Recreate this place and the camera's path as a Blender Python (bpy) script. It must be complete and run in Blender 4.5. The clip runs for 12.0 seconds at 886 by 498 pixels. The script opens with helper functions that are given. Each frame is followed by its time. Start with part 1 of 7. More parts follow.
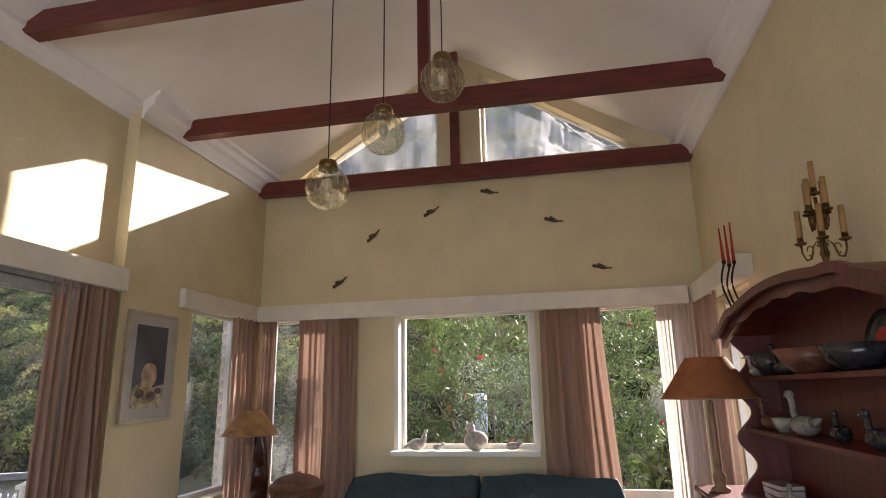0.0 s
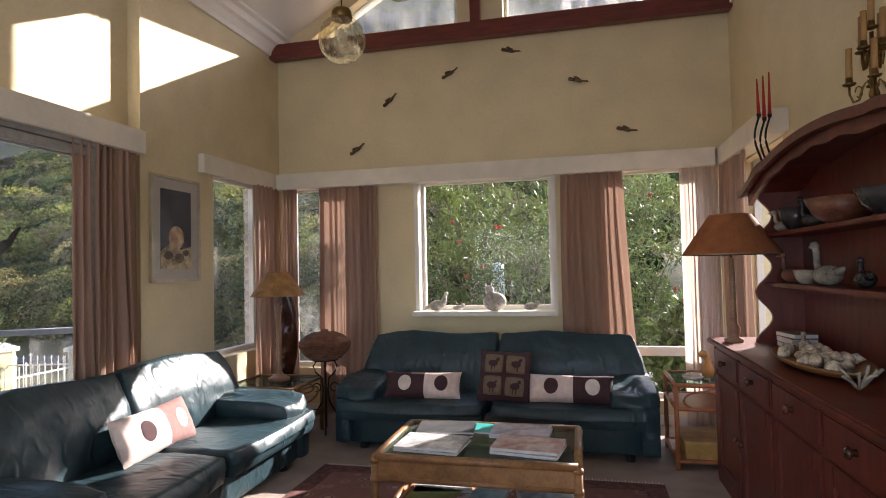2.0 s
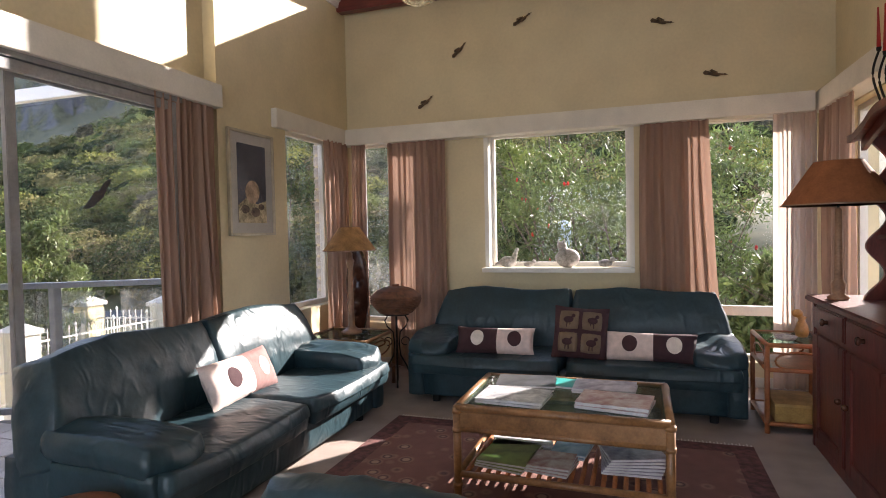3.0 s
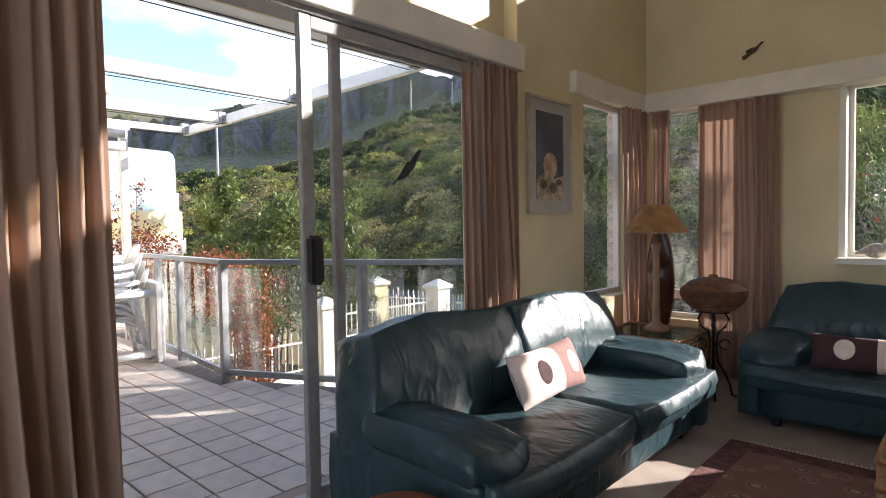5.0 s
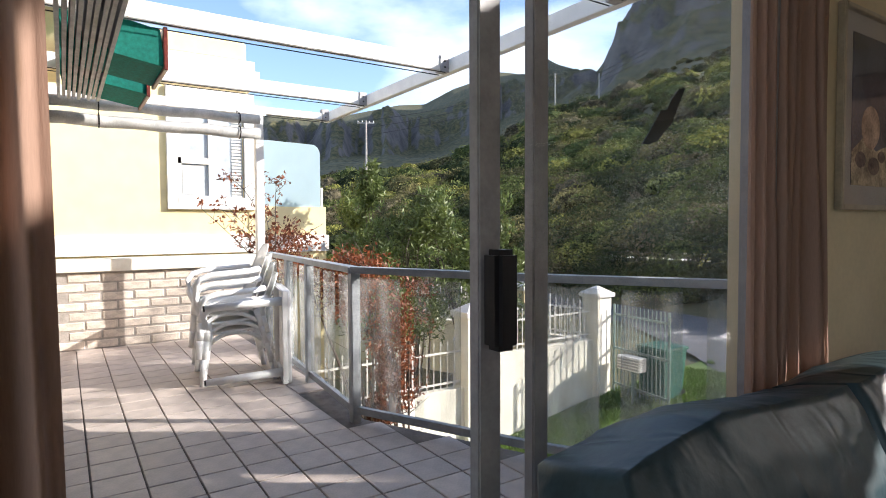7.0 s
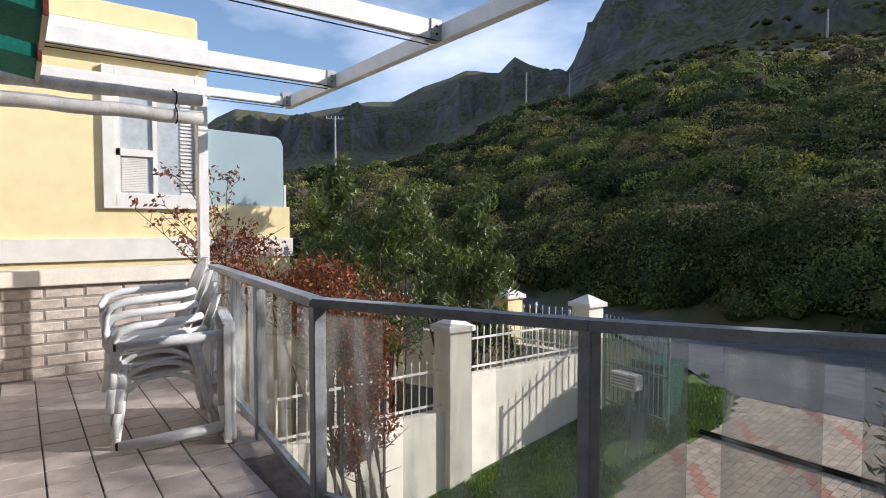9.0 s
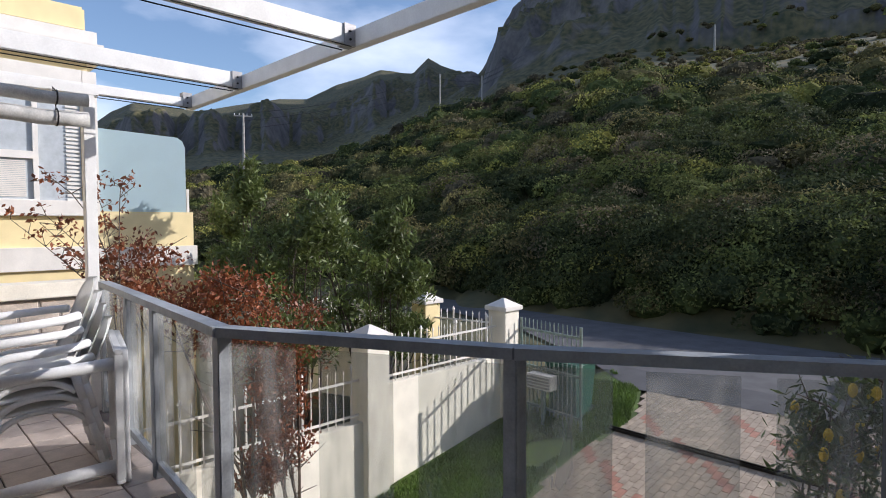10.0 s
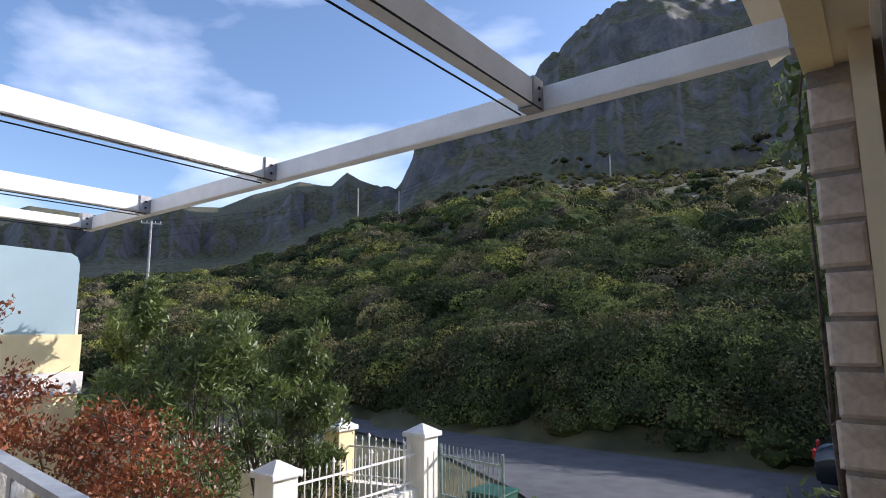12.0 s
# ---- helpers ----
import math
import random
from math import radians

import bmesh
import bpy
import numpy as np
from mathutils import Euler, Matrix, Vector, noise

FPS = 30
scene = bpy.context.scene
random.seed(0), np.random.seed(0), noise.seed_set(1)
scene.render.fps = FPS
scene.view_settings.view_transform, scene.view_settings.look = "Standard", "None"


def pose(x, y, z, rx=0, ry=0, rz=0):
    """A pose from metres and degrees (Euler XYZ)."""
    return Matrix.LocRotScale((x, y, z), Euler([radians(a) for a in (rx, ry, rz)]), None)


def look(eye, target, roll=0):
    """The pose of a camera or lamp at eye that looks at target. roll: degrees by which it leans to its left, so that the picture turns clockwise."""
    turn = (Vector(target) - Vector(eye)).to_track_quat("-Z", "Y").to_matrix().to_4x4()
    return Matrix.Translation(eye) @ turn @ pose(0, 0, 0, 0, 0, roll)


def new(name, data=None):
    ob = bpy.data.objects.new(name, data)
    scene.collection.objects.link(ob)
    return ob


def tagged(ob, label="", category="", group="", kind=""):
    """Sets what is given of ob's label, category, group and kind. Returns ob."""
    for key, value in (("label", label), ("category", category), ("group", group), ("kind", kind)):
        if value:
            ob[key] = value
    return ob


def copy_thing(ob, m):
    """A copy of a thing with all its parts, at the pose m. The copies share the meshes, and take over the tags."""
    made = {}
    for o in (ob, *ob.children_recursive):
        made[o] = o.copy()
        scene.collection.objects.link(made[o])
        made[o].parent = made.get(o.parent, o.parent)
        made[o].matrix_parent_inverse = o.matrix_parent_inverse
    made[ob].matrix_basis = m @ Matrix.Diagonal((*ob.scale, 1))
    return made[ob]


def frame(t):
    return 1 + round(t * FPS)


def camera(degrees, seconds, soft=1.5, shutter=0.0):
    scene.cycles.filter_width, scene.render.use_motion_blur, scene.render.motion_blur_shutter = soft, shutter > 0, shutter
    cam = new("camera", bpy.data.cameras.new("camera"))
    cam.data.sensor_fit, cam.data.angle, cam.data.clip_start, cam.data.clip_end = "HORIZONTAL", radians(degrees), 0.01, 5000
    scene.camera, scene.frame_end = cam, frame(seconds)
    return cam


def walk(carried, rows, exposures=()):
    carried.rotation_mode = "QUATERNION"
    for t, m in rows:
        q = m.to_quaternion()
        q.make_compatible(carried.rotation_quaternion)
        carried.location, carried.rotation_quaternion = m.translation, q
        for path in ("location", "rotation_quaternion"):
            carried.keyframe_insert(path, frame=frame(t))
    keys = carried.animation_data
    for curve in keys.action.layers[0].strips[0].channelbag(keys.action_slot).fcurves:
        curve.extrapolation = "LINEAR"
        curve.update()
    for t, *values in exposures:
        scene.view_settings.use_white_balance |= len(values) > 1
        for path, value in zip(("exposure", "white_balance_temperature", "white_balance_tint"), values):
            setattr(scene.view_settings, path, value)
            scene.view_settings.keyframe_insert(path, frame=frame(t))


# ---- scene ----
cam = camera(74.76, 12.0, 0.95)
ROWS = [
    (0.0, -0.030, -0.056, 1.480, 11.67, 13.74, 1.07),
    (0.5, -0.022, -0.061, 1.462, 11.58, 10.38, 1.11),
    (1.0, -0.019, -0.054, 1.444, 11.59, 7.58, 1.18),
    (1.5, -0.034, -0.034, 1.395, 12.04, 4.57, 1.24),
    (2.0, -0.079, -0.006, 1.362, 13.23, 1.92, 1.24),
    (2.5, -0.137, 0.026, 1.326, 15.35, -0.54, 1.26),
    (3.0, -0.220, 0.047, 1.305, 18.83, -1.71, 1.17),
    (3.2, -0.260, 0.064, 1.292, 20.86, -1.82, 1.17),
    (5.0, -0.822, 0.348, 1.225, 43.10, -2.12, 0.93),
    (5.5, -1.093, 0.551, 1.239, 48.44, -2.03, 0.54),
    (6.0, -1.327, 0.727, 1.244, 52.84, -2.04, 0.51),
    (6.5, -1.617, 0.865, 1.235, 55.44, -2.15, 0.37),
    (7.0, -1.957, 1.012, 1.248, 56.76, -2.23, 0.27),
    (7.2, -2.059, 1.041, 1.252, 56.87, -2.21, 0.37),
    (8.8, -2.815, 1.404, 1.321, 54.85, -2.49, 0.26),
    (9.0, -2.895, 1.465, 1.331, 53.76, -2.44, -0.07),
    (9.5, -2.954, 1.491, 1.380, 49.20, -2.58, 0.33),
    (10.0, -3.001, 1.534, 1.416, 45.43, -2.44, 0.23),
    (10.5, -3.062, 1.567, 1.454, 42.45, -1.29, 0.42),
    (11.0, -3.090, 1.571, 1.497, 40.36, 1.24, 0.44),
    (11.5, -3.098, 1.574, 1.547, 38.37, 5.12, 0.48),
    (12.0, -3.109, 1.596, 1.590, 37.19, 8.41, 0.29),
]
EXPOSURES = [(0.0, 1.83, 6350, 18), (2.2, 1.82, 6350, 18), (3.2, 1.96, 6350, 18), (5.0, 1.58, 6250, 14), (6.0, 1.36, 6200, 13), (7.2, 0.95, 6130, 13), (8.8, 0.25, 6050, 14), (9.5, 0.10, 5950, 15), (10.3, 0.18, 5900, 16), (12.0, 0.46, 5750, 17)]
walk(cam, [(t, pose(x, y, z, 90 + pitch, roll, yaw)) for t, x, y, z, yaw, pitch, roll in ROWS], EXPOSURES)

# ---- light ----
SUN_WAY = Vector((-1.0, -1.5, -0.845)).normalized()
world = bpy.data.worlds.new("world")
scene.world = world
world.use_nodes = True
wn, wl = world.node_tree.nodes, world.node_tree.links
sky = wn.new("ShaderNodeTexSky")
sky.sky_type, sky.sun_disc = "NISHITA", False
sky.sun_elevation = math.asin(-SUN_WAY.z)
sky.sun_rotation = math.atan2(-SUN_WAY.x, -SUN_WAY.y)
sky.dust_density, sky.ozone_density = 1.0, 1.5
wc = wn.new("ShaderNodeTexCoord")
wm = wn.new("ShaderNodeMapping")
wm.inputs["Scale"].default_value = (1.2, 2.2, 5.0)
cn = wn.new("ShaderNodeTexNoise")
cn.inputs["Scale"].default_value, cn.inputs["Detail"].default_value = 1.6, 7
cr = wn.new("ShaderNodeValToRGB")
cr.color_ramp.elements[0].position, cr.color_ramp.elements[1].position = 0.48, 0.75
cmix = wn.new("ShaderNodeMixRGB")
cmix.inputs[2].default_value = (9.0, 9.2, 9.6, 1)
cfac = wn.new("ShaderNodeMath")
cfac.operation, cfac.inputs[1].default_value = "MULTIPLY", 0.52
wl.new(wc.outputs["Generated"], wm.inputs["Vector"])
wl.new(wm.outputs[0], cn.inputs["Vector"])
wl.new(cn.outputs["Fac"], cr.inputs[0])
wl.new(cr.outputs[0], cfac.inputs[0])
wl.new(cfac.outputs[0], cmix.inputs[0])
wl.new(sky.outputs[0], cmix.inputs[1])
bg = wn["Background"]
bg.inputs["Strength"].default_value = 0.15
wl.new(cmix.outputs[0], bg.inputs["Color"])

sun = new("sun", bpy.data.lights.new("sun", "SUN"))
sun.data.energy, sun.data.angle, sun.data.color = 5.0, radians(0.5), (1.0, 0.93, 0.82)
sun.matrix_world = look((30, 45, 25), Vector((30, 45, 25)) + SUN_WAY)

# fill lamp added behind the walker, standing in for sky light of assumed windows
back = new("back_fill_light", bpy.data.lights.new("back_fill_light", "AREA"))
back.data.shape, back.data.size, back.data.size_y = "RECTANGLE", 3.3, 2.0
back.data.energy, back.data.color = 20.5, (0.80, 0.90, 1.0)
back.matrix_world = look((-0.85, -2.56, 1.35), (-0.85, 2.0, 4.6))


# ---- materials ----
def mat(name, col, rough=0.6, metal=0.0, scale=12.0, var=0.12, bump=0.15, fine=90.0, dark=None, spec=0.5, island=False, obj_var=0.0, coat=0.0, trans=0.0, stretch=(1, 1, 1)):
    m = bpy.data.materials.new(name)
    m.use_nodes = True
    n, l = m.node_tree.nodes, m.node_tree.links
    b = n["Principled BSDF"]
    b.inputs["Roughness"].default_value, b.inputs["Metallic"].default_value = rough, metal
    b.inputs["Specular IOR Level"].default_value = spec
    b.inputs["Coat Weight"].default_value = coat
    tc = n.new("ShaderNodeTexCoord")
    mp = n.new("ShaderNodeMapping")
    mp.inputs["Scale"].default_value = stretch
    l.new(tc.outputs["Object"], mp.inputs["Vector"])
    n1, n2 = n.new("ShaderNodeTexNoise"), n.new("ShaderNodeTexNoise")
    for q, s, d in ((n1, scale, 5), (n2, fine, 3)):
        q.inputs["Scale"].default_value, q.inputs["Detail"].default_value = s, d
        l.new(mp.outputs[0], q.inputs["Vector"])
    add = n.new("ShaderNodeMath")
    add.operation = "MULTIPLY_ADD"
    add.inputs[1].default_value = 0.65
    half = n.new("ShaderNodeMath")
    half.operation, half.inputs[1].default_value = "MULTIPLY", 0.35
    l.new(n2.outputs["Fac"], half.inputs[0])
    l.new(n1.outputs["Fac"], add.inputs[0])
    l.new(half.outputs[0], add.inputs[2])
    ramp = n.new("ShaderNodeValToRGB")
    lo = dark or tuple(c * (1 - 2.2 * var) for c in col)
    hi = col if dark else tuple(min(1, c * (1 + 2.2 * var)) for c in col)
    ramp.color_ramp.elements[0].position, ramp.color_ramp.elements[1].position = 0.3, 0.7
    ramp.color_ramp.elements[0].color, ramp.color_ramp.elements[1].color = (*lo, 1), (*hi, 1)
    l.new(add.outputs[0], ramp.inputs[0])
    out = ramp.outputs[0]
    if island or obj_var:
        src = n.new("ShaderNodeNewGeometry").outputs["Random Per Island"] if island else n.new("ShaderNodeObjectInfo").outputs["Random"]
        hsv = n.new("ShaderNodeHueSaturation")
        mr = n.new("ShaderNodeMapRange")
        k = obj_var or 0.35
        mr.inputs["To Min"].default_value, mr.inputs["To Max"].default_value = 1 - k, 1 + k
        l.new(src, mr.inputs["Value"])
        l.new(mr.outputs[0], hsv.inputs["Value"])
        l.new(out, hsv.inputs["Color"])
        out = hsv.outputs[0]
    l.new(out, b.inputs["Base Color"])
    if bump:
        bp = n.new("ShaderNodeBump")
        bp.inputs["Strength"].default_value, bp.inputs["Distance"].default_value = bump, 0.01
        l.new(add.outputs[0], bp.inputs["Height"])
        l.new(bp.outputs[0], b.inputs["Normal"])
    if trans:
        tb, mx = n.new("ShaderNodeBsdfTranslucent"), n.new("ShaderNodeMixShader")
        mx.inputs[0].default_value = trans
        l.new(out, tb.inputs["Color"])
        l.new(b.outputs[0], mx.inputs[1])
        l.new(tb.outputs[0], mx.inputs[2])
        l.new(mx.outputs[0], n["Material Output"].inputs["Surface"])
    return m


def glass_mat(name, tint=(1, 1, 1), rough=0.0, haze=0.0, haze_col=(0.85, 0.85, 0.83)):
    """Thin clear pane: straight-through light with a glossy coat, and patches: dried salt and dust, painted haze on the
    gable.
    """
    m = bpy.data.materials.new(name)
    m.use_nodes = True
    n, l = m.node_tree.nodes, m.node_tree.links
    n.remove(n["Principled BSDF"])
    tr, gl, fr = n.new("ShaderNodeBsdfTransparent"), n.new("ShaderNodeBsdfGlossy"), n.new("ShaderNodeLayerWeight")
    tr.inputs["Color"].default_value = (*tint, 1)
    gl.inputs["Roughness"].default_value = rough
    mx = n.new("ShaderNodeMixShader")
    pw, ma = n.new("ShaderNodeMath"), n.new("ShaderNodeMath")
    pw.operation, pw.inputs[1].default_value = "POWER", 4.0
    ma.operation, ma.inputs[1].default_value, ma.inputs[2].default_value = "MULTIPLY_ADD", 0.32, 0.008
    l.new(fr.outputs["Facing"], pw.inputs[0])
    l.new(pw.outputs[0], ma.inputs[0])
    l.new(ma.outputs[0], mx.inputs[0])
    l.new(tr.outputs[0], mx.inputs[1])
    l.new(gl.outputs[0], mx.inputs[2])
    last = mx
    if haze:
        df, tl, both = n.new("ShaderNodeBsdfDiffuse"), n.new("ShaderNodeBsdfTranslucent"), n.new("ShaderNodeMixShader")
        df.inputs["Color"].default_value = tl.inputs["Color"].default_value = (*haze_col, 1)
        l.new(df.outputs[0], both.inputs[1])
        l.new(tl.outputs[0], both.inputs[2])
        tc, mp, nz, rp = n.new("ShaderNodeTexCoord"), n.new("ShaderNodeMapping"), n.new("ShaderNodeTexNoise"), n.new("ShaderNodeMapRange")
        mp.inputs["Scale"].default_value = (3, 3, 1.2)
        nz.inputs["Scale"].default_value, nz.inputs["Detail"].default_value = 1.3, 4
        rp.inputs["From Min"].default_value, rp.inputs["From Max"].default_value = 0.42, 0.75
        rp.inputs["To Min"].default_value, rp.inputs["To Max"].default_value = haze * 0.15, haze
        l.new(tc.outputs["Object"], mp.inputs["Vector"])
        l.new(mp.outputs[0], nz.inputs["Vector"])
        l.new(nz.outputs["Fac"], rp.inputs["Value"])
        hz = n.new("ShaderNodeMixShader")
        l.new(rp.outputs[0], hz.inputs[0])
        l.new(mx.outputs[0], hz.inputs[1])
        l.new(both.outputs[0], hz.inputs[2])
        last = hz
    l.new(last.outputs[0], n["Material Output"].inputs["Surface"])
    return m


M_WALL = mat("cream_plaster", (0.70, 0.59, 0.38), 0.75, scale=3, var=0.04, bump=0.25, fine=40)
M_CEIL = mat("ceiling_board", (0.88, 0.83, 0.79), 0.7, scale=2, var=0.03, bump=0.05)
M_WHITE = mat("white_paint", (0.74, 0.70, 0.64), 0.45, scale=5, var=0.05, bump=0.05)
M_PELMET = mat("pelmet_paint", (0.76, 0.70, 0.60), 0.5, scale=6, var=0.05, bump=0.06)
M_BEAM = mat("mahogany_stain", (0.14, 0.026, 0.018), 0.35, scale=6, var=0.2, bump=0.1, stretch=(1, 6, 6))
M_CARPET = mat("carpet_pile", (0.36, 0.29, 0.25), 0.95, scale=5, var=0.1, bump=0.9, fine=260)
M_LEATHER = mat("teal_leather", (0.021, 0.045, 0.055), 0.41, scale=7, var=0.14, bump=0.2, fine=60, spec=0.4)
n0, l0 = M_LEATHER.node_tree.nodes, M_LEATHER.node_tree.links
cz, cm, cb = n0.new("ShaderNodeTexNoise"), n0.new("ShaderNodeMapping"), n0.new("ShaderNodeBump")
cz.noise_type = "RIDGED_MULTIFRACTAL"
cz.inputs["Scale"].default_value, cz.inputs["Detail"].default_value, cz.inputs["Distortion"].default_value = 6.5, 4.0, 1.2
cm.inputs["Scale"].default_value, cm.inputs["Rotation"].default_value = (1.6, 1.0, 0.8), (0.3, 0.5, 0.4)
l0.new([q for q in n0 if q.type == "TEX_COORD"][0].outputs["Object"], cm.inputs["Vector"])
l0.new(cm.outputs[0], cz.inputs["Vector"])
cb.inputs["Strength"].default_value, cb.inputs["Distance"].default_value = 0.8, 0.012
l0.new(cz.outputs[0], cb.inputs["Height"])
l0.new([q for q in n0 if q.type == "BUMP" and q != cb][0].outputs[0], cb.inputs["Normal"])
l0.new(cb.outputs[0], n0["Principled BSDF"].inputs["Normal"])
M_CURTAIN = mat("pink_curtain_cloth", (0.365, 0.232, 0.172), 0.9, scale=9, var=0.07, bump=0.2, fine=350, trans=0.2, stretch=(1, 1, 0.12))
# paler copy of the curtain cloth, with sun glow put into the colour
M_CURTAIN_LIT = mat("sunlit_curtain_cloth", (0.62, 0.50, 0.43), 0.9, scale=9, var=0.06, bump=0.2, fine=350, trans=0.45, stretch=(1, 1, 0.12))
M_REDWOOD = mat("red_stained_wood", (0.12, 0.024, 0.016), 0.36, scale=5, var=0.22, bump=0.15, fine=60, stretch=(5, 5, 1))
M_RATTAN = mat("rattan_cane", (0.27, 0.13, 0.05), 0.4, scale=14, var=0.2, bump=0.2)
M_RATTAN_RED = mat("orange_cane", (0.30, 0.10, 0.035), 0.4, scale=14, var=0.2, bump=0.2)
M_GLASS = glass_mat("window_glass", haze=0.0)
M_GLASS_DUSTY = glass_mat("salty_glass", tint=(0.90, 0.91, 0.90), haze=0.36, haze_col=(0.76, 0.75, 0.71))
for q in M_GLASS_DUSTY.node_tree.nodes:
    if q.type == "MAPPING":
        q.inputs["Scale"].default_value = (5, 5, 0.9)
M_GLASS_DOOR = glass_mat("door_glass", haze=0.03)
# gable film is the mountain's bright haze, painted into the glass
M_GLASS_GABLE = glass_mat("hazed_gable_glass", haze=0.16)
M_GLASS_SIDE = glass_mat("dusty_side_glass", haze=0.12)
M_FROST = mat("frosted_glass", (0.50, 0.62, 0.66), 0.3, scale=2, var=0.03, bump=0, trans=0.4)
M_ALU = mat("greyed_aluminium", (0.34, 0.33, 0.33), 0.5, 0.35, scale=20, var=0.08, bump=0.05)
M_RAIL = mat("grey_rail_paint", (0.34, 0.36, 0.38), 0.5, scale=15, var=0.1, bump=0.08)
M_BLACK = mat("black_plastic", (0.012, 0.012, 0.013), 0.35, var=0.1, bump=0.05)
M_BEAMWHITE = mat("white_timber_paint", (0.80, 0.79, 0.76), 0.5, scale=7, var=0.05, bump=0.08)
M_TILE = mat("clay_floor_tile", (0.47, 0.40, 0.355), 0.5, scale=9, var=0.1, bump=0.1, obj_var=0.10)
M_GROUT = mat("dark_grout", (0.15, 0.13, 0.115), 0.9, var=0.2, bump=0.3)
M_BRICK = mat("pale_face_brick", (0.52, 0.45, 0.38), 0.85, scale=14, var=0.16, bump=0.9, fine=70, obj_var=0.12)
M_MORTAR = mat("mortar", (0.30, 0.27, 0.24), 0.95, var=0.15, bump=0.4)
M_YELLOW = mat("yellow_render", (0.80, 0.66, 0.36), 0.8, scale=4, var=0.04, bump=0.2)
M_CREAMWALL = mat("white_render", (0.78, 0.73, 0.62), 0.85, scale=3, var=0.07, bump=0.3)
M_PLASTIC = mat("white_plastic", (0.85, 0.85, 0.84), 0.4, scale=8, var=0.05, bump=0.05)
M_ASPHALT = mat("asphalt", (0.085, 0.083, 0.086), 0.9, scale=2, var=0.15, bump=0.5, fine=60)
M_GRASS = mat("lawn", (0.085, 0.13, 0.025), 0.9, scale=3, var=0.3, bump=0.9, fine=50)
M_LEAF = mat("green_leaves", (0.115, 0.148, 0.038), 0.5, scale=2, var=0.25, bump=0, island=True, trans=0.3)
M_LEAF_BRIGHT = mat("bright_leaves", (0.095, 0.13, 0.042), 0.5, scale=2, var=0.25, bump=0, island=True, trans=0.35)
M_LEAF_RED = mat("red_leaves", (0.21, 0.066, 0.024), 0.5, scale=2, var=0.3, bump=0, island=True, trans=0.3)
M_SCRUB = [mat("scrub_leaves", c, 0.8, scale=0.45, var=0.33, bump=0, fine=3.0, island=True, obj_var=0.28, trans=0.25, spec=0.12)
           for c in ((0.125, 0.140, 0.042), (0.060, 0.070, 0.028), (0.190, 0.165, 0.065), (0.170, 0.140, 0.080), (0.27, 0.26, 0.065))]
M_BARK = mat("bark", (0.10, 0.075, 0.055), 0.9, scale=20, var=0.3, bump=0.6)
M_IRON = mat("black_iron", (0.02, 0.018, 0.016), 0.5, 0.6, var=0.2, bump=0.1)
M_BRASS = mat("old_brass", (0.20, 0.12, 0.04), 0.35, 0.9, scale=20, var=0.25, bump=0.1)
M_CANDLE = mat("amber_wax", (0.34, 0.18, 0.06), 0.5, var=0.08, bump=0.05)
M_REDWAX = mat("red_wax", (0.42, 0.02, 0.015), 0.4, var=0.08, bump=0.05)
M_SHADE = mat("parchment_shade", (0.45, 0.24, 0.09), 0.8, scale=14, var=0.2, bump=0.1, trans=0.3)
M_SHADE_R = mat("orange_shade", (0.42, 0.15, 0.055), 0.8, scale=14, var=0.12, bump=0.1, trans=0.3)
M_DARKWOOD = mat("carved_dark_wood", (0.075, 0.026, 0.015), 0.25, scale=10, var=0.3, bump=0.2)
M_LAMPWOOD = mat("turned_wood", (0.30, 0.16, 0.09), 0.45, scale=10, var=0.2, bump=0.1)
M_WICKER = mat("brown_wicker", (0.14, 0.055, 0.025), 0.6, scale=20, var=0.3, bump=0.3)
M_STONE = mat("pale_soapstone", (0.42, 0.38, 0.33), 0.6, scale=30, var=0.25, bump=0.2)
M_PAPER = mat("magazine_paper", (0.62, 0.60, 0.60), 0.35, scale=10, var=0.1, bump=0.03)
M_CONCRETE = mat("concrete", (0.34, 0.32, 0.29), 0.9, scale=4, var=0.15, bump=0.3)



# ---- mesh helpers ----
def box(bm, x0, y0, z0, x1, y1, z1, bevel=0.0):
    m = Matrix.Translation(((x0 + x1) / 2, (y0 + y1) / 2, (z0 + z1) / 2)) @ Matrix.Diagonal((abs(x1 - x0), abs(y1 - y0), abs(z1 - z0), 1))
    v = bmesh.ops.create_cube(bm, size=1, matrix=m)["verts"]
    if bevel:
        es = list({e for q in v for e in q.link_edges})
        bmesh.ops.bevel(bm, geom=es, offset=bevel, segments=2, affect="EDGES")


def rod(bm, a, b, r0, r1=None, seg=10):
    a, b = Vector(a), Vector(b)
    r1 = r0 if r1 is None else r1
    d = b - a
    m = Matrix.Translation((a + b) / 2) @ d.to_track_quat("Z", "Y").to_matrix().to_4x4()
    bmesh.ops.create_cone(bm, cap_ends=True, segments=seg, radius1=r0, radius2=r1, depth=d.length, matrix=m)


def tube(bm, pts, r, seg=8):
    pts = [Vector(p) for p in pts]
    rings = []
    for i, p in enumerate(pts):
        d = (pts[min(i + 1, len(pts) - 1)] - pts[max(i - 1, 0)]).normalized()
        q = d.to_track_quat("Z", "Y")
        rings.append([bm.verts.new(p + q @ Vector((r * math.cos(2 * math.pi * k / seg), r * math.sin(2 * math.pi * k / seg), 0))) for k in range(seg)])
    for a, b in zip(rings, rings[1:]):
        for k in range(seg):
            bm.faces.new((a[k], a[(k + 1) % seg], b[(k + 1) % seg], b[k]))
    bm.faces.new(rings[0][::-1])
    bm.faces.new(rings[-1])


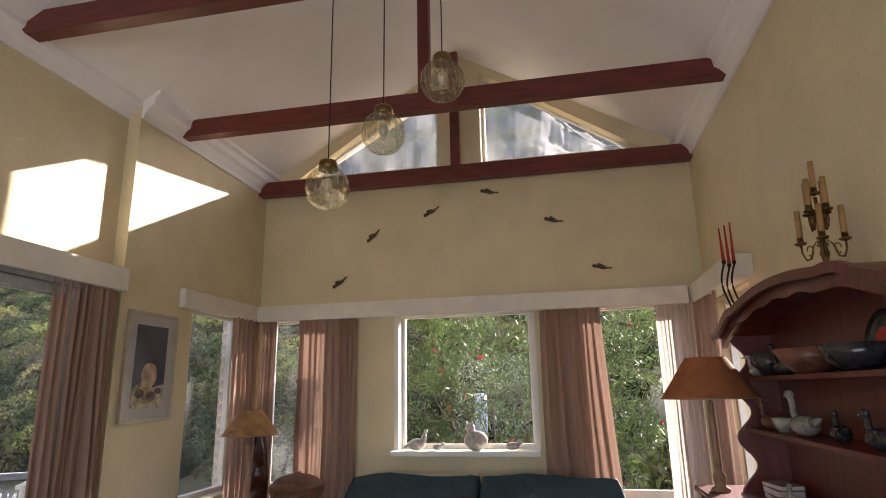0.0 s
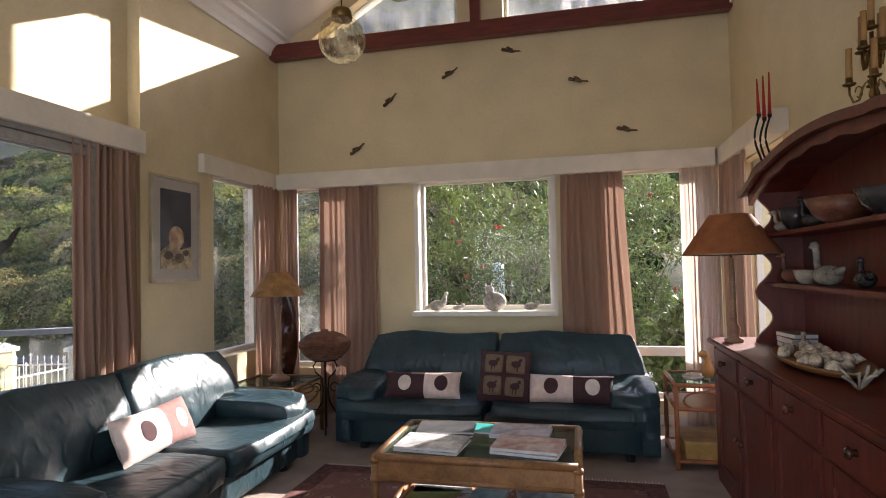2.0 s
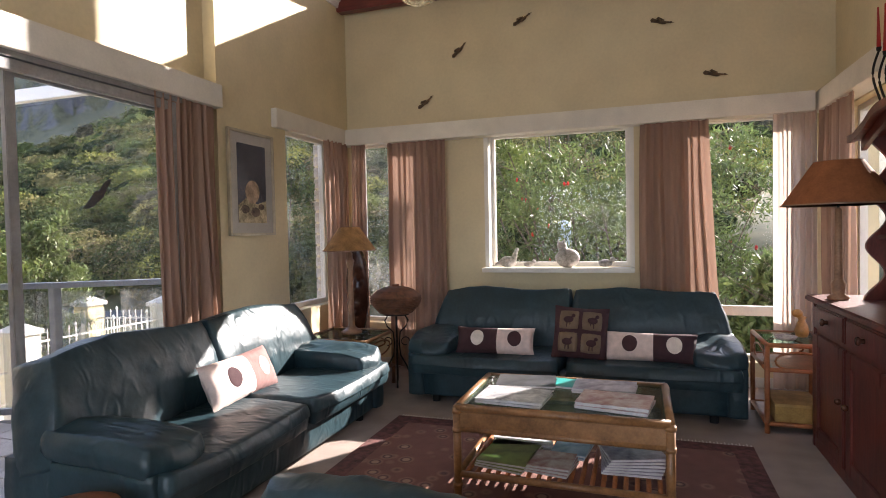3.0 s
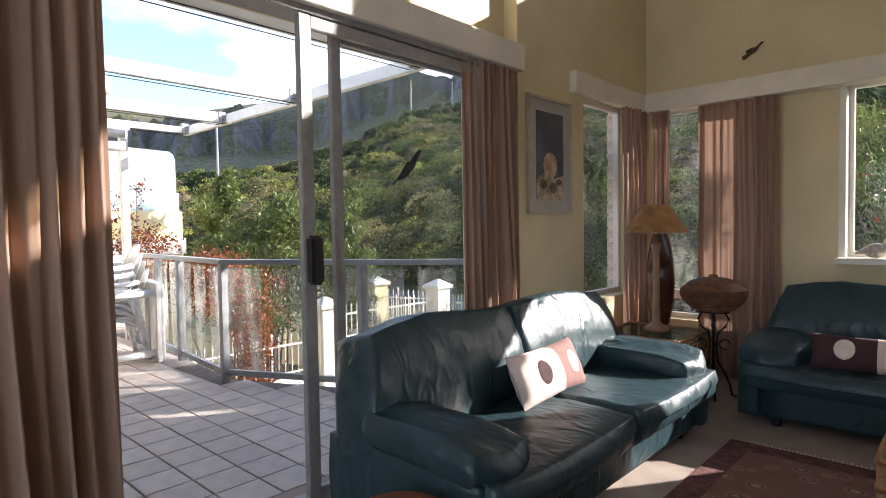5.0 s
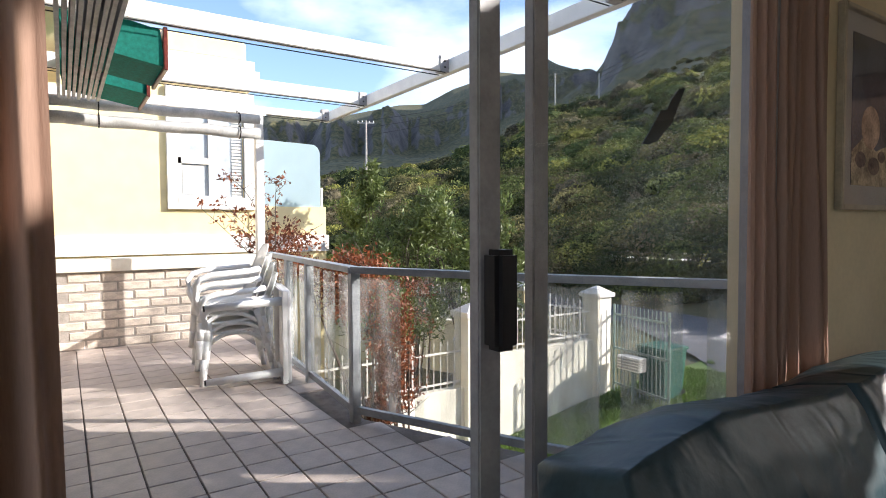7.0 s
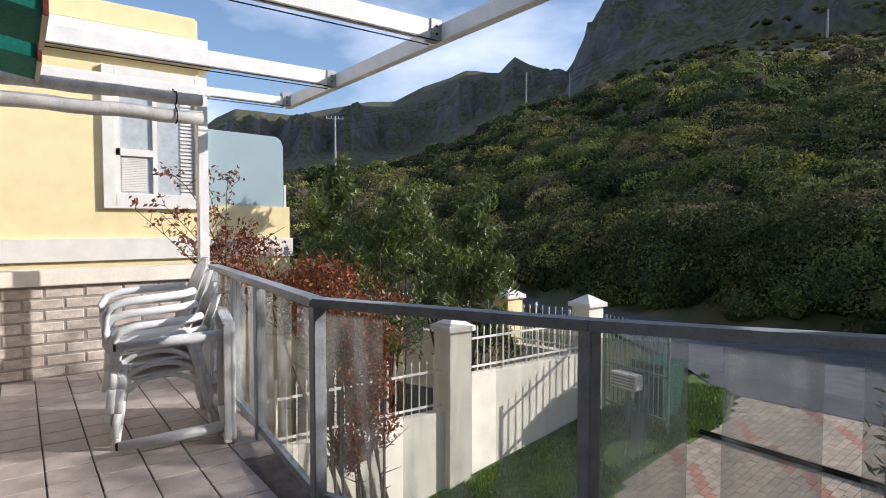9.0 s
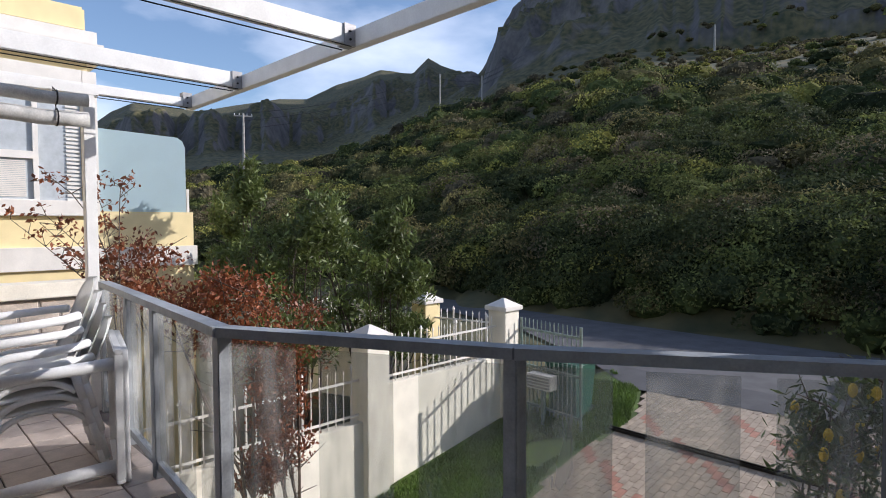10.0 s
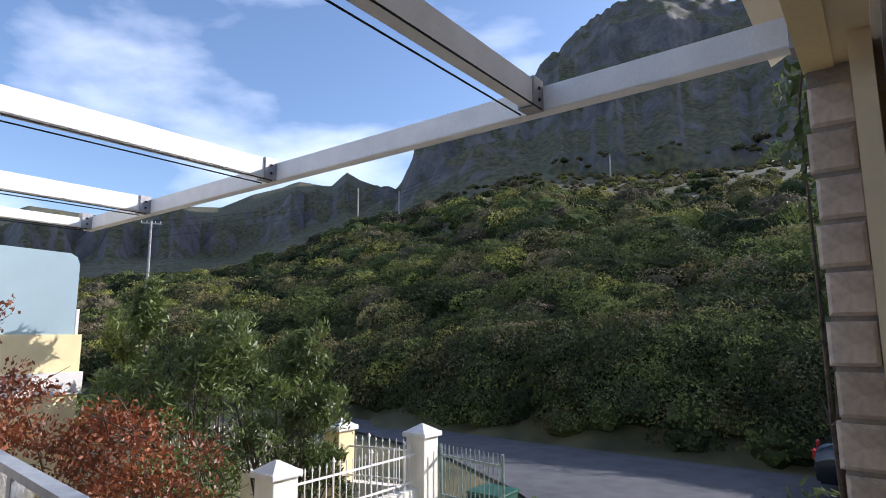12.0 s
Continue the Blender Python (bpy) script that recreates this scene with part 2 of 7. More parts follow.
def lathe(bm, prof, c=(0, 0, 0), seg=24):
    c = Vector(c)
    rings = [[bm.verts.new(c + Vector((r * math.cos(2 * math.pi * k / seg), r * math.sin(2 * math.pi * k / seg), z))) for k in range(seg)] for r, z in prof]
    for a, b in zip(rings, rings[1:]):
        for k in range(seg):
            bm.faces.new((a[k], a[(k + 1) % seg], b[(k + 1) % seg], b[k]))
    if prof[0][0] > 0.001:
        bm.faces.new(rings[0][::-1])
    if prof[-1][0] > 0.001:
        bm.faces.new(rings[-1])


def ball(bm, c, r, sc=(1, 1, 1), seg=16):
    bmesh.ops.create_uvsphere(bm, u_segments=seg, v_segments=max(6, seg // 2), radius=r, matrix=Matrix.Translation(c) @ Matrix.Diagonal((*sc, 1)))


def pillow(bm, size, m=None, k=0.75, cuts=9, wrinkle=0.0, seed=0, shape=None):
    """A rounded, stuffed block of the given full size."""
    t = bmesh.new()
    bmesh.ops.create_cube(t, size=2)
    bmesh.ops.subdivide_edges(t, edges=t.edges[:], cuts=cuts, use_grid_fill=True)
    m = m or Matrix()
    out = {}
    for v in t.verts:
        x, y, z = v.co
        p = Vector((x * math.sqrt(max(0, 1 - k * (y * y / 2 + z * z / 2 - y * y * z * z / 3))),
                    y * math.sqrt(max(0, 1 - k * (z * z / 2 + x * x / 2 - z * z * x * x / 3))),
                    z * math.sqrt(max(0, 1 - k * (x * x / 2 + y * y / 2 - x * x * y * y / 3)))))
        p = Vector((p.x * size[0] / 2, p.y * size[1] / 2, p.z * size[2] / 2))
        if shape:
            p = shape(p)
        if wrinkle:
            p += v.normal * wrinkle * (noise.noise(p * 9 + Vector((seed, 0, 0))) + 0.6 * noise.noise(Vector((p.x * 22, p.y * 7, p.z * 22 + seed))))
        out[v] = bm.verts.new(m @ p)
    for f in t.faces:
        bm.faces.new([out[v] for v in f.verts])
    t.free()


def prism(bm, outline, a, b, axis="y"):
    """Extrudes a plane outline from a to b along an axis. Outline pairs: (x, z) for y, (y, z) for x, (x, y) for z."""
    def at(p, s):
        return {"y": (p[0], s, p[1]), "x": (s, p[0], p[1]), "z": (p[0], p[1], s)}[axis]
    lo, hi = [bm.verts.new(at(p, a)) for p in outline], [bm.verts.new(at(p, b)) for p in outline]
    n = len(outline)
    for i in range(n):
        bm.faces.new((lo[i], lo[(i + 1) % n], hi[(i + 1) % n], hi[i]))
    bm.faces.new(lo[::-1])
    bm.faces.new(hi)


def mesh(name, bm, material, smooth=False):
    bmesh.ops.recalc_face_normals(bm, faces=bm.faces[:])
    me = bpy.data.meshes.new(name)
    bm.to_mesh(me)
    bm.free()
    me.materials.append(material)
    if smooth:
        me.polygons.foreach_set("use_smooth", [True] * len(me.polygons))
    return me


def part(name, bm, material, parent=None, label="", smooth=False):
    ob = new(name, mesh(name, bm, material, smooth))
    ob.parent = parent
    if label:
        ob["label"] = label
    return ob


def thing(name, label, category, at=(0, 0, 0), turn=0, group=""):
    ob = new(name)
    ob.empty_display_size = 0.1
    ob.matrix_basis = pose(*at, 0, 0, turn)
    return tagged(ob, label, category, group)


def solid(name, bm, material, label, category, group="", smooth=False, kind=""):
    return tagged(part(name, bm, material, None, "", smooth), label, category, group, kind)


def setting(name, bm, material, label, category, smooth=False):
    return solid(name, bm, material, label, category, kind="structure", smooth=smooth)


def B():
    return bmesh.new()


# ---- the room ----
XW, XE, YN, YS = -2.98, 1.20, 5.25, -2.6      # inner faces
XD, XO = -3.08, -3.20                          # door wall's inner and outer face
EAVE, RIDGE, XR = 3.62, 4.84, -0.89

bm = B(); box(bm, XO, YS - 0.2, -0.25, XE + 0.2, YN + 0.2, 0.0)
setting("floor", bm, M_CARPET, "beige grey wall-to-wall carpet with short pile", "carpet")


def wall_y(bm, y0, y1, x0, x1, z0, z1, holes):
    """A wall across y with rectangular openings (x0, x1, z0, z1), from left to right."""
    x = x0
    for a, b, c, d in holes:
        if a > x:
            box(bm, x, y0, z0, a, y1, z1)
        if c > z0:
            box(bm, a, y0, z0, b, y1, c)
        if d < z1:
            box(bm, a, y0, d, b, y1, z1)
        x = b
    box(bm, x, y0, z0, x1, y1, z1)


def wall_x(bm, x0, x1, y0, y1, z0, z1, holes):
    y = y0
    for a, b, c, d in holes:
        if a > y:
            box(bm, x0, y, z0, x1, a, z1)
        if c > z0:
            box(bm, x0, a, z0, x1, b, c)
        if d < z1:
            box(bm, x0, a, d, x1, b, z1)
        y = b
    box(bm, x0, y, z0, x1, y1, z1)


FAR_WINS = [(-2.90, -2.05, 0.42, 2.2), (-1.55, -0.30, 0.97, 2.2), (0.20, 1.08, 0.20, 2.2)]
bm = B()
wall_y(bm, YN, YN + 0.2, XO, XE + 0.2, 0, EAVE + 0.02, FAR_WINS)
# gable with two glazed triangles beside the post
GB = 3.66
L1, L2, L3 = (-2.62, GB), (-1.13, GB), (-1.13, 4.63)
R1, R2, R3 = (-0.70, GB), (0.80, GB), (-0.70, 4.63)
for tri in ([(XO, EAVE), (XO, EAVE + 0.04), L1], [L1, (XO, EAVE + 0.04), (XR, RIDGE + 0.12), L3], [L3, (XR, RIDGE + 0.12), R3], [L2, L3, R3, R1],
            [R3, (XR, RIDGE + 0.12), (XE + 0.2, EAVE + 0.04), R2], [(XO, EAVE), L1, L2, R1, R2, (XE + 0.2, EAVE + 0.04), (XE + 0.2, EAVE)]):
    prism(bm, tri, YN, YN + 0.2)
setting("wall_north", bm, M_WALL, "cream yellow plastered gable wall with windows", "wall")

bm = B()
wall_x(bm, XO, XW, 3.36, YN, 0, EAVE + 0.3, [(4.17, 4.98, 0.66, 2.2)])
wall_x(bm, XD - 0.04, XD, YS, 3.36, 0, EAVE + 0.3, [(0.92, 2.98, 0.0, 2.2)])
wall_x(bm, XO, XD - 0.04, YS, 3.36, 0, EAVE + 0.3, [(0.92, 3.15, 0.0, 2.2)])
setting("wall_west", bm, M_WALL, "cream yellow plastered wall with sliding door", "wall")
bm = B(); wall_x(bm, XE, XE + 0.2, YS, YN, 0, EAVE + 0.3, [(4.05, 5.0, 0.66, 2.15)])
setting("wall_east", bm, M_WALL, "cream yellow plastered wall behind the dresser", "wall")
bm = B(); wall_y(bm, YS - 0.2, YS, XO, XE + 0.2, 0, 5.0, [(-2.5, 0.8, 0.35, 2.35)])
setting("wall_south", bm, M_WALL, "plain cream plastered back wall", "wall")

bm = B()
for x0, x1 in ((XO - 0.35, XR), (XE + 0.55, XR)):
    s = (RIDGE - EAVE) / (XR - XW)
    z0 = RIDGE - s * abs(x0 - XR)
    prism(bm, [(x0, z0), (x1, RIDGE), (x1, RIDGE + 0.12), (x0, z0 + 0.12)], YS - 0.2, YN + 0.45)
setting("ceiling", bm, M_CEIL, "off-white sloping boarded ceiling under a gable roof", "ceiling")

# cornices: stepped cove along the eaves
for name, xw, sg, y0, y1 in (("cornice_1", XD, 1, YS, 3.36), ("cornice_2", XW, 1, 3.36, YN), ("cornice_3", XE, -1, YS, YN)):
    bm = B()
    o = [(0.002, -0.14), (0.02, -0.14), (0.03, -0.10), (0.07, -0.05), (0.10, -0.03), (0.11, 0.03), (0.14, 0.05), (0.14, 0.085), (0.002, 0.02)]
    prism(bm, [(xw + sg * a, EAVE + b) for a, b in o], y0, y1)
    setting(name, bm, M_CEIL, "white moulded cornice under the ceiling", "cornice")


def tie_beam(y, lift):
    th = thing("tie_beam", "dark red stained timber tie beam with rounded ends", "beam", (0, y, 0), group="roof beams")
    bm = B()
    x0, x1, z0, z1 = XW - 0.02, XE + 0.02, 3.44 + lift, 3.585 + lift
    prism(bm, [(x0, z1 - 0.02), (x0, z0 + 0.03), (x0 + 0.03, z0), (x1 - 0.03, z0), (x1, z0 + 0.03), (x1, z1 - 0.05), (x1 - 0.08, z1), (x0 + 0.06, z1)], -0.045, 0.045)
    part("beam", bm, M_BEAM, th)
    bm = B(); box(bm, XR - 0.09, -0.04, z1, XR - 0.0, 0.04, RIDGE - 0.03, 0.005)
    part("king_post", bm, M_BEAM, th)


for y, lift in ((5.13, 0.0), (3.84, 0.08), (2.42, 0.10), (0.9, 0.10)):
    tie_beam(y, lift)


def window(name, axis, u0, u1, z0, z1, at, depth=0.05, mull=(), trans=(), glass=None, mat_f=None, fw=0.04):
    """A framed window in a wall across `axis`; u runs along the wall."""
    th = tagged(new(name), "white painted window frame with clear glass", "window", kind="structure")
    def bx(bm, a, b, c, d, t0, t1):
        if axis == "y":
            box(bm, a, t0, c, b, t1, d)
        else:
            box(bm, t0, a, c, t1, b, d)
    t0, t1 = at, at + depth
    for nm, q in (("left_stile", (u0, u0 + fw, z0, z1)), ("right_stile", (u1 - fw, u1, z0, z1)), ("head", (u0 + fw, u1 - fw, z1 - fw, z1)), ("bottom_rail", (u0 + fw, u1 - fw, z0, z0 + fw))):
        bm = B(); bx(bm, *q, t0, t1); part(nm, bm, mat_f or M_WHITE, th)
    for u in mull:
        bm = B(); bx(bm, u - fw / 2, u + fw / 2, z0 + fw, z1 - fw, t0 + 0.002, t1 - 0.002); part("mullion", bm, mat_f or M_WHITE, th)
    for z in trans:
        bm = B(); bx(bm, u0 + fw, u1 - fw, z - fw, z + fw, t0 + 0.004, t1 - 0.004); part("transom", bm, mat_f or M_WHITE, th)
    bm = B(); bx(bm, u0 + fw / 2, u1 - fw / 2, z0 + fw / 2, z1 - fw / 2, (t0 + t1) / 2 - 0.002, (t0 + t1) / 2 + 0.002)
    p = part("pane", bm, glass or M_GLASS, th)
    p.visible_shadow = False
    return th


window("window_1", "y", -2.90, -2.05, 0.42, 2.2, 5.36, trans=(0.62,), glass=M_GLASS_SIDE)
window("window_2", "y", -1.55, -0.30, 0.97, 2.2, 5.36)
window("window_3", "y", 0.20, 1.08, 0.20, 2.2, 5.36, trans=(0.60,))
window("window_4", "x", 4.17, 4.98, 0.66, 2.2, -3.14, glass=M_GLASS_SIDE)
window("window_5", "x", 4.05, 5.0, 0.66, 2.15, 1.27)

# gable panes with reveals' frames
for i, (tri, nm) in enumerate(((((L1), (L2), (L3)), "window_6"), (((R1), (R2), (R3)), "window_7"))):
    th = tagged(new(nm), "triangular glazed gable window in a white frame", "window", kind="structure")
    c = (sum(p[0] for p in tri) / 3, sum(p[1] for p in tri) / 3)
    ins = [(p[0] + (c[0] - p[0]) * 0.07, p[1] + (c[1] - p[1]) * 0.07) for p in tri]
    for k in range(3):
        bm = B(); prism(bm, [tri[k], tri[(k + 1) % 3], ins[(k + 1) % 3], ins[k]], 5.36, 5.41); part("frame_bar", bm, M_WHITE, th)
    bm = B(); prism(bm, ins, 5.383, 5.387)
    part("pane", bm, M_GLASS_GABLE, th).visible_shadow = False

# yellow plastered head over the outer opening of the door
bm = B(); box(bm, XO - 0.012, 0.92, 2.196, XO + 0.05, 3.15, 2.7); setting("lintel", bm, M_YELLOW, "yellow plastered lintel over the door", "lintel")

# the deep plastered sill and white lining of the middle window
bm = B()
box(bm, -1.58, 5.10, 0.93, -0.27, 5.37, 0.97, 0.004)
setting("window_sill", bm, M_WHITE, "white painted deep window sill", "sill")
for x0, x1, nm in ((-1.58, -1.54, "trim_1"), (-0.31, -0.27, "trim_2")):
    bm = B(); box(bm, x0, 5.235, 0.97, x1, 5.37, 2.2); setting(nm, bm, M_WHITE, "white painted window lining", "trim")

# pelmets
for nm, q in (("pelmet_1", (XW, 5.10, 2.16, 1.03, 5.25, 2.31)), ("pelmet_2", (XW, 3.98, 2.16, -2.925, 5.10, 2.31)), ("pelmet_3", (1.05, 3.92, 2.16, XE, 5.25, 2.31)), ("pelmet_4", (XD, 0.45, 2.17, -2.885, 3.31, 2.325))):
    bm = B(); box(bm, *q, 0.004)
    setting(nm, bm, M_PELMET, "cream painted box pelmet over the curtains", "pelmet")
bm = B()
box(bm, XD, 3.06, 0, XD + 0.015, 3.36, 0.08); box(bm, XW, 3.36, 0, XW + 0.015, 5.25, 0.08); box(bm, XW, 5.235, 0, XE, 5.25, 0.08)
setting("baseboard", bm, M_WHITE, "white painted skirting board", "skirting")


# ---- sliding door ----
door = tagged(new("door_1"), "open aluminium sliding glass door to the deck", "door", kind="structure")
YA, YB, ZT = 0.92, 2.98, 2.19
for nm, q in (("frame_head", (-3.065, YA, ZT - 0.05, -2.92, YB, ZT)), ("frame_jamb", (-3.065, YB - 0.03, 0.03, -2.955, YB, ZT - 0.05)), ("frame_jamb", (-3.065, YA, 0.03, -2.955, YA + 0.05, ZT - 0.05)), ("threshold", (-3.065, YA, 0.0, -2.92, YB, 0.03))):
    bm = B(); box(bm, *q, 0.003); part(nm, bm, M_ALU, door)


def leaf(x, y0, y1, st):
    lf = new("door_leaf"); lf.parent = door
    for nm, q in (("stile", (x - 0.018, y0, 0.035, x + 0.018, y0 + st, ZT - 0.055)), ("stile", (x - 0.018, y1 - st, 0.035, x + 0.018, y1, ZT - 0.055)), ("rail", (x - 0.016, y0 + st, 0.035, x + 0.016, y1 - st, 0.10)), ("rail", (x - 0.016, y0 + st, ZT - 0.11, x + 0.016, y1 - st, ZT - 0.055))):
        bm = B(); box(bm, *q, 0.004); part(nm, bm, M_ALU, lf)
    bm = B(); box(bm, x - 0.002, y0 + st - 0.01, 0.09, x + 0.002, y1 - st + 0.01, ZT - 0.10)
    part("pane", bm, M_GLASS_DOOR, lf).visible_shadow = False
    return lf


slid = leaf(-2.944, 1.736, 2.94, 0.060)
leaf(-3.018, 1.955, 2.955, 0.05)
bm = B(); box(bm, -2.926, 1.741, 0.99, -2.868, 1.801, 1.20, 0.012)
part("door_handle", bm, M_BLACK, slid, "black plastic pull handle")
# bird silhouette stuck on the pane
bm = B()
o = [(0, 0.0), (0.03, 0.02), (0.055, 0.06), (0.085, 0.105), (0.06, 0.10), (0.03, 0.075), (0.01, 0.05), (-0.015, 0.045), (-0.055, 0.0), (-0.085, -0.03), (-0.06, -0.03), (-0.025, -0.02)]
prism(bm, [(2.38 + 1.08 * a, 1.50 + 1.25 * b) for a, b in o], -2.951, -2.9495, "x")
part("bird_decal", bm, M_BLACK, slid, "black bird silhouette stuck on the glass")

# unseen back window, assumed; its opening is sized to the fill lamp
window("window_9", "y", -2.5, 0.8, 0.35, 2.35, YS - 0.14, mull=(-0.85,))



# ---- curtains ----
def curtain(name, a, b, z0, z1, folds, amp, material, label, seed=0, flare=0.0, taper=0.0):
    """A pleated curtain hanging between two plan points."""
    a, b = Vector((*a, 0)), Vector((*b, 0))
    d = b - a
    nrm = Vector((-d.y, d.x, 0)).normalized()
    bm = B()
    folds = round(folds * 1.2)
    nu, nv = folds * 12, 26
    rows = []
    for j in range(nv + 1):
        v = j / nv
        row = []
        for i in range(nu + 1):
            u = i / nu
            ph = u * folds * 2 * math.pi + 5.5 * noise.noise(Vector((u * 4.5, seed * 3.1, 0))) + 1.6 * noise.noise(Vector((u * 4.0, seed * 1.7, v * 1.8)))
            k = amp * (0.5 + 0.5 * v) * (0.8 + 1.3 * noise.noise(Vector((u * 9.0, seed * 5.3, v * 1.2))))
            wv = math.sin(ph) + 0.28 * math.sin(2 * ph + 0.8) + 0.14 * math.sin(3 * ph + v * 2)
            w = u + flare * (v * (u - 0.5)) + taper * v * v + 0.012 * math.sin(ph * 0.5 + v * 3) * v
            p = a + d * w + nrm * (k * wv) + Vector((0, 0, z1 + (z0 - z1) * v))
            row.append(bm.verts.new(p))
        rows.append(row)
    for r, s in zip(rows, rows[1:]):
        for i in range(nu):
            bm.faces.new((r[i], r[i + 1], s[i + 1], s[i]))
    th = thing(name, label, "curtain", group="curtains")
    part("cloth", bm, material, th, smooth=True)
    return th


PINK = "dusty pink pleated curtain hanging from the pelmet"
curtain("curtain", (-2.925, 0.45), (-2.925, 0.995), 0.02, 2.2, 7, 0.042, M_CURTAIN, "dusty pink pleated curtain drawn beside the open door", 1, taper=0.05)
curtain("curtain", (-2.93, 2.75), (-2.93, 3.27), 0.02, 2.2, 7, 0.036, M_CURTAIN, PINK, 2)
curtain("curtain", (-2.93, 4.72), (-2.93, 5.14), 0.02, 2.17, 5, 0.036, M_CURTAIN, PINK, 3)
curtain("curtain", (-2.90, 5.16), (-2.74, 5.16), 0.02, 2.17, 3, 0.03, M_CURTAIN, PINK, 4)
curtain("curtain", (-2.52, 5.17), (-1.93, 5.17), 0.02, 2.17, 8, 0.038, M_CURTAIN, PINK, 5)
curtain("curtain", (-0.22, 5.17), (0.30, 5.17), 0.02, 2.17, 6, 0.042, M_CURTAIN, "dusty pink pleated curtain flaring beside the window", 6, flare=0.25, taper=0.12)
curtain("curtain", (0.76, 5.17), (1.06, 5.17), 0.02, 2.17, 5, 0.03, M_CURTAIN_LIT, "corner curtain with the sun's glow put into its pale colour", 7)
curtain("curtain", (1.08, 4.45), (1.08, 5.12), 0.02, 2.17, 6, 0.036, M_CURTAIN, "pale pink curtain in the corner beside the lamp", 8)


# ---- sofas ----
def sofa(label, width, at, turn, seed):
    th = thing("sofa", label, "sofa", at, turn, "leather sofas")
    w = width
    bm = B(); pillow(bm, (w - 0.16, 0.80, 0.24), Matrix.Translation((0, 0.02, 0.18)), 0.08, 12, 0.003, seed)
    part("base", bm, M_LEATHER, th, smooth=True)
    bm = B(); box(bm, -w / 2 + 0.10, 0.36, 0.08, w / 2 - 0.10, 0.45, 0.62, 0.03)
    part("back_frame", bm, M_LEATHER, th, smooth=True)
    cw = (w - 0.02) / 2
    for s in (-1, 1):
        def sag(p, s=s):
            q = p.copy()
            f = max(0, -p.y / 0.43)
            q.z -= 0.018 * f ** 3 + 0.020 * (1 - min(1, (p.x / cw * 2) ** 2)) * (p.z > 0) * (1 - 0.6 * f)
            q.y -= 0.012 * (p.z > 0) * f ** 2
            return q
        bm = B(); pillow(bm, (cw, 0.86, 0.150), Matrix.Translation((s * cw / 2, -0.05, 0.318)) @ pose(0, 0, 0, -1.5), 0.22, 22, 0.006, seed + 7 * s, sag)
        part("seat_cushion", bm, M_LEATHER, th, smooth=True)
        def lean(p, s=s):
            q = p.copy()
            t = (p.z + 0.26) / 0.52
            if p.x * s > 0:
                q.x = p.x * (1.05 - 0.22 * t)
            front = p.y < 0
            gather = 0.0015 * math.sin(p.x * 34 + seed + 1.4 * math.sin(p.z * 9)) * (0.3 + t)
            q.y += 0.045 * math.sin(t * math.pi) * (-1 if front else 0.3) + gather * (1 if front else 0.3) + 0.10 * max(0, t - 0.78) * (1 if not front else 0.2)
            q.z -= 0.02 * max(0, p.x * s / (cw / 2)) ** 3 * t - 0.012 * math.sin(p.x * 7 + seed) * t
            return q
        bm = B(); pillow(bm, (cw + 0.03, 0.23, 0.52), Matrix.Translation((s * (cw / 2), 0.30, 0.560)) @ pose(0, 0, 0, -15), 0.22, 28, 0.007, seed + 11 * s, lean)
        part("back_cushion", bm, M_LEATHER, th, smooth=True)
        def droop(p):
            q = p.copy()
            q.z -= 0.035 * max(0, -p.y / 0.36) ** 2
            q.z += 0.008 * math.sin(p.x * 24 + p.y * 8)
            return q
        bm = B(); pillow(bm, (0.36, 0.66, 0.145), Matrix.Translation((s * (w / 2 - 0.165), -0.10, 0.440)) @ pose(0, 0, 0, 3, -s * 5, 0), 0.5, 18, 0.006, seed + 17 * s, droop)
        part("arm_cushion", bm, M_LEATHER, th, smooth=True)
        bm = B(); pillow(bm, (0.12, 0.84, 0.33), Matrix.Translation((s * (w / 2 - 0.07), 0.0, 0.225)), 0.14, 10, 0.003, seed + 5)
        part("arm_panel", bm, M_LEATHER, th, smooth=True)
        for y in (-0.3, 0.36):
            bm = B(); rod(bm, (s * (w / 2 - 0.2), y, 0), (s * (w / 2 - 0.2), y, 0.08), 0.03)
            part("foot", bm, M_BLACK, th)
    return th


sofa("blue-green leather two-seat sofa under the window", 2.36, (-0.75, 4.54, 0), 0, 3)
sofa("blue-green leather two-seat sofa along the sliding door", 2.12, (-2.40, 2.80, 0), 90, 21)


def cloth(name, col, col2=None):
    return mat(name, col, 0.9, scale=25, var=0.08, bump=0.35, fine=300)


M_CUSH_DARK = cloth("maroon_cloth", (0.055, 0.022, 0.026))
M_CUSH_PALE = cloth("pale_pink_cloth", (0.70, 0.56, 0.51))
M_CUSH_MAUVE = cloth("mauve_cloth", (0.24, 0.13, 0.12))
M_SPOT = cloth("cream_cloth", (0.70, 0.62, 0.55))
M_PATCH = cloth("ochre_patch_cloth", (0.17, 0.12, 0.08))


def puff(w, h, t, u, v):
    """A point on the front of a stuffed cushion, u and v from -1 to 1."""
    k = (max(0, 1 - u * u) * max(0, 1 - v * v)) ** 0.42
    return Vector((u * w / 2 * (1 - 0.05 * (1 - v * v) * abs(u) ** 3), v * h / 2 * (1 - 0.07 * (1 - u * u) * abs(v) ** 3), t / 2 * k + 0.004 * noise.noise(Vector((u * 4, v * 4, w * 9)))))


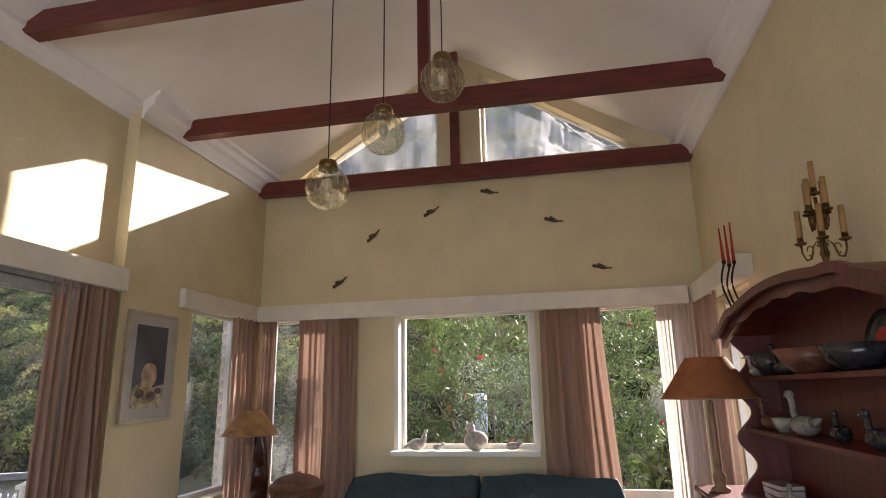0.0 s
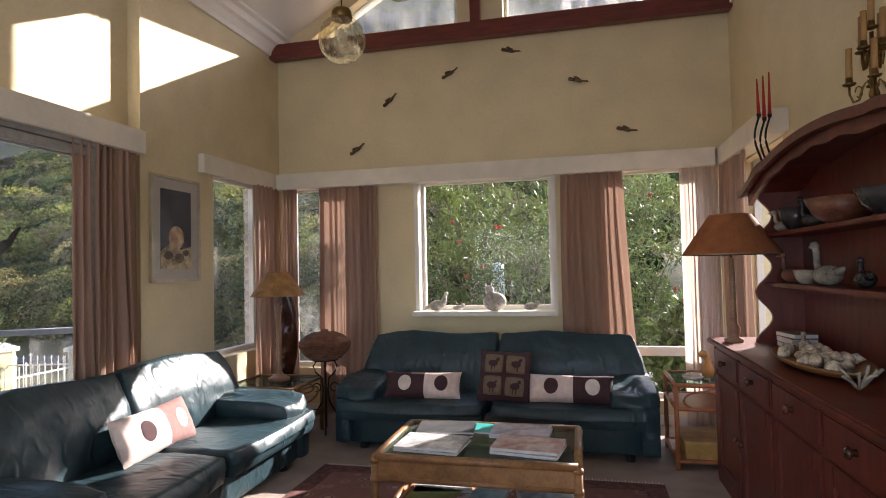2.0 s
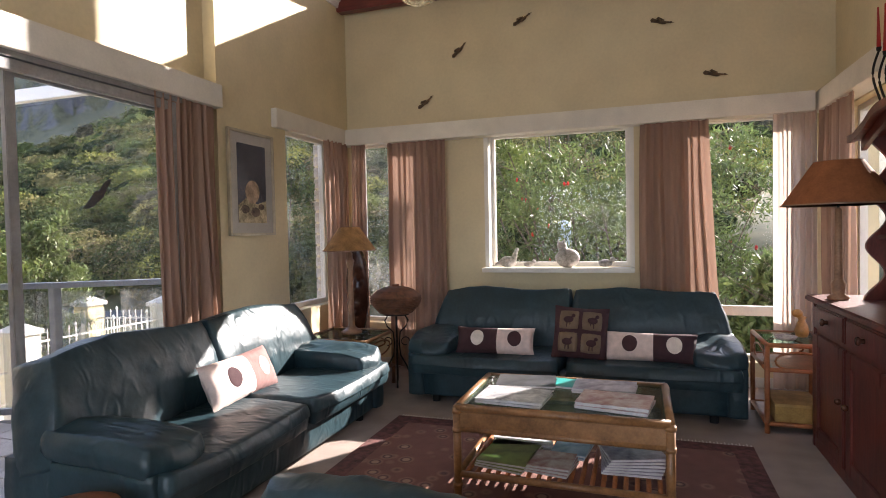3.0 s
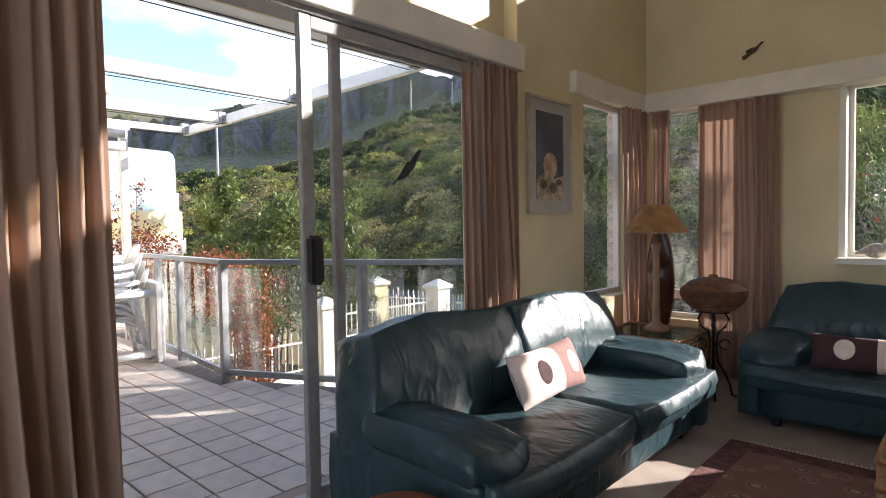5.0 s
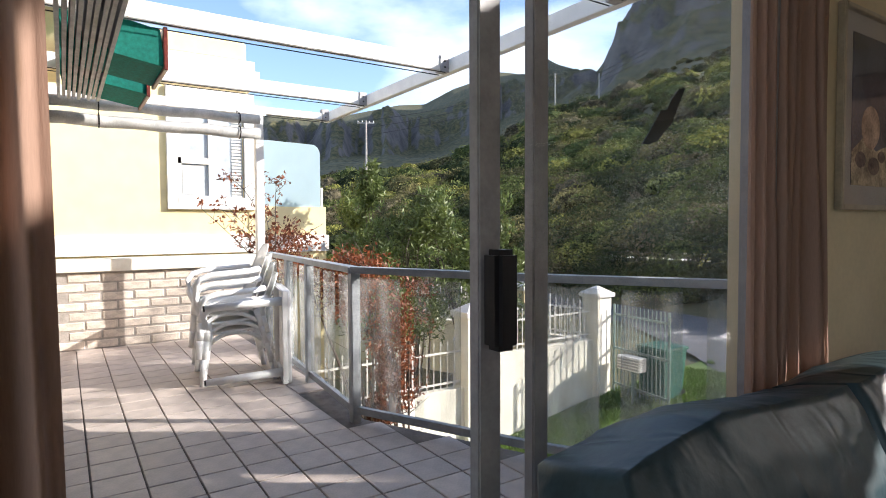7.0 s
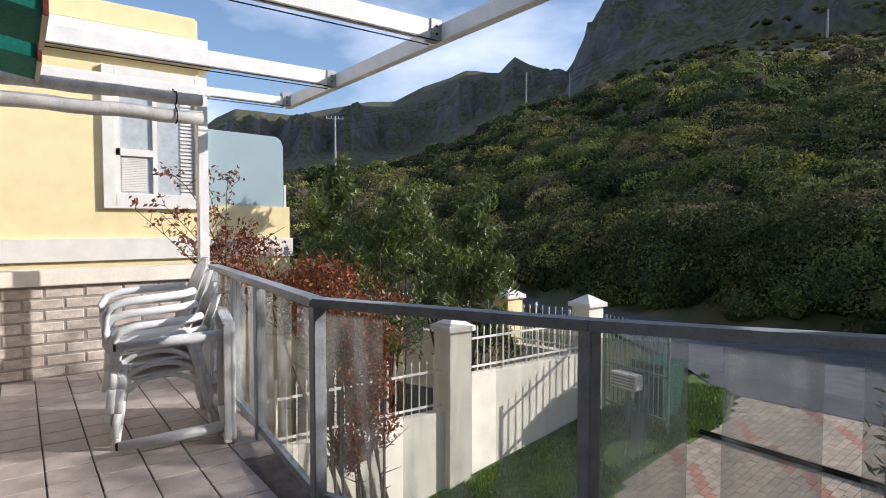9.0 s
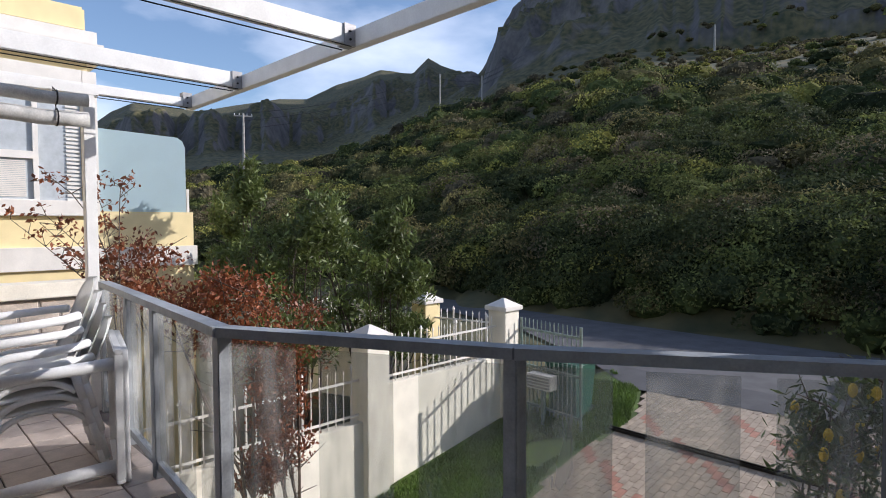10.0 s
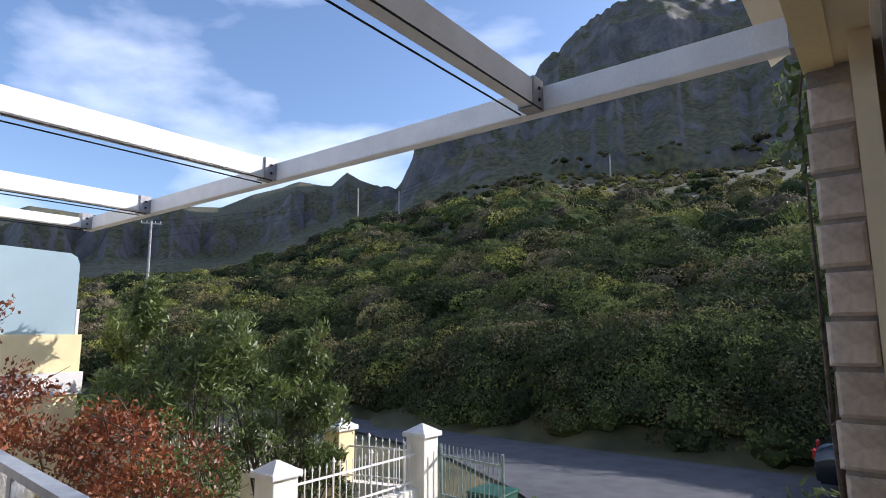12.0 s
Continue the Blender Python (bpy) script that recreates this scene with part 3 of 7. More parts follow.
def cover(bm, w, h, t, u0, u1, n=14):
    for sg in (1, -1):
        g = [[bm.verts.new((lambda p: (p.x, p.y, p.z * sg))(puff(w, h, t, u0 + (u1 - u0) * i / n, -1 + 2 * j / n))) for j in range(n + 1)] for i in range(n + 1)]
        for i in range(n):
            for j in range(n):
                bm.faces.new((g[i][j], g[i + 1][j], g[i + 1][j + 1], g[i][j + 1]))
    bmesh.ops.remove_doubles(bm, verts=bm.verts[:], dist=0.0008)


def patch(bm, w, h, t, uc, vc, r, lift=0.003):
    """A round piece of cloth sewn on the cushion's front."""
    rings = [[bm.verts.new(puff(w, h, t, uc + 2 * r * k / 5 * math.cos(a) / w, vc + 2 * r * 1.15 * k / 5 * math.sin(a) / h) + Vector((0, 0, lift if k < 5 else 0.0005))) for a in [q * 2 * math.pi / 24 for q in range(24)]] for k in range(1, 6)]
    bm.faces.new(rings[0])
    for a, b in zip(rings, rings[1:]):
        for i in range(24):
            bm.faces.new((a[i], a[(i + 1) % 24], b[(i + 1) % 24], b[i]))


def two_tone(at, rot, w, h, flip, pale, dark, label, seed):
    """A long scatter cushion in two colours with a round patch on each half; its face is local z."""
    th = new("cushion"); th.matrix_basis = pose(*at, *rot)
    tagged(th, label, "cushion", "scatter cushions")
    first, second = (dark, pale) if flip else (pale, dark)
    for u0, u1, mt in ((-1, 0.08, first), (0.08, 1, second)):
        bm = B(); cover(bm, w, h, 0.15, u0, u1); part("half_cover", bm, mt, th, smooth=True)
    for uc, mt in ((-0.42, first), (0.52, second)):
        bm = B(); patch(bm, w, h, 0.15, uc, 0.05, 0.052); part("round_patch", bm, M_CUSH_DARK if mt is pale else M_SPOT, th, smooth=True)
    return th


two_tone((-1.27, 4.29, 0.475), (64, 0, 3), 0.60, 0.21, True, M_CUSH_PALE, M_CUSH_DARK, "maroon and pale pink cushion with round patches", 1)
two_tone((-0.17, 4.29, 0.475), (64, 0, -3), 0.62, 0.21, False, M_CUSH_PALE, M_CUSH_DARK, "pale pink and maroon cushion with round patches", 2)
two_tone((-2.43, 2.83, 0.490), (66, 0, 94), 0.64, 0.26, False, M_CUSH_PALE, M_CUSH_MAUVE, "sunlit pale pink and mauve cushion with round patches", 3)
th = new("cushion"); th.matrix_basis = pose(-0.64, 4.30, 0.555, 68, 3, 0)
tagged(th, "square patchwork cushion with four dark bird panels", "cushion", "scatter cushions")
bm = B(); cover(bm, 0.39, 0.39, 0.12, -1, 1); part("cover", bm, M_CUSH_DARK, th, smooth=True)
for sx in (-1, 1):
    for sy in (-1, 1):
        bm = B(); pillow(bm, (0.14, 0.14, 0.03), Matrix.Translation((sx * 0.08, sy * 0.08, 0.044)) @ pose(0, 0, 0, -sy * 6, sx * 6, 0), 0.3, 4)
        part("panel", bm, M_PATCH, th, smooth=True)
        bm = B()
        c = Vector((sx * 0.083, sy * 0.08, 0.060))
        ball(bm, c, 0.034, (1.1, 0.75, 0.2), 10)
        ball(bm, c + Vector((0.032, 0.03, 0)), 0.014, (1, 1, 0.4), 8)
        rod(bm, c + Vector((0.015, 0.01, 0)), c + Vector((0.032, 0.03, 0)), 0.008)
        rod(bm, c + Vector((-0.01, -0.02, 0)), c + Vector((-0.012, -0.055, 0)), 0.004)
        rod(bm, c + Vector((0.01, -0.02, 0)), c + Vector((0.012, -0.055, 0)), 0.004)
        part("bird_motif", bm, M_CUSH_DARK, th)


# ---- rug ----
def rug_mat():
    m = mat("persian_rug", (0.17, 0.075, 0.06), 0.95, scale=12, var=0.25, bump=0.8, fine=240)
    n, l = m.node_tree.nodes, m.node_tree.links
    tc, vo, rp, mx = n.new("ShaderNodeTexCoord"), n.new("ShaderNodeTexVoronoi"), n.new("ShaderNodeValToRGB"), n.new("ShaderNodeMixRGB")
    vo.inputs["Scale"].default_value = 8.5
    l.new(tc.outputs["Object"], vo.inputs["Vector"])
    l.new(vo.outputs["Distance"], rp.inputs[0])
    e = rp.color_ramp.elements
    e[0].position, e[0].color, e[1].position, e[1].color = 0.16, (0.40, 0.27, 0.19, 1), 0.44, (0.19, 0.085, 0.065, 1)
    k = e.new(0.24); k.color = (0.06, 0.03, 0.035, 1)
    k = e.new(0.33); k.color = (0.30, 0.17, 0.12, 1)
    b = n["Principled BSDF"]
    old = b.inputs["Base Color"].links[0].from_socket
    mx.inputs[0].default_value = 0.72
    l.new(old, mx.inputs[1]); l.new(rp.outputs[0], mx.inputs[2]); l.new(mx.outputs[0], b.inputs["Base Color"])
    return m


M_RUG = rug_mat()
M_RUGEDGE = mat("rug_border", (0.12, 0.045, 0.04), 0.95, scale=25, var=0.35, bump=0.8, fine=240)
th = thing("rug", "worn dark red patterned wool rug on the carpet", "rug", (-0.73, 2.55, 0.0))
bm = B(); box(bm, -1.0, -1.12, 0.001, 1.0, 1.12, 0.012); part("field", bm, M_RUG, th)
for q in ((-1.12, -1.24, 1.12, -1.12), (-1.12, 1.12, 1.12, 1.24), (-1.12, -1.12, -1.0, 1.12), (1.0, -1.12, 1.12, 1.12)):
    bm = B(); box(bm, q[0], q[1], 0.001, q[2], q[3], 0.013); part("border", bm, M_RUGEDGE, th)
for sy in (-1, 1):
    bm = B()
    for i in range(112):
        x = -1.11 + i * 0.02
        box(bm, x, sy * 1.24, 0.002, x + 0.006, sy * (1.29 + 0.01 * math.sin(i * 3.1)), 0.006)
    part("fringe", bm, M_SPOT, th)


# ---- coffee table ----
th = thing("coffee_table", "rattan coffee table with glass top and slatted shelf", "table", (-0.58, 2.94, 0.0))
HX, HY, ZT_ = 0.47, 0.31, 0.475
for sx in (-1, 1):
    for sy in (-1, 1):
        bm = B(); rod(bm, (sx * HX, sy * HY, 0.013), (sx * HX, sy * HY, ZT_), 0.02, seg=12)
        for z in (0.10, 0.36, 0.45):
            rod(bm, (sx * HX, sy * HY, z), (sx * HX, sy * HY, z + 0.02), 0.024, seg=12)
        part("leg", bm, M_RATTAN, th, smooth=True)
for z, r in ((ZT_, 0.02), (ZT_ - 0.10, 0.014), (0.16, 0.016)):
    for sx in (-1, 1):
        bm = B(); rod(bm, (sx * HX, -HY, z), (sx * HX, HY, z), r); part("rail", bm, M_RATTAN, th, smooth=True)
        bm = B(); rod(bm, (-HX, sx * HY, z), (HX, sx * HY, z), r); part("rail", bm, M_RATTAN, th, smooth=True)
for sy in (-1, 1):
    bm = B(); box(bm, -HX, sy * HY - 0.008, ZT_ - 0.09, HX, sy * HY + 0.008, ZT_ - 0.015); part("apron", bm, M_RATTAN, th)
for i in range(19):
    x = -HX + 0.04 + i * (2 * HX - 0.08) / 18
    bm = B(); rod(bm, (x, -HY, 0.165), (x, HY, 0.165), 0.011, seg=8); part("shelf_slat", bm, M_RATTAN_RED, th, smooth=True)
bm = B(); box(bm, -HX + 0.01, -HY + 0.01, ZT_ + 0.002, HX - 0.01, HY - 0.01, ZT_ + 0.010)
M_TABLEGLASS = glass_mat("green_table_glass", (0.55, 0.72, 0.66), haze=0.15)
part("glass_top", bm, M_TABLEGLASS, th)

CT = Vector((-0.58, 2.94, 0))


def paper_mat(name, base, blots, scale):
    m = mat(name, base, 0.35, scale=scale, var=0.3, bump=0.03, dark=blots, fine=scale * 3)
    return m


P_MONO = paper_mat("printed_mono", (0.82, 0.81, 0.80), (0.10, 0.10, 0.13), 16)
P_LILAC = paper_mat("printed_lilac", (0.75, 0.70, 0.77), (0.16, 0.12, 0.20), 14)
P_RED = paper_mat("printed_red", (0.74, 0.69, 0.66), (0.30, 0.04, 0.04), 14)
P_TEAL = paper_mat("printed_teal", (0.05, 0.48, 0.43), (0.02, 0.22, 0.22), 8)
P_BLACK = paper_mat("printed_black", (0.09, 0.09, 0.10), (0.012, 0.012, 0.014), 14)
P_GREEN = paper_mat("printed_olive", (0.35, 0.38, 0.10), (0.08, 0.10, 0.03), 8)
P_BLUE = paper_mat("printed_blue", (0.50, 0.62, 0.72), (0.08, 0.20, 0.36), 10)


def magazine(x, y, z, w, d, turn, m, label, n=1, h=0.012):
    for i in range(n):
        th = thing("magazine", label, "magazine", (CT.x + x, CT.y + y, z + i * (h + 0.002)), turn + i * 3, "magazines on the table")
        bm = B(); box(bm, -w / 2, -d / 2, 0, w / 2, d / 2, h - 0.002, 0.001); part("page_block", bm, M_PAPER, th)
        bm = B(); box(bm, -w / 2 - 0.002, -d / 2 - 0.002, h - 0.0018, w / 2 + 0.002, d / 2 + 0.002, h, 0.0); part("cover", bm, m, th)


ZG = ZT_ + 0.010
magazine(-0.22, 0.13, ZG, 0.30, 0.22, 4, P_BLACK, "black covered magazine on the glass table", 2)
magazine(-0.05, 0.19, ZG, 0.17, 0.16, -8, P_TEAL, "teal booklet on the glass table")
magazine(-0.23, -0.14, ZG, 0.32, 0.24, -6, P_MONO, "black and white newspaper supplement on the table", 2)
magazine(0.18, 0.13, ZG, 0.30, 0.20, -4, P_LILAC, "lilac covered magazine on the table", 2)
magazine(0.24, -0.13, ZG, 0.32, 0.22, -10, P_RED, "red and white magazine on the table", 2, 0.016)
magazine(-0.24, 0.10, 0.177, 0.30, 0.22, 6, P_MONO, "printed magazine on the lower shelf", 3)
magazine(-0.26, -0.12, 0.177, 0.24, 0.30, -12, P_GREEN, "olive green magazine on the lower shelf", 3)
magazine(0.02, 0.08, 0.177, 0.17, 0.24, -8, P_BLUE, "pale blue booklet on the lower shelf", 2)
magazine(-0.05, -0.16, 0.177, 0.20, 0.20, -10, P_RED, "red printed booklet on the lower shelf", 3)
magazine(0.30, -0.02, 0.177, 0.26, 0.30, 3, P_LILAC, "stack of grey magazines on the lower shelf", 6)
magazine(0.31, 0.10, 0.265, 0.22, 0.10, 14, P_BLUE, "crumpled blue leaflet on the magazine stack", 1)


# ---- dresser with shelves ----
DX, DY0, DY1 = 0.73, 1.72, 3.98
th = thing("dresser", "dark red stained wooden dresser base with drawers and doors", "dresser")
bm = B(); box(bm, DX + 0.02, DY0, 0.0, XE - 0.01, DY1 - 0.01, 0.855); part("carcass", bm, M_REDWOOD, th)
bm = B(); box(bm, DX - 0.03, DY0 - 0.03, 0.855, XE - 0.005, DY1 + 0.02, 0.89, 0.008); part("top", bm, M_REDWOOD, th)
n = 4
wd = (DY1 - DY0 - 0.06) / n
for i in range(n):
    y0 = DY0 + 0.03 + i * wd
    dr = part("drawer", B(), M_REDWOOD, th)
    bm = B(); box(bm, DX, y0 + 0.02, 0.70, DX + 0.03, y0 + wd - 0.02, 0.835, 0.008)
    dr.data = mesh("drawer", bm, M_REDWOOD)
    bm = B(); lathe(bm, [(0.0, 0), (0.012, 0.0), (0.010, 0.012), (0.02, 0.022), (0.018, 0.032), (0.0, 0.036)], seg=14)
    bmesh.ops.transform(bm, matrix=Matrix.Translation((DX, y0 + wd / 2, 0.77)) @ pose(0, 0, 0, 0, -90, 0), verts=bm.verts)
    part("knob", bm, M_DARKWOOD, dr, smooth=True)
    dd = part("cabinet_door", B(), M_REDWOOD, th)
    bm = B()
    for q in ((y0 + 0.02, 0.07, y0 + 0.09, 0.67), (y0 + wd - 0.09, 0.07, y0 + wd - 0.02, 0.67), (y0 + 0.09, 0.07, y0 + wd - 0.09, 0.14), (y0 + 0.09, 0.60, y0 + wd - 0.09, 0.67)):
        box(bm, DX, q[0], q[1], DX + 0.03, q[2], q[3], 0.004)
    dd.data = mesh("cabinet_door", bm, M_REDWOOD)
    bm = B(); box(bm, DX + 0.012, y0 + 0.08, 0.13, DX + 0.026, y0 + wd - 0.08, 0.61, 0.006); part("panel", bm, M_REDWOOD, dd)
    bm = B(); ball(bm, (DX - 0.012, y0 + (wd - 0.055 if i % 2 == 0 else 0.055), 0.40), 0.016, seg=10); part("knob", bm, M_DARKWOOD, dd, smooth=True)
for y in (DY0, DY1 - 0.03):
    bm = B(); box(bm, DX + 0.005, y, 0.0, DX + 0.035, y + 0.03, 0.855); part("stile", bm, M_REDWOOD, th)
bm = B(); box(bm, DX + 0.01, DY0, 0.0, DX + 0.03, DY1, 0.06); part("plinth", bm, M_REDWOOD, th)

# shelf unit standing on it
HY0, HY1, HXF, HXB = 1.78, 3.74, 0.95, XE - 0.012
th = thing("hutch", "dark red shelf unit with scalloped sides and arched crest", "shelf unit")
side = []
for i in range(49):
    t = i / 48
    z = 0.89 + t * 0.88
    s = 0.045 * math.cos(t * 3 * 2 * math.pi) + 0.02 * (1 - t)
    side.append((HXF - 0.02 + (0.05 - s) * (1 if t < 0.97 else 0.4), z))
for y in (HY0, HY1 - 0.025):
    bm = B(); prism(bm, side + [(HXB, 1.77), (HXB, 0.89)], y, y + 0.025); part("side_panel", bm, M_REDWOOD, th)


def crest_z(y):
    """Height of the arched, stepped top of the shelf unit."""
    u = abs(2 * (y - HY0) / (HY1 - HY0) - 1)
    return 1.755 + 0.145 * max(0, 1 - u ** 2.0) + 0.018 * max(0, math.cos((u - 0.70) * 11)) * (0.55 < u < 0.85)


def crest_line(y0, y1, lift=0.0, n=60):
    return [(y0 + (y1 - y0) * i / n, crest_z(y0 + (y1 - y0) * i / n) + lift) for i in range(n + 1)]


bm = B(); prism(bm, [(HY0 + 0.025, 0.89)] + crest_line(HY0 + 0.025, HY1 - 0.025, -0.004) + [(HY1 - 0.025, 0.89)], HXB - 0.012, HXB, "x"); part("back_panel", bm, M_REDWOOD, th)
for z in (1.22, 1.50):
    bm = B(); box(bm, HXF + 0.02, HY0 + 0.025, z, HXB - 0.012, HY1 - 0.025, z + 0.022, 0.004); part("shelf", bm, M_REDWOOD, th)
bm = B(); prism(bm, crest_line(HY0 - 0.05, HY1 + 0.07, 0.022) + crest_line(HY0 - 0.05, HY1 + 0.07)[::-1], HXF - 0.06, HXB, "x")
part("top_board", bm, M_REDWOOD, th)
bm = B(); prism(bm, crest_line(HY0 - 0.07, HY1 + 0.09, 0.034) + crest_line(HY0 - 0.07, HY1 + 0.09, -0.006)[::-1], HXF - 0.085, HXF - 0.058, "x")
part("cornice_moulding", bm, M_REDWOOD, th)
low = [(y, z - 0.055 - 0.006 * math.cos((y - HY0) / (HY1 - HY0) * 7 * 2 * math.pi)) for y, z in crest_line(HY0, HY1, 0.0, 84)]
bm = B(); prism(bm, crest_line(HY0, HY1, -0.003, 84) + low[::-1], HXF - 0.045, HXF - 0.02, "x")
part("crest_board", bm, M_REDWOOD, th)


# ---- lamps ----
def lamp(label, at, base, h, r0, r1, z0, z1, m_shade, m_base):
    th = thing("table_lamp", label, "lamp", at)
    bm = B(); lathe(bm, base, seg=20); part("base", bm, m_base, th, smooth=True)
    bm = B(); lathe(bm, [(r0, z0), (r1, z1), (r1 - 0.004, z1), (r0 - 0.004, z0), (r0, z0)], seg=40); part("shade", bm, m_shade, th)
    bm = B(); lathe(bm, [(r0 + 0.002, z0), (r0 + 0.002, z0 + 0.008), (r0 - 0.006, z0 + 0.008), (r0 - 0.006, z0), (r0 + 0.002, z0)], seg=40)
    lathe(bm, [(r1 + 0.002, z1 - 0.008), (r1 + 0.002, z1), (r1 - 0.006, z1), (r1 - 0.006, z1 - 0.008), (r1 + 0.002, z1 - 0.008)], seg=40)
    part("shade_trim", bm, m_base, th)
    bm = B(); rod(bm, (0, 0, h), (0, 0, z1 - 0.02), 0.006)
    for k in range(3):
        a = k * 2.094
        rod(bm, (0, 0, z1 - 0.02), (r1 * math.cos(a), r1 * math.sin(a), z1 - 0.006), 0.003, seg=6)
    part("harp", bm, M_IRON, th)
    bm = B(); ball(bm, (0, 0, h + 0.07), 0.03, (1, 1, 1.3)); part("bulb", bm, M_WHITE, th, "unlit white bulb", True)
    return th


lamp("orange shaded lamp with turned wooden stem on the dresser", (0.80, 3.74, 0.89),
     [(0.0, 0), (0.05, 0), (0.055, 0.015), (0.03, 0.03), (0.034, 0.06), (0.036, 0.09), (0.022, 0.11), (0.02, 0.3), (0.016, 0.49), (0.0, 0.51)], 0.50, 0.275, 0.115, 0.515, 0.755, M_SHADE_R, M_LAMPWOOD)
lamp("parchment shaded lamp with slender wooden stem on the cane table", (-2.545, 4.42, 0.46),
     [(0.0, 0), (0.085, 0), (0.09, 0.02), (0.06, 0.035), (0.04, 0.05), (0.028, 0.07), (0.022, 0.3), (0.022, 0.55), (0.036, 0.62), (0.022, 0.63), (0.02, 0.68), (0.0, 0.70)], 0.70, 0.225, 0.085, 0.70, 0.90, M_SHADE, M_LAMPWOOD)


# ---- cane tables ----
def cane_table(label, at, hx, hy, h, m, shelves, glass=True):
    th = thing("side_table", label, "table", at, 0, "cane side tables")
    for sx in (-1, 1):
        for sy in (-1, 1):
            bm = B(); rod(bm, (sx * hx, sy * hy, 0), (sx * hx, sy * hy, h), 0.016); part("leg", bm, m, th, smooth=True)
    for z in (h, *shelves):
        for s in (-1, 1):
            bm = B(); rod(bm, (s * hx, -hy - 0.01, z), (s * hx, hy + 0.01, z), 0.015); part("rail", bm, m, th, smooth=True)
            bm = B(); rod(bm, (-hx - 0.01, s * hy, z), (hx + 0.01, s * hy, z), 0.015); part("rail", bm, m, th, smooth=True)
    for s in (-1, 1):
        bm = B()
        c = h - 0.10
        tube(bm, [(hx * 0.75 * math.cos(a), s * hy, c + 0.06 * math.sin(a)) for a in [k * math.pi / 10 for k in range(21)]], 0.007)
        part("loop", bm, m, th, smooth=True)
        bm = B()
        tube(bm, [(s * hx, hy * 0.75 * math.cos(a), c + 0.06 * math.sin(a)) for a in [k * math.pi / 10 for k in range(21)]], 0.007)
        part("loop", bm, m, th, smooth=True)
    bm = B(); box(bm, -hx + 0.01, -hy + 0.01, h, hx - 0.01, hy - 0.01, h + 0.008); part("glass_top", bm, M_TABLEGLASS, th)
    for z in shelves:
        bm = B(); box(bm, -hx + 0.01, -hy + 0.01, z - 0.004, hx - 0.01, hy - 0.01, z + 0.006); part("shelf", bm, m, th)
    return th


cane_table("cane corner table with glass top holding a lamp", (-2.56, 4.38, 0), 0.29, 0.27, 0.452, M_RATTAN, (0.16,))
cane_table("orange cane side table beside the sofa", (0.70, 4.36, 0), 0.18, 0.25, 0.555, M_RATTAN_RED, (0.40, 0.06))
th = thing("storage_box", "yellow-brown cardboard box on the low shelf", "box", (0.70, 4.30, 0.066))
bm = B(); box(bm, -0.13, -0.17, 0, 0.13, 0.17, 0.10, 0.004); part("body", bm, mat("tan_card", (0.38, 0.22, 0.06), 0.8, var=0.15), th)
bm = B(); box(bm, -0.135, -0.175, 0.10, 0.135, 0.175, 0.118, 0.004); part("lid", bm, mat("tan_card_lid", (0.42, 0.26, 0.09), 0.8, var=0.15), th)
bm = B(); lathe(bm, [(0.0, 0.0), (0.055, 0.0), (0.07, 0.02), (0.065, 0.02), (0.052, 0.006), (0.0, 0.006)], (0.66, 4.30, 0.563)); solid("ashtray", bm, M_STONE, "small grey dish on the side table", "dish", smooth=True)
bm = B()
lathe(bm, [(0.0, 0), (0.035, 0), (0.045, 0.04), (0.03, 0.09), (0.018, 0.11), (0.03, 0.13), (0.0, 0.145)], (0.78, 4.42, 0.563), 14)
ball(bm, (0.75, 4.40, 0.72), 0.028, (1.2, 0.8, 1)); solid("ornament", bm, mat("amber_glaze", (0.45, 0.22, 0.06), 0.35, var=0.2), "small amber glazed animal ornament", "ornament", smooth=True)


# ---- carved mask, basket stand ----
def mask():
    bm = B()
    nu, nv = 24, 44
    rows = []
    for j in range(nv + 1):
        v = j / nv
        z = 0.46 + 0.70 * v
        w = 0.105 * (math.sin(math.pi * min(1, 0.10 + v * 0.86)) ** 0.45)
        row = []
        for i in range(nu + 1):
            a = math.pi * i / nu
            x = -w * math.cos(a)
            d = 0.10 * math.sin(a)
            c = math.exp(-((x / 0.028) ** 2))
            d += c * (0.05 * math.exp(-((v - 0.50) / 0.09) ** 2) + 0.035 * math.exp(-((v - 0.80) / 0.10) ** 2) + 0.03 * math.exp(-((v - 0.27) / 0.03) ** 2) + 0.03 * math.exp(-((v - 0.20) / 0.03) ** 2) + 0.03 * math.exp(-((v - 0.08) / 0.05) ** 2))
            for sx in (-1, 1):
                d -= 0.035 * math.exp(-(((x - sx * 0.045) / 0.022) ** 2) - ((v - 0.60) / 0.05) ** 2)
            d -= 0.02 * math.exp(-((v - 0.235) / 0.012) ** 2) * (abs(x) < 0.05)
            row.append(bm.verts.new((x, -d, z)))
        rows.append(row)
    for r, s in zip(rows, rows[1:]):
        for i in range(nu):
            bm.faces.new((r[i], r[i + 1], s[i + 1], s[i]))
    bk = [bm.verts.new((0, 0.03, 0.46 + 0.70 * j / nv)) for j in range(nv + 1)]
    for j in range(nv):
        bm.faces.new((rows[j][0], rows[j + 1][0], bk[j + 1], bk[j]))
        bm.faces.new((rows[j][nu], bk[j], bk[j + 1], rows[j + 1][nu]))
    box(bm, -0.05, -0.02, 0.0, 0.05, 0.04, 0.48)
    ob = solid("carved_mask", bm, M_DARKWOOD, "tall dark carved wooden face standing behind the lamp", "carving", smooth=True)
    ob.matrix_basis = pose(-2.66, 4.77, 0, 0, 0, 12)


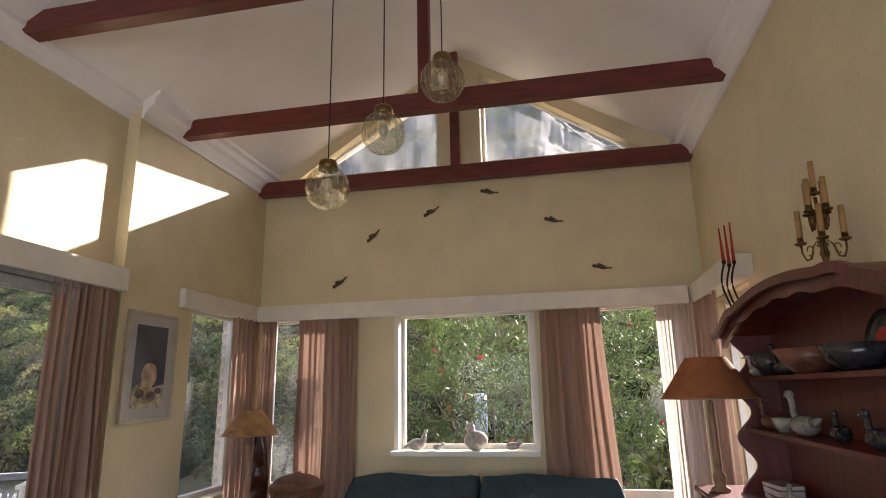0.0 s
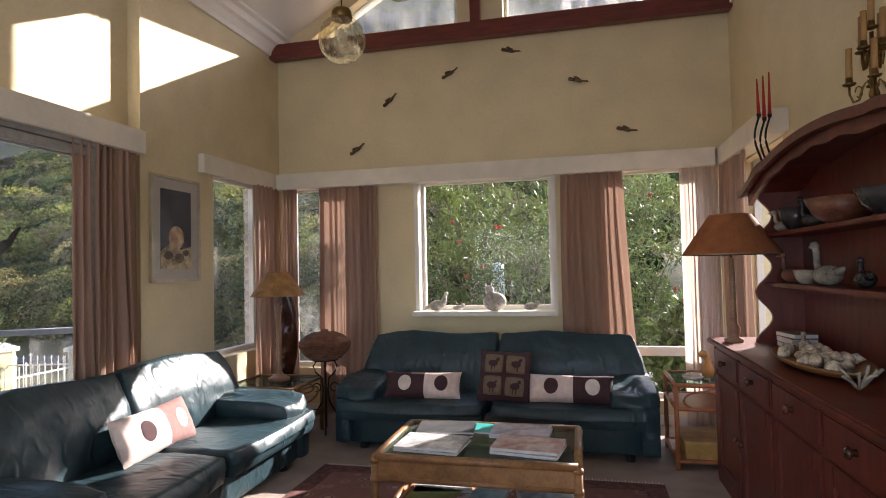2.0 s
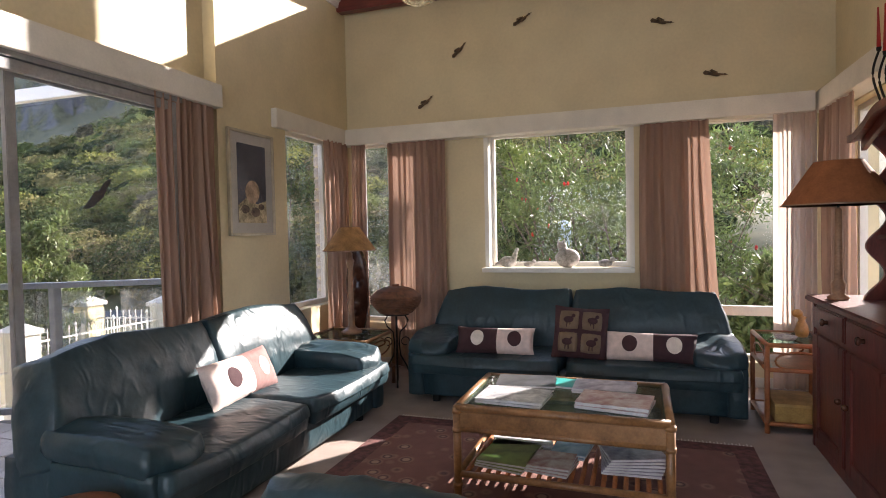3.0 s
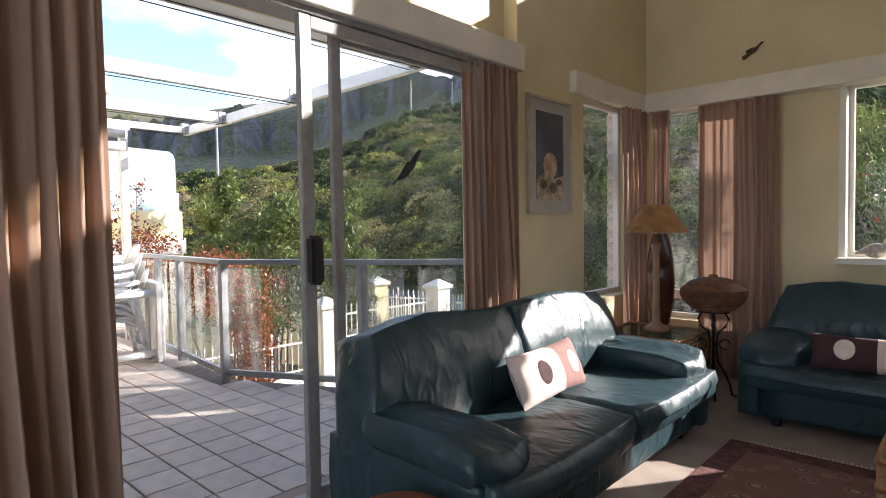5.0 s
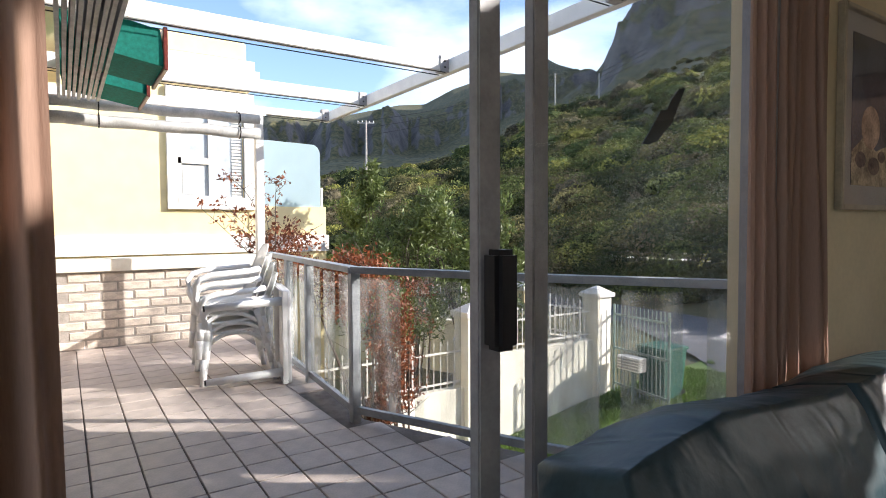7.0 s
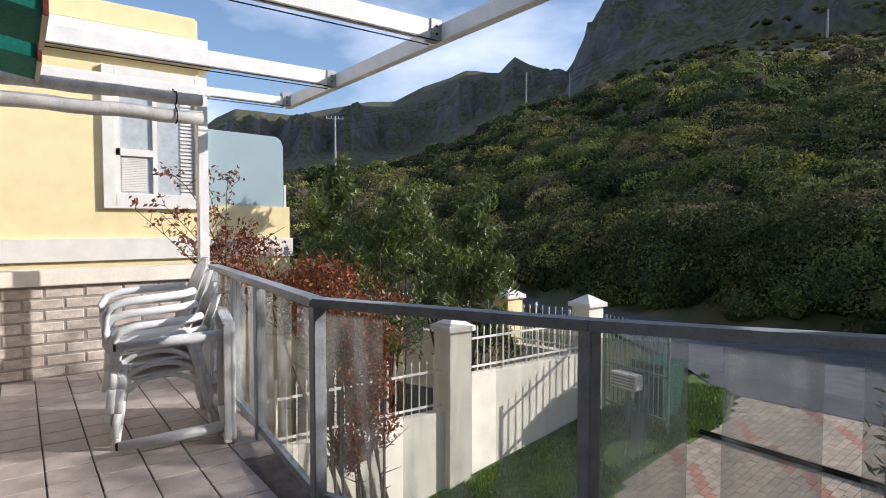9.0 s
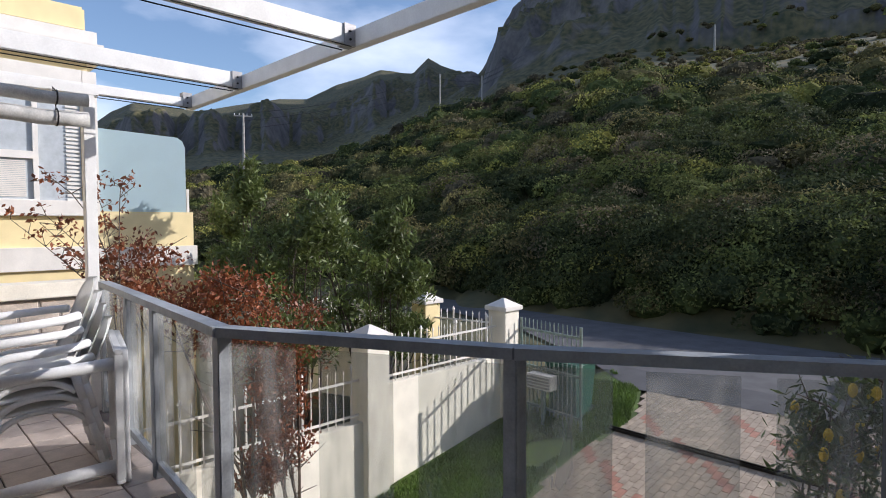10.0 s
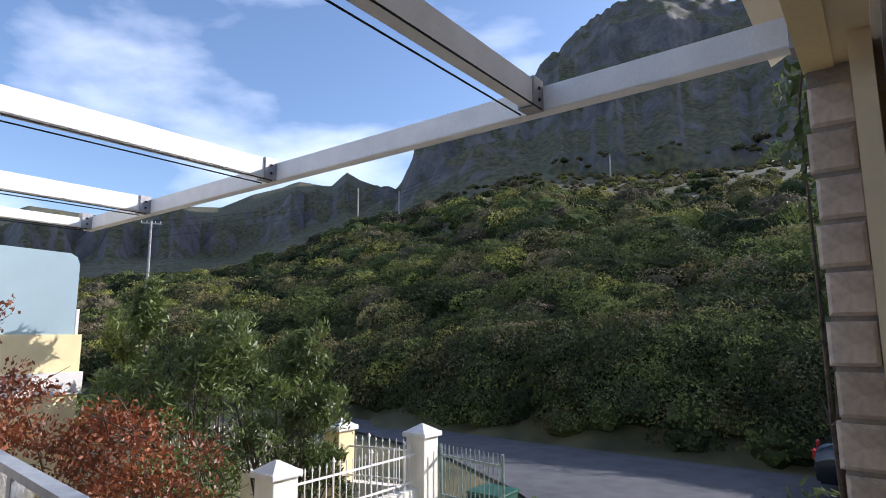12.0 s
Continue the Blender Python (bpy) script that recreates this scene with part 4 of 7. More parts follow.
mask()
th = thing("plant_stand", "black wrought iron stand with scrolls", "stand", (-2.22, 4.62, 0))
bm = B(); rod(bm, (0, 0, 0.03), (0, 0, 0.60), 0.009); part("stem", bm, M_IRON, th)
for k in range(4):
    a = k * math.pi / 2 + 0.4
    c, s = math.cos(a), math.sin(a)
    bm = B()
    tube(bm, [(c * r, s * r, z) for r, z in ((0.0, 0.60), (0.07, 0.60), (0.10, 0.55), (0.08, 0.50), (0.03, 0.45), (0.02, 0.35), (0.03, 0.25), (0.08, 0.16), (0.11, 0.08), (0.12, 0.02), (0.15, 0.006))], 0.007)
    tube(bm, [(c * (0.075 + 0.035 * math.cos(q)), s * (0.075 + 0.035 * math.cos(q)), 0.37 + 0.035 * math.sin(q)) for q in [j * 0.5 for j in range(11)]], 0.005, 6)
    part("scroll_leg", bm, M_IRON, th, smooth=True)
bm = B(); lathe(bm, [(0.0, 0.60), (0.11, 0.60), (0.11, 0.612), (0.0, 0.612)]); part("plate", bm, M_IRON, th)
th = thing("wicker_basket", "round brown lidded wicker basket on the iron stand", "basket", (-2.22, 4.62, 0.612))
bm = B()
prof = [(0.0, 0.0), (0.12, 0.0), (0.17, 0.04), (0.21, 0.10), (0.205, 0.14)]
pr = []
for k in range(len(prof) - 1):
    for j in range(6):
        t = j / 6
        pr.append((prof[k][0] * (1 - t) + prof[k + 1][0] * t + (0.003 if (k * 6 + j) % 2 else 0), prof[k][1] * (1 - t) + prof[k + 1][1] * t))
lathe(bm, pr, seg=48); part("bowl", bm, M_WICKER, th)
bm = B()
lathe(bm, [(0.215, 0.135), (0.218, 0.15), (0.20, 0.165), (0.16, 0.20), (0.10, 0.225), (0.03, 0.235), (0.03, 0.25), (0.0, 0.255)], seg=48); part("lid", bm, M_WICKER, th)
bm = B()
for k in range(9):
    z, r = 0.012 + k * 0.015, [0.14, 0.155, 0.172, 0.186, 0.198, 0.207, 0.214, 0.217, 0.217][k]
    tube(bm, [(r * math.cos(q), r * math.sin(q), z + 0.002 * math.sin(q * 24 + k * math.pi)) for q in [j * 2 * math.pi / 72 for j in range(73)]], 0.005, 5)
part("weave", bm, M_WICKER, th)


# ---- picture ----
th = thing("framed_picture", "framed print of shells under a dark sky", "picture", (XW, 3.70, 1.69))
W2, H2 = 0.265, 0.385
for q in ((-W2, -H2, -W2 + 0.02, H2), (W2 - 0.02, -H2, W2, H2), (-W2 + 0.02, -H2, W2 - 0.02, -H2 + 0.02), (-W2 + 0.02, H2 - 0.02, W2 - 0.02, H2)):
    bm = B(); box(bm, 0.002, q[0], q[1], 0.03, q[2], q[3], 0.003); part("frame_bar", bm, mat("silver_gilt", (0.50, 0.44, 0.34), 0.4, 0.5, var=0.1), th)
bm = B(); box(bm, 0.004, -W2 + 0.02, -H2 + 0.02, 0.014, W2 - 0.02, H2 - 0.02); part("mount", bm, mat("pale_mount", (0.50, 0.47, 0.44), 0.9, var=0.04), th)
bm = B(); box(bm, 0.015, -0.165, -0.29, 0.017, 0.165, 0.29); part("print", bm, mat("stormy_sky_print", (0.10, 0.10, 0.13), 0.8, scale=3, var=0.4), th)
bm = B(); ball(bm, (0.018, 0.0, -0.06), 0.085, (0.05, 1, 1)); part("moon_shell", bm, mat("peach_print", (0.48, 0.34, 0.24), 0.8, scale=14, var=0.3), th)
bm = B(); prism(bm, [(-0.165, -0.29), (0.165, -0.29), (0.165, -0.12), (0.05, -0.15), (-0.06, -0.10), (-0.165, -0.16)], 0.0175, 0.0178, "x"); part("sand", bm, mat("sand_print", (0.46, 0.38, 0.25), 0.8, scale=16, var=0.4), th)
for y, z, r in ((-0.09, -0.19, 0.04), (0.03, -0.21, 0.045), (0.1, -0.17, 0.03)):
    bm = B(); ball(bm, (0.019, y, z), r, (0.05, 1.2, 0.8), 12); part("shell", bm, mat("shell_print", (0.14, 0.10, 0.08), 0.8, scale=30, var=0.5), th)
bm = B(); box(bm, 0.020, -W2 + 0.015, -H2 + 0.015, 0.023, W2 - 0.015, H2 - 0.015); part("glazing", bm, M_GLASS, th)


# ---- wooden birds on the far wall ----
M_BIRDWOOD = mat("brown_bird_wood", (0.11, 0.065, 0.03), 0.5, scale=30, var=0.35, bump=0.2)


def wall_bird(x, z, tilt):
    bm = B()
    ball(bm, (0, 0, 0), 0.036, (1.3, 0.5, 0.55), 14)
    rod(bm, (0.03, 0, 0.004), (0.085, 0, 0.012), 0.014, 0.006, 8)
    ball(bm, (0.085, 0, 0.013), 0.012, (1.3, 0.9, 0.9), 8)
    rod(bm, (0.095, 0, 0.013), (0.118, 0, 0.011), 0.004, 0.001, 6)
    prism(bm, [(-0.03, 0.012), (-0.10, 0.024), (-0.115, 0.0), (-0.10, -0.016), (-0.03, -0.012)], -0.006, 0.006)
    prism(bm, [(0.02, 0.02), (-0.045, 0.04), (-0.06, 0.022), (-0.02, 0.0)], -0.022, -0.012)
    ob = solid("bird_figure", bm, M_BIRDWOOD, "small dark carved wooden flying bird on the wall", "bird figure", "flying birds on the wall", smooth=True)
    ob.matrix_basis = pose(x, 5.25 - 0.018, z, 0, -tilt, 0) @ Matrix.Diagonal((0.82, 0.82, 0.82, 1))


for x, z, tl in ((-2.13, 2.53, 33), (-1.79, 2.98, 40), (-1.20, 3.18, 27), (-0.63, 3.33, -14), (-0.04, 3.0, -16), (0.36, 2.53, -14)):
    wall_bird(x, z, tl)


# ---- pendant globes ----
M_GLOBE = glass_mat("smoky_globe_glass", (0.86, 0.82, 0.70), 0.06, haze=0.55, haze_col=(0.72, 0.66, 0.50))
for q in M_GLOBE.node_tree.nodes:
    if q.type == "TEX_NOISE":
        q.inputs["Scale"].default_value, q.inputs["Detail"].default_value = 11.0, 6
for x, y, z in ((-1.36, 3.05, 2.68), (-1.01, 3.05, 3.00), (-0.64, 3.05, 3.30)):
    th = thing("pendant_lamp", "smoky glass globe pendant lamp on a thin cord", "lamp", (x, y, z), group="three pendant globes")
    bm = B(); ball(bm, (0, 0, 0), 0.135, seg=32); part("globe", bm, M_GLOBE, th, smooth=True)
    bm = B(); lathe(bm, [(0.0, 0.175), (0.05, 0.172), (0.058, 0.155), (0.058, 0.115), (0.05, 0.112), (0.0, 0.112)]); part("cap", bm, M_BRASS, th, smooth=True)
    top = RIDGE - (RIDGE - EAVE) / (XR - XW) * abs(x - XR) - z
    bm = B(); rod(bm, (0, 0, 0.17), (0, 0, top), 0.004, seg=6); part("cord", bm, M_IRON, th)
    bm = B(); ball(bm, (0, 0, 0.02), 0.03, (1, 1, 1.5)); part("bulb", bm, M_WHITE, th, smooth=True)
    bm = B(); lathe(bm, [(0.0, top - 0.03), (0.05, top - 0.02), (0.05, top), (0.0, top)]); part("ceiling_rose", bm, M_BRASS, th)


# ---- candle holders on the shelf unit ----
th = thing("candelabra", "aged brass candelabra with scrolls and amber candles", "candelabra", (1.05, 2.54, crest_z(2.54) + 0.02))
th.scale = (0.95, 0.95, 1.10)
bm = B(); lathe(bm, [(0.0, 0), (0.06, 0), (0.055, 0.012), (0.025, 0.02), (0.012, 0.05), (0.02, 0.08), (0.01, 0.11), (0.014, 0.16), (0.008, 0.20), (0.008, 0.30), (0.0, 0.30)], seg=16); part("stem", bm, M_BRASS, th, smooth=True)
arms = [(0, 0, 0.31)] + [(0.045 * math.cos(k * math.pi / 2 + 0.5), 0.045 * math.sin(k * math.pi / 2 + 0.5), 0.235) for k in range(4)] + [(0.082 * math.cos(k * math.pi / 2 + 1.2), 0.082 * math.sin(k * math.pi / 2 + 1.2), 0.12) for k in range(4)]
for x, y, z in arms:
    if x or y:
        bm = B()
        tube(bm, [(x * s, y * s, z + q) for s, q in ((0.05, -0.03), (0.25, 0.01), (0.45, -0.01), (0.62, -0.055), (0.85, -0.06), (1.0, -0.03), (1.0, 0.0))], 0.005, 6)
        tube(bm, [(x * (0.62 + 0.15 * math.cos(q)), y * (0.62 + 0.15 * math.cos(q)), z - 0.025 + 0.02 * math.sin(q)) for q in [j * 0.6 for j in range(10)]], 0.003, 5)
        part("arm", bm, M_BRASS, th, smooth=True)
    bm = B(); lathe(bm, [(0.0, -0.004), (0.022, 0.002), (0.026, 0.008), (0.014, 0.008), (0.013, 0.03), (0.0, 0.03)], (x, y, z), 12); part("cup", bm, M_BRASS, th, smooth=True)
    bm = B(); rod(bm, (x, y, z + 0.02), (x + 0.004, y, z + 0.135), 0.013, 0.012, 10); part("candle", bm, M_CANDLE, th, smooth=True)
th = thing("fork_candle_holder", "three-pronged black iron holder with red candles", "candle holder", (0.98, 3.66, crest_z(3.66) + 0.02))
bm = B(); lathe(bm, [(0.0, 0), (0.045, 0), (0.045, 0.008), (0.0, 0.01)], seg=16); part("foot", bm, M_IRON, th)
for k in (-1, 0, 1):
    bm = B(); tube(bm, [(0.032 * k + 0.02 * math.sin(q * 6.0 + 0.6), 0.012 * k, 0.008 + 0.37 * q + 0.02 * abs(k)) for q in [j / 16 for j in range(17)]], 0.006, 6); part("prong", bm, M_IRON, th, smooth=True)
    xb, yb = 0.032 * k + 0.02 * math.sin(6.6), 0.012 * k
    bm = B(); lathe(bm, [(0.0, 0), (0.010, 0), (0.013, 0.02), (0.0, 0.02)], (xb, yb, 0.375 + 0.02 * abs(k)), 10); part("cup", bm, M_IRON, th)
    bm = B(); rod(bm, (xb, yb, 0.39 + 0.02 * abs(k)), (xb + 0.004 * k, yb, 0.62 + 0.02 * (k + 1)), 0.011, 0.004, 10); part("candle", bm, M_REDWAX, th, smooth=True)


# ---- crockery and ornaments ----
def bowl(label, at, r, h, m, cat="bowl"):
    bm = B(); lathe(bm, [(0.0, 0), (r * 0.45, 0), (r * 0.8, h * 0.4), (r, h), (r * 0.95, h), (r * 0.74, h * 0.42), (0.0, h * 0.12)], at, 24)
    return solid("bowl", bm, m, label, cat, "ornaments on the shelves", smooth=True)


def duck(label, at, s, m, turn=0, neck=1.0):
    bm = B()
    s = 0.8 * s
    ball(bm, (0, 0, 0.05 * s), 0.06 * s, (1.6, 0.9, 0.85), 18)
    tube(bm, [(0.055 * s, 0, 0.07 * s), (0.085 * s, 0, 0.10 * s), (0.085 * s, 0, (0.10 + 0.04 * neck) * s), (0.095 * s, 0, (0.115 + 0.05 * neck) * s)], 0.016 * s, 10)
    ball(bm, (0.10 * s, 0, (0.12 + 0.05 * neck) * s), 0.024 * s, (1.2, 0.9, 0.95), 12)
    rod(bm, (0.12 * s, 0, (0.118 + 0.05 * neck) * s), (0.155 * s, 0, (0.112 + 0.05 * neck) * s), 0.010 * s, 0.004 * s, 8)
    rod(bm, (-0.07 * s, 0, 0.06 * s), (-0.13 * s, 0, 0.085 * s), 0.03 * s, 0.008 * s, 10)
    ob = solid("bird_ornament", bm, m, label, "ornament", "bird ornaments", smooth=True)
    ob.matrix_basis = pose(*at, 0, 0, turn)
    return ob


M_CLAY = mat("brown_clay", (0.16, 0.06, 0.035), 0.4, scale=20, var=0.3, bump=0.1)
M_DARKGLAZE = mat("dark_glaze", (0.03, 0.028, 0.03), 0.2, scale=20, var=0.3, bump=0.05)
M_WHITEGLAZE = mat("white_glaze", (0.36, 0.32, 0.27), 0.25, scale=20, var=0.2, bump=0.05)
Z1, Z2 = 1.244, 1.524
bowl("dark glazed round pot on the top shelf", (1.05, 3.42, Z2), 0.085, 0.12, M_DARKGLAZE, "pot")
duck("small dark and white bird ornament on the top shelf", (1.05, 3.60, Z2), 0.8, M_WHITEGLAZE, 200)
duck("dark bird ornament on the top shelf", (1.05, 3.18, Z2), 0.9, M_DARKGLAZE, 120, 1.6)
bowl("wide brown clay bowl on the top shelf", (1.05, 2.85, Z2), 0.15, 0.11, M_CLAY)
bowl("dark wide bowl on the top shelf", (1.05, 2.42, Z2), 0.13, 0.10, M_DARKGLAZE)
duck("brown speckled hen ornament on the middle shelf", (1.05, 3.50, Z1), 1.0, M_CLAY, 110, 1.4)
bowl("cream cup on the middle shelf", (1.04, 3.28, Z1), 0.06, 0.07, M_WHITEGLAZE, "cup")
duck("glass swan dish on the middle shelf", (1.04, 3.02, Z1), 1.2, mat("grey_glaze", (0.22, 0.20, 0.18), 0.15, scale=15, var=0.3), 100, 1.5)
duck("dark duck ornament on the middle shelf", (1.05, 2.68, Z1), 0.9, M_DARKGLAZE, 80, 0.7)
duck("dark duck ornament on the middle shelf", (1.05, 2.36, Z1), 1.0, M_DARKGLAZE, 95, 0.7)
th = thing("wall_plate", "dark plate with a red painted flower", "plate", (1.165, 2.45, 1.63))
bm = B(); lathe(bm, [(0.0, 0), (0.10, 0.004), (0.125, 0.015), (0.122, 0.02), (0.09, 0.009), (0.0, 0.006)], seg=28)
bmesh.ops.transform(bm, matrix=pose(0, 0, 0, 0, -80, 0), verts=bm.verts); part("dish", bm, M_DARKGLAZE, th, smooth=True)
bm = B(); lathe(bm, [(0.0, 0.0065), (0.055, 0.008), (0.055, 0.011), (0.0, 0.0105)], seg=20)
bmesh.ops.transform(bm, matrix=pose(0, 0, 0, 0, -80, 0), verts=bm.verts); part("painted_flower", bm, M_REDWAX, th)
for i, (w, d, h) in enumerate(((0.14, 0.22, 0.028), (0.13, 0.20, 0.032), (0.12, 0.19, 0.024))):
    th = thing("book", "worn paperback book in a pile on the dresser", "book", (1.05, 3.48, 0.892 + sum((0.028, 0.032)[:i])), i * 7 - 4, "pile of books")
    bm = B(); box(bm, -w / 2, -d / 2, 0.003, w / 2 - 0.004, d / 2, h - 0.003); part("page_block", bm, M_PAPER, th)
    bm = B(); box(bm, -w / 2, -d / 2, 0, w / 2, d / 2, 0.003); box(bm, -w / 2, -d / 2, h - 0.003, w / 2, d / 2, h); box(bm, w / 2 - 0.003, -d / 2, 0.003, w / 2, d / 2, h - 0.003); part("cover", bm, (M_CLAY, M_CUSH_MAUVE, M_PATCH)[i], th)
duck("pale shell ornament on the dresser", (1.0, 3.24, 0.892), 0.8, M_WHITEGLAZE, 70, 0.6)
th = thing("shell_tray", "long wooden tray filled with sea shells", "tray", (0.93, 2.85, 0.892))
bm = B()
lathe(bm, [(0.0, 0.006), (0.18, 0.006), (0.24, 0.03), (0.25, 0.045), (0.24, 0.045), (0.18, 0.016), (0.0, 0.014)], seg=36)
bmesh.ops.scale(bm, vec=(0.62, 1.55, 1), verts=bm.verts); part("dish", bm, M_RATTAN, th, smooth=True)
M_SHELL = mat("sea_shell", (0.52, 0.43, 0.34), 0.4, scale=40, var=0.3, bump=0.2, obj_var=0.3)
rs = random.Random(5)
for k in range(34):
    a, r = rs.uniform(0, 6.28), math.sqrt(rs.random()) * 0.85
    bm = B()
    q = rs.uniform(0.022, 0.042)
    lathe(bm, [(0.0, -q), (q * 0.35, -q * 0.7), (q * 0.75, -q * 0.1), (q * 0.8, q * 0.2), (q * 0.5, q * 0.5), (q * 0.3, q * 0.8), (0.0, q * 1.3)], seg=10)
    bmesh.ops.transform(bm, matrix=pose(0.15 * r * math.cos(a), 0.36 * r * math.sin(a), 0.03 + 0.03 * rs.random(), rs.uniform(40, 120), rs.uniform(0, 90), rs.uniform(0, 360)), verts=bm.verts)
    part("shell", bm, M_SHELL, th, smooth=True)
bm = B()
rs = random.Random(9)
for k in range(7):
    p = [Vector((0.88, 2.36, 0.90))]
    d = Vector((rs.uniform(-1, 1), rs.uniform(-1, 1), rs.uniform(0.3, 1.2))).normalized()
    for j in range(4):
        p.append(p[-1] + d * 0.025 + Vector((rs.uniform(-1, 1), rs.uniform(-1, 1), rs.uniform(-0.4, 1))) * 0.008)
    tube(bm, p, 0.006, 6)
solid("coral", bm, M_WHITEGLAZE, "small branching white coral on the dresser", "coral", smooth=True)

# stone figures on the window sill
def sill_cat(x, s, label, kind):
    bm = B()
    if kind == "hen":
        ball(bm, (0, 0, 0.05 * s), 0.06 * s, (1.3, 0.7, 0.85), 16); rod(bm, (0.05 * s, 0, 0.07 * s), (0.075 * s, 0, 0.15 * s), 0.03 * s, 0.014 * s); ball(bm, (0.08 * s, 0, 0.155 * s), 0.02 * s)
        rod(bm, (-0.06 * s, 0, 0.05 * s), (-0.12 * s, 0, 0.025 * s), 0.025 * s, 0.006 * s)
    elif kind == "cat":
        ball(bm, (0, 0, 0.085 * s), 0.09 * s, (1.25, 0.7, 1.0), 18); ball(bm, (-0.05 * s, 0, 0.20 * s), 0.045 * s, (1, 0.9, 0.9)); rod(bm, (-0.03 * s, 0, 0.12 * s), (-0.05 * s, 0, 0.2 * s), 0.05 * s, 0.035 * s)
        rod(bm, (-0.075 * s, 0.02 * s, 0.22 * s), (-0.08 * s, 0.022 * s, 0.26 * s), 0.014 * s, 0.002); rod(bm, (-0.035 * s, -0.02 * s, 0.225 * s), (-0.03 * s, -0.02 * s, 0.26 * s), 0.014 * s, 0.002)
    else:
        ball(bm, (0, 0, 0.03 * s), 0.035 * s, (1.5, 0.9, 0.8)); ball(bm, (0.05 * s, 0, 0.055 * s), 0.02 * s); rod(bm, (0.06 * s, 0, 0.055 * s), (0.085 * s, 0, 0.05 * s), 0.008 * s, 0.002)
    ob = solid("stone_figure", bm, M_STONE, label, "figurine", "figures on the window sill", smooth=True)
    ob.matrix_basis = pose(x, 5.20, 0.972, 0, 0, 15)


sill_cat(-1.36, 1.0, "pale stone guinea fowl figure on the sill", "hen")
sill_cat(-1.17, 0.9, "tiny pale stone bird on the sill", "chick")
sill_cat(-0.83, 0.95, "pale stone sitting cat figure on the sill", "cat")
sill_cat(-0.51, 1.2, "small pale stone duck on the sill", "chick")

# armchair and a small stool near the way
th = thing("armchair", "low dark blue-green leather armchair beside the rug", "armchair", (-0.96, 1.24, 0), 0)
bm = B(); pillow(bm, (0.86, 0.66, 0.34), Matrix.Translation((0, 0, 0.20)), 0.25, 10, 0.006, 2); part("base", bm, M_LEATHER, th, smooth=True)
bm = B(); pillow(bm, (0.58, 0.50, 0.14), Matrix.Translation((0, -0.06, 0.41)), 0.5, 10, 0.01, 4); part("seat_cushion", bm, M_LEATHER, th, smooth=True)
bm = B(); pillow(bm, (0.72, 0.20, 0.36), Matrix.Translation((0, 0.24, 0.43)) @ pose(0, 0, 0, -10), 0.6, 12, 0.014, 6); part("back_cushion", bm, M_LEATHER, th, smooth=True)
for s in (-1, 1):
    bm = B(); pillow(bm, (0.20, 0.62, 0.42), Matrix.Translation((s * 0.35, -0.02, 0.25)), 0.5, 10, 0.01, 8); part("arm", bm, M_LEATHER, th, smooth=True)
th = thing("stool", "small round orange-brown wooden stool beside the sofa", "stool", (-2.12, 1.52, 0))
bm = B(); lathe(bm, [(0.0, 0.32), (0.15, 0.32), (0.16, 0.335), (0.155, 0.352), (0.0, 0.356)]); part("seat", bm, M_RATTAN_RED, th, smooth=True)
for k in range(3):
    a = k * 2.094
    bm = B(); rod(bm, (0.15 * math.cos(a), 0.15 * math.sin(a), 0), (0.10 * math.cos(a), 0.10 * math.sin(a), 0.325), 0.014, 0.018); part("leg", bm, M_RATTAN_RED, th)



# ---- deck ----
DECK = [(XO, 0.86), (XO, 3.82), (-4.28, 3.17), (-5.38, 2.63), (-8.9, 2.92), (-8.9, 0.86)]
bm = B(); prism(bm, DECK, -0.30, -0.012, "z")
setting("deck_slab", bm, M_GROUT, "raised deck slab with dark grout", "deck")
bm = B(); prism(bm, [(XO, 0.9), (XO, 3.7), (-4.30, 3.02), (-5.38, 2.50), (-8.8, 2.80), (-8.8, 0.9)], -3.2, -0.30, "z")
setting("deck_base", bm, M_CREAMWALL, "rendered base wall under the deck", "wall")

POSTS = [(-3.27, 3.71), (-4.24, 3.10), (-5.36, 2.56), (-6.42, 2.65), (-7.10, 2.71), (-7.95, 2.78)]
rail = thing("balustrade", "grey metal balustrade with clear glass panels round the deck", "railing")
for x, y in POSTS:
    bm = B(); box(bm, x - 0.03, y - 0.03, -0.012, x + 0.03, y + 0.03, 0.955, 0.004); part("post", bm, M_RAIL, rail)


def bar(bm, a, b, w, h, z):
    a, b = Vector((*a, 0)), Vector((*b, 0))
    d = (b - a).normalized(); n = Vector((-d.y, d.x, 0)) * w / 2
    prism(bm, [(p.x, p.y) for p in (a + n, b + n, b - n, a - n)], z, z + h, "z")


for a, b in zip(POSTS, POSTS[1:]):
    bm = B(); bar(bm, a, b, 0.075, 0.04, 0.955); part("top_rail", bm, M_RAIL, rail)
    bm = B(); bar(bm, a, b, 0.035, 0.045, 0.05); part("bottom_rail", bm, M_RAIL, rail)
    av, bv = Vector(a), Vector(b)
    d = (bv - av)
    k = max(1, round(d.length / 0.42))
    gap = 0.105 / d.length
    pw = (1 - 0.08 / d.length - gap * (k - 1)) / k
    for i in range(k):
        f = 0.04 / d.length + i * (pw + gap)
        p, q = av + d * f, av + d * (f + pw)
        bm = B(); bar(bm, p, q, 0.008, 0.83, 0.10)
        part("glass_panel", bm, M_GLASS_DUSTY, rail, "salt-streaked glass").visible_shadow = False

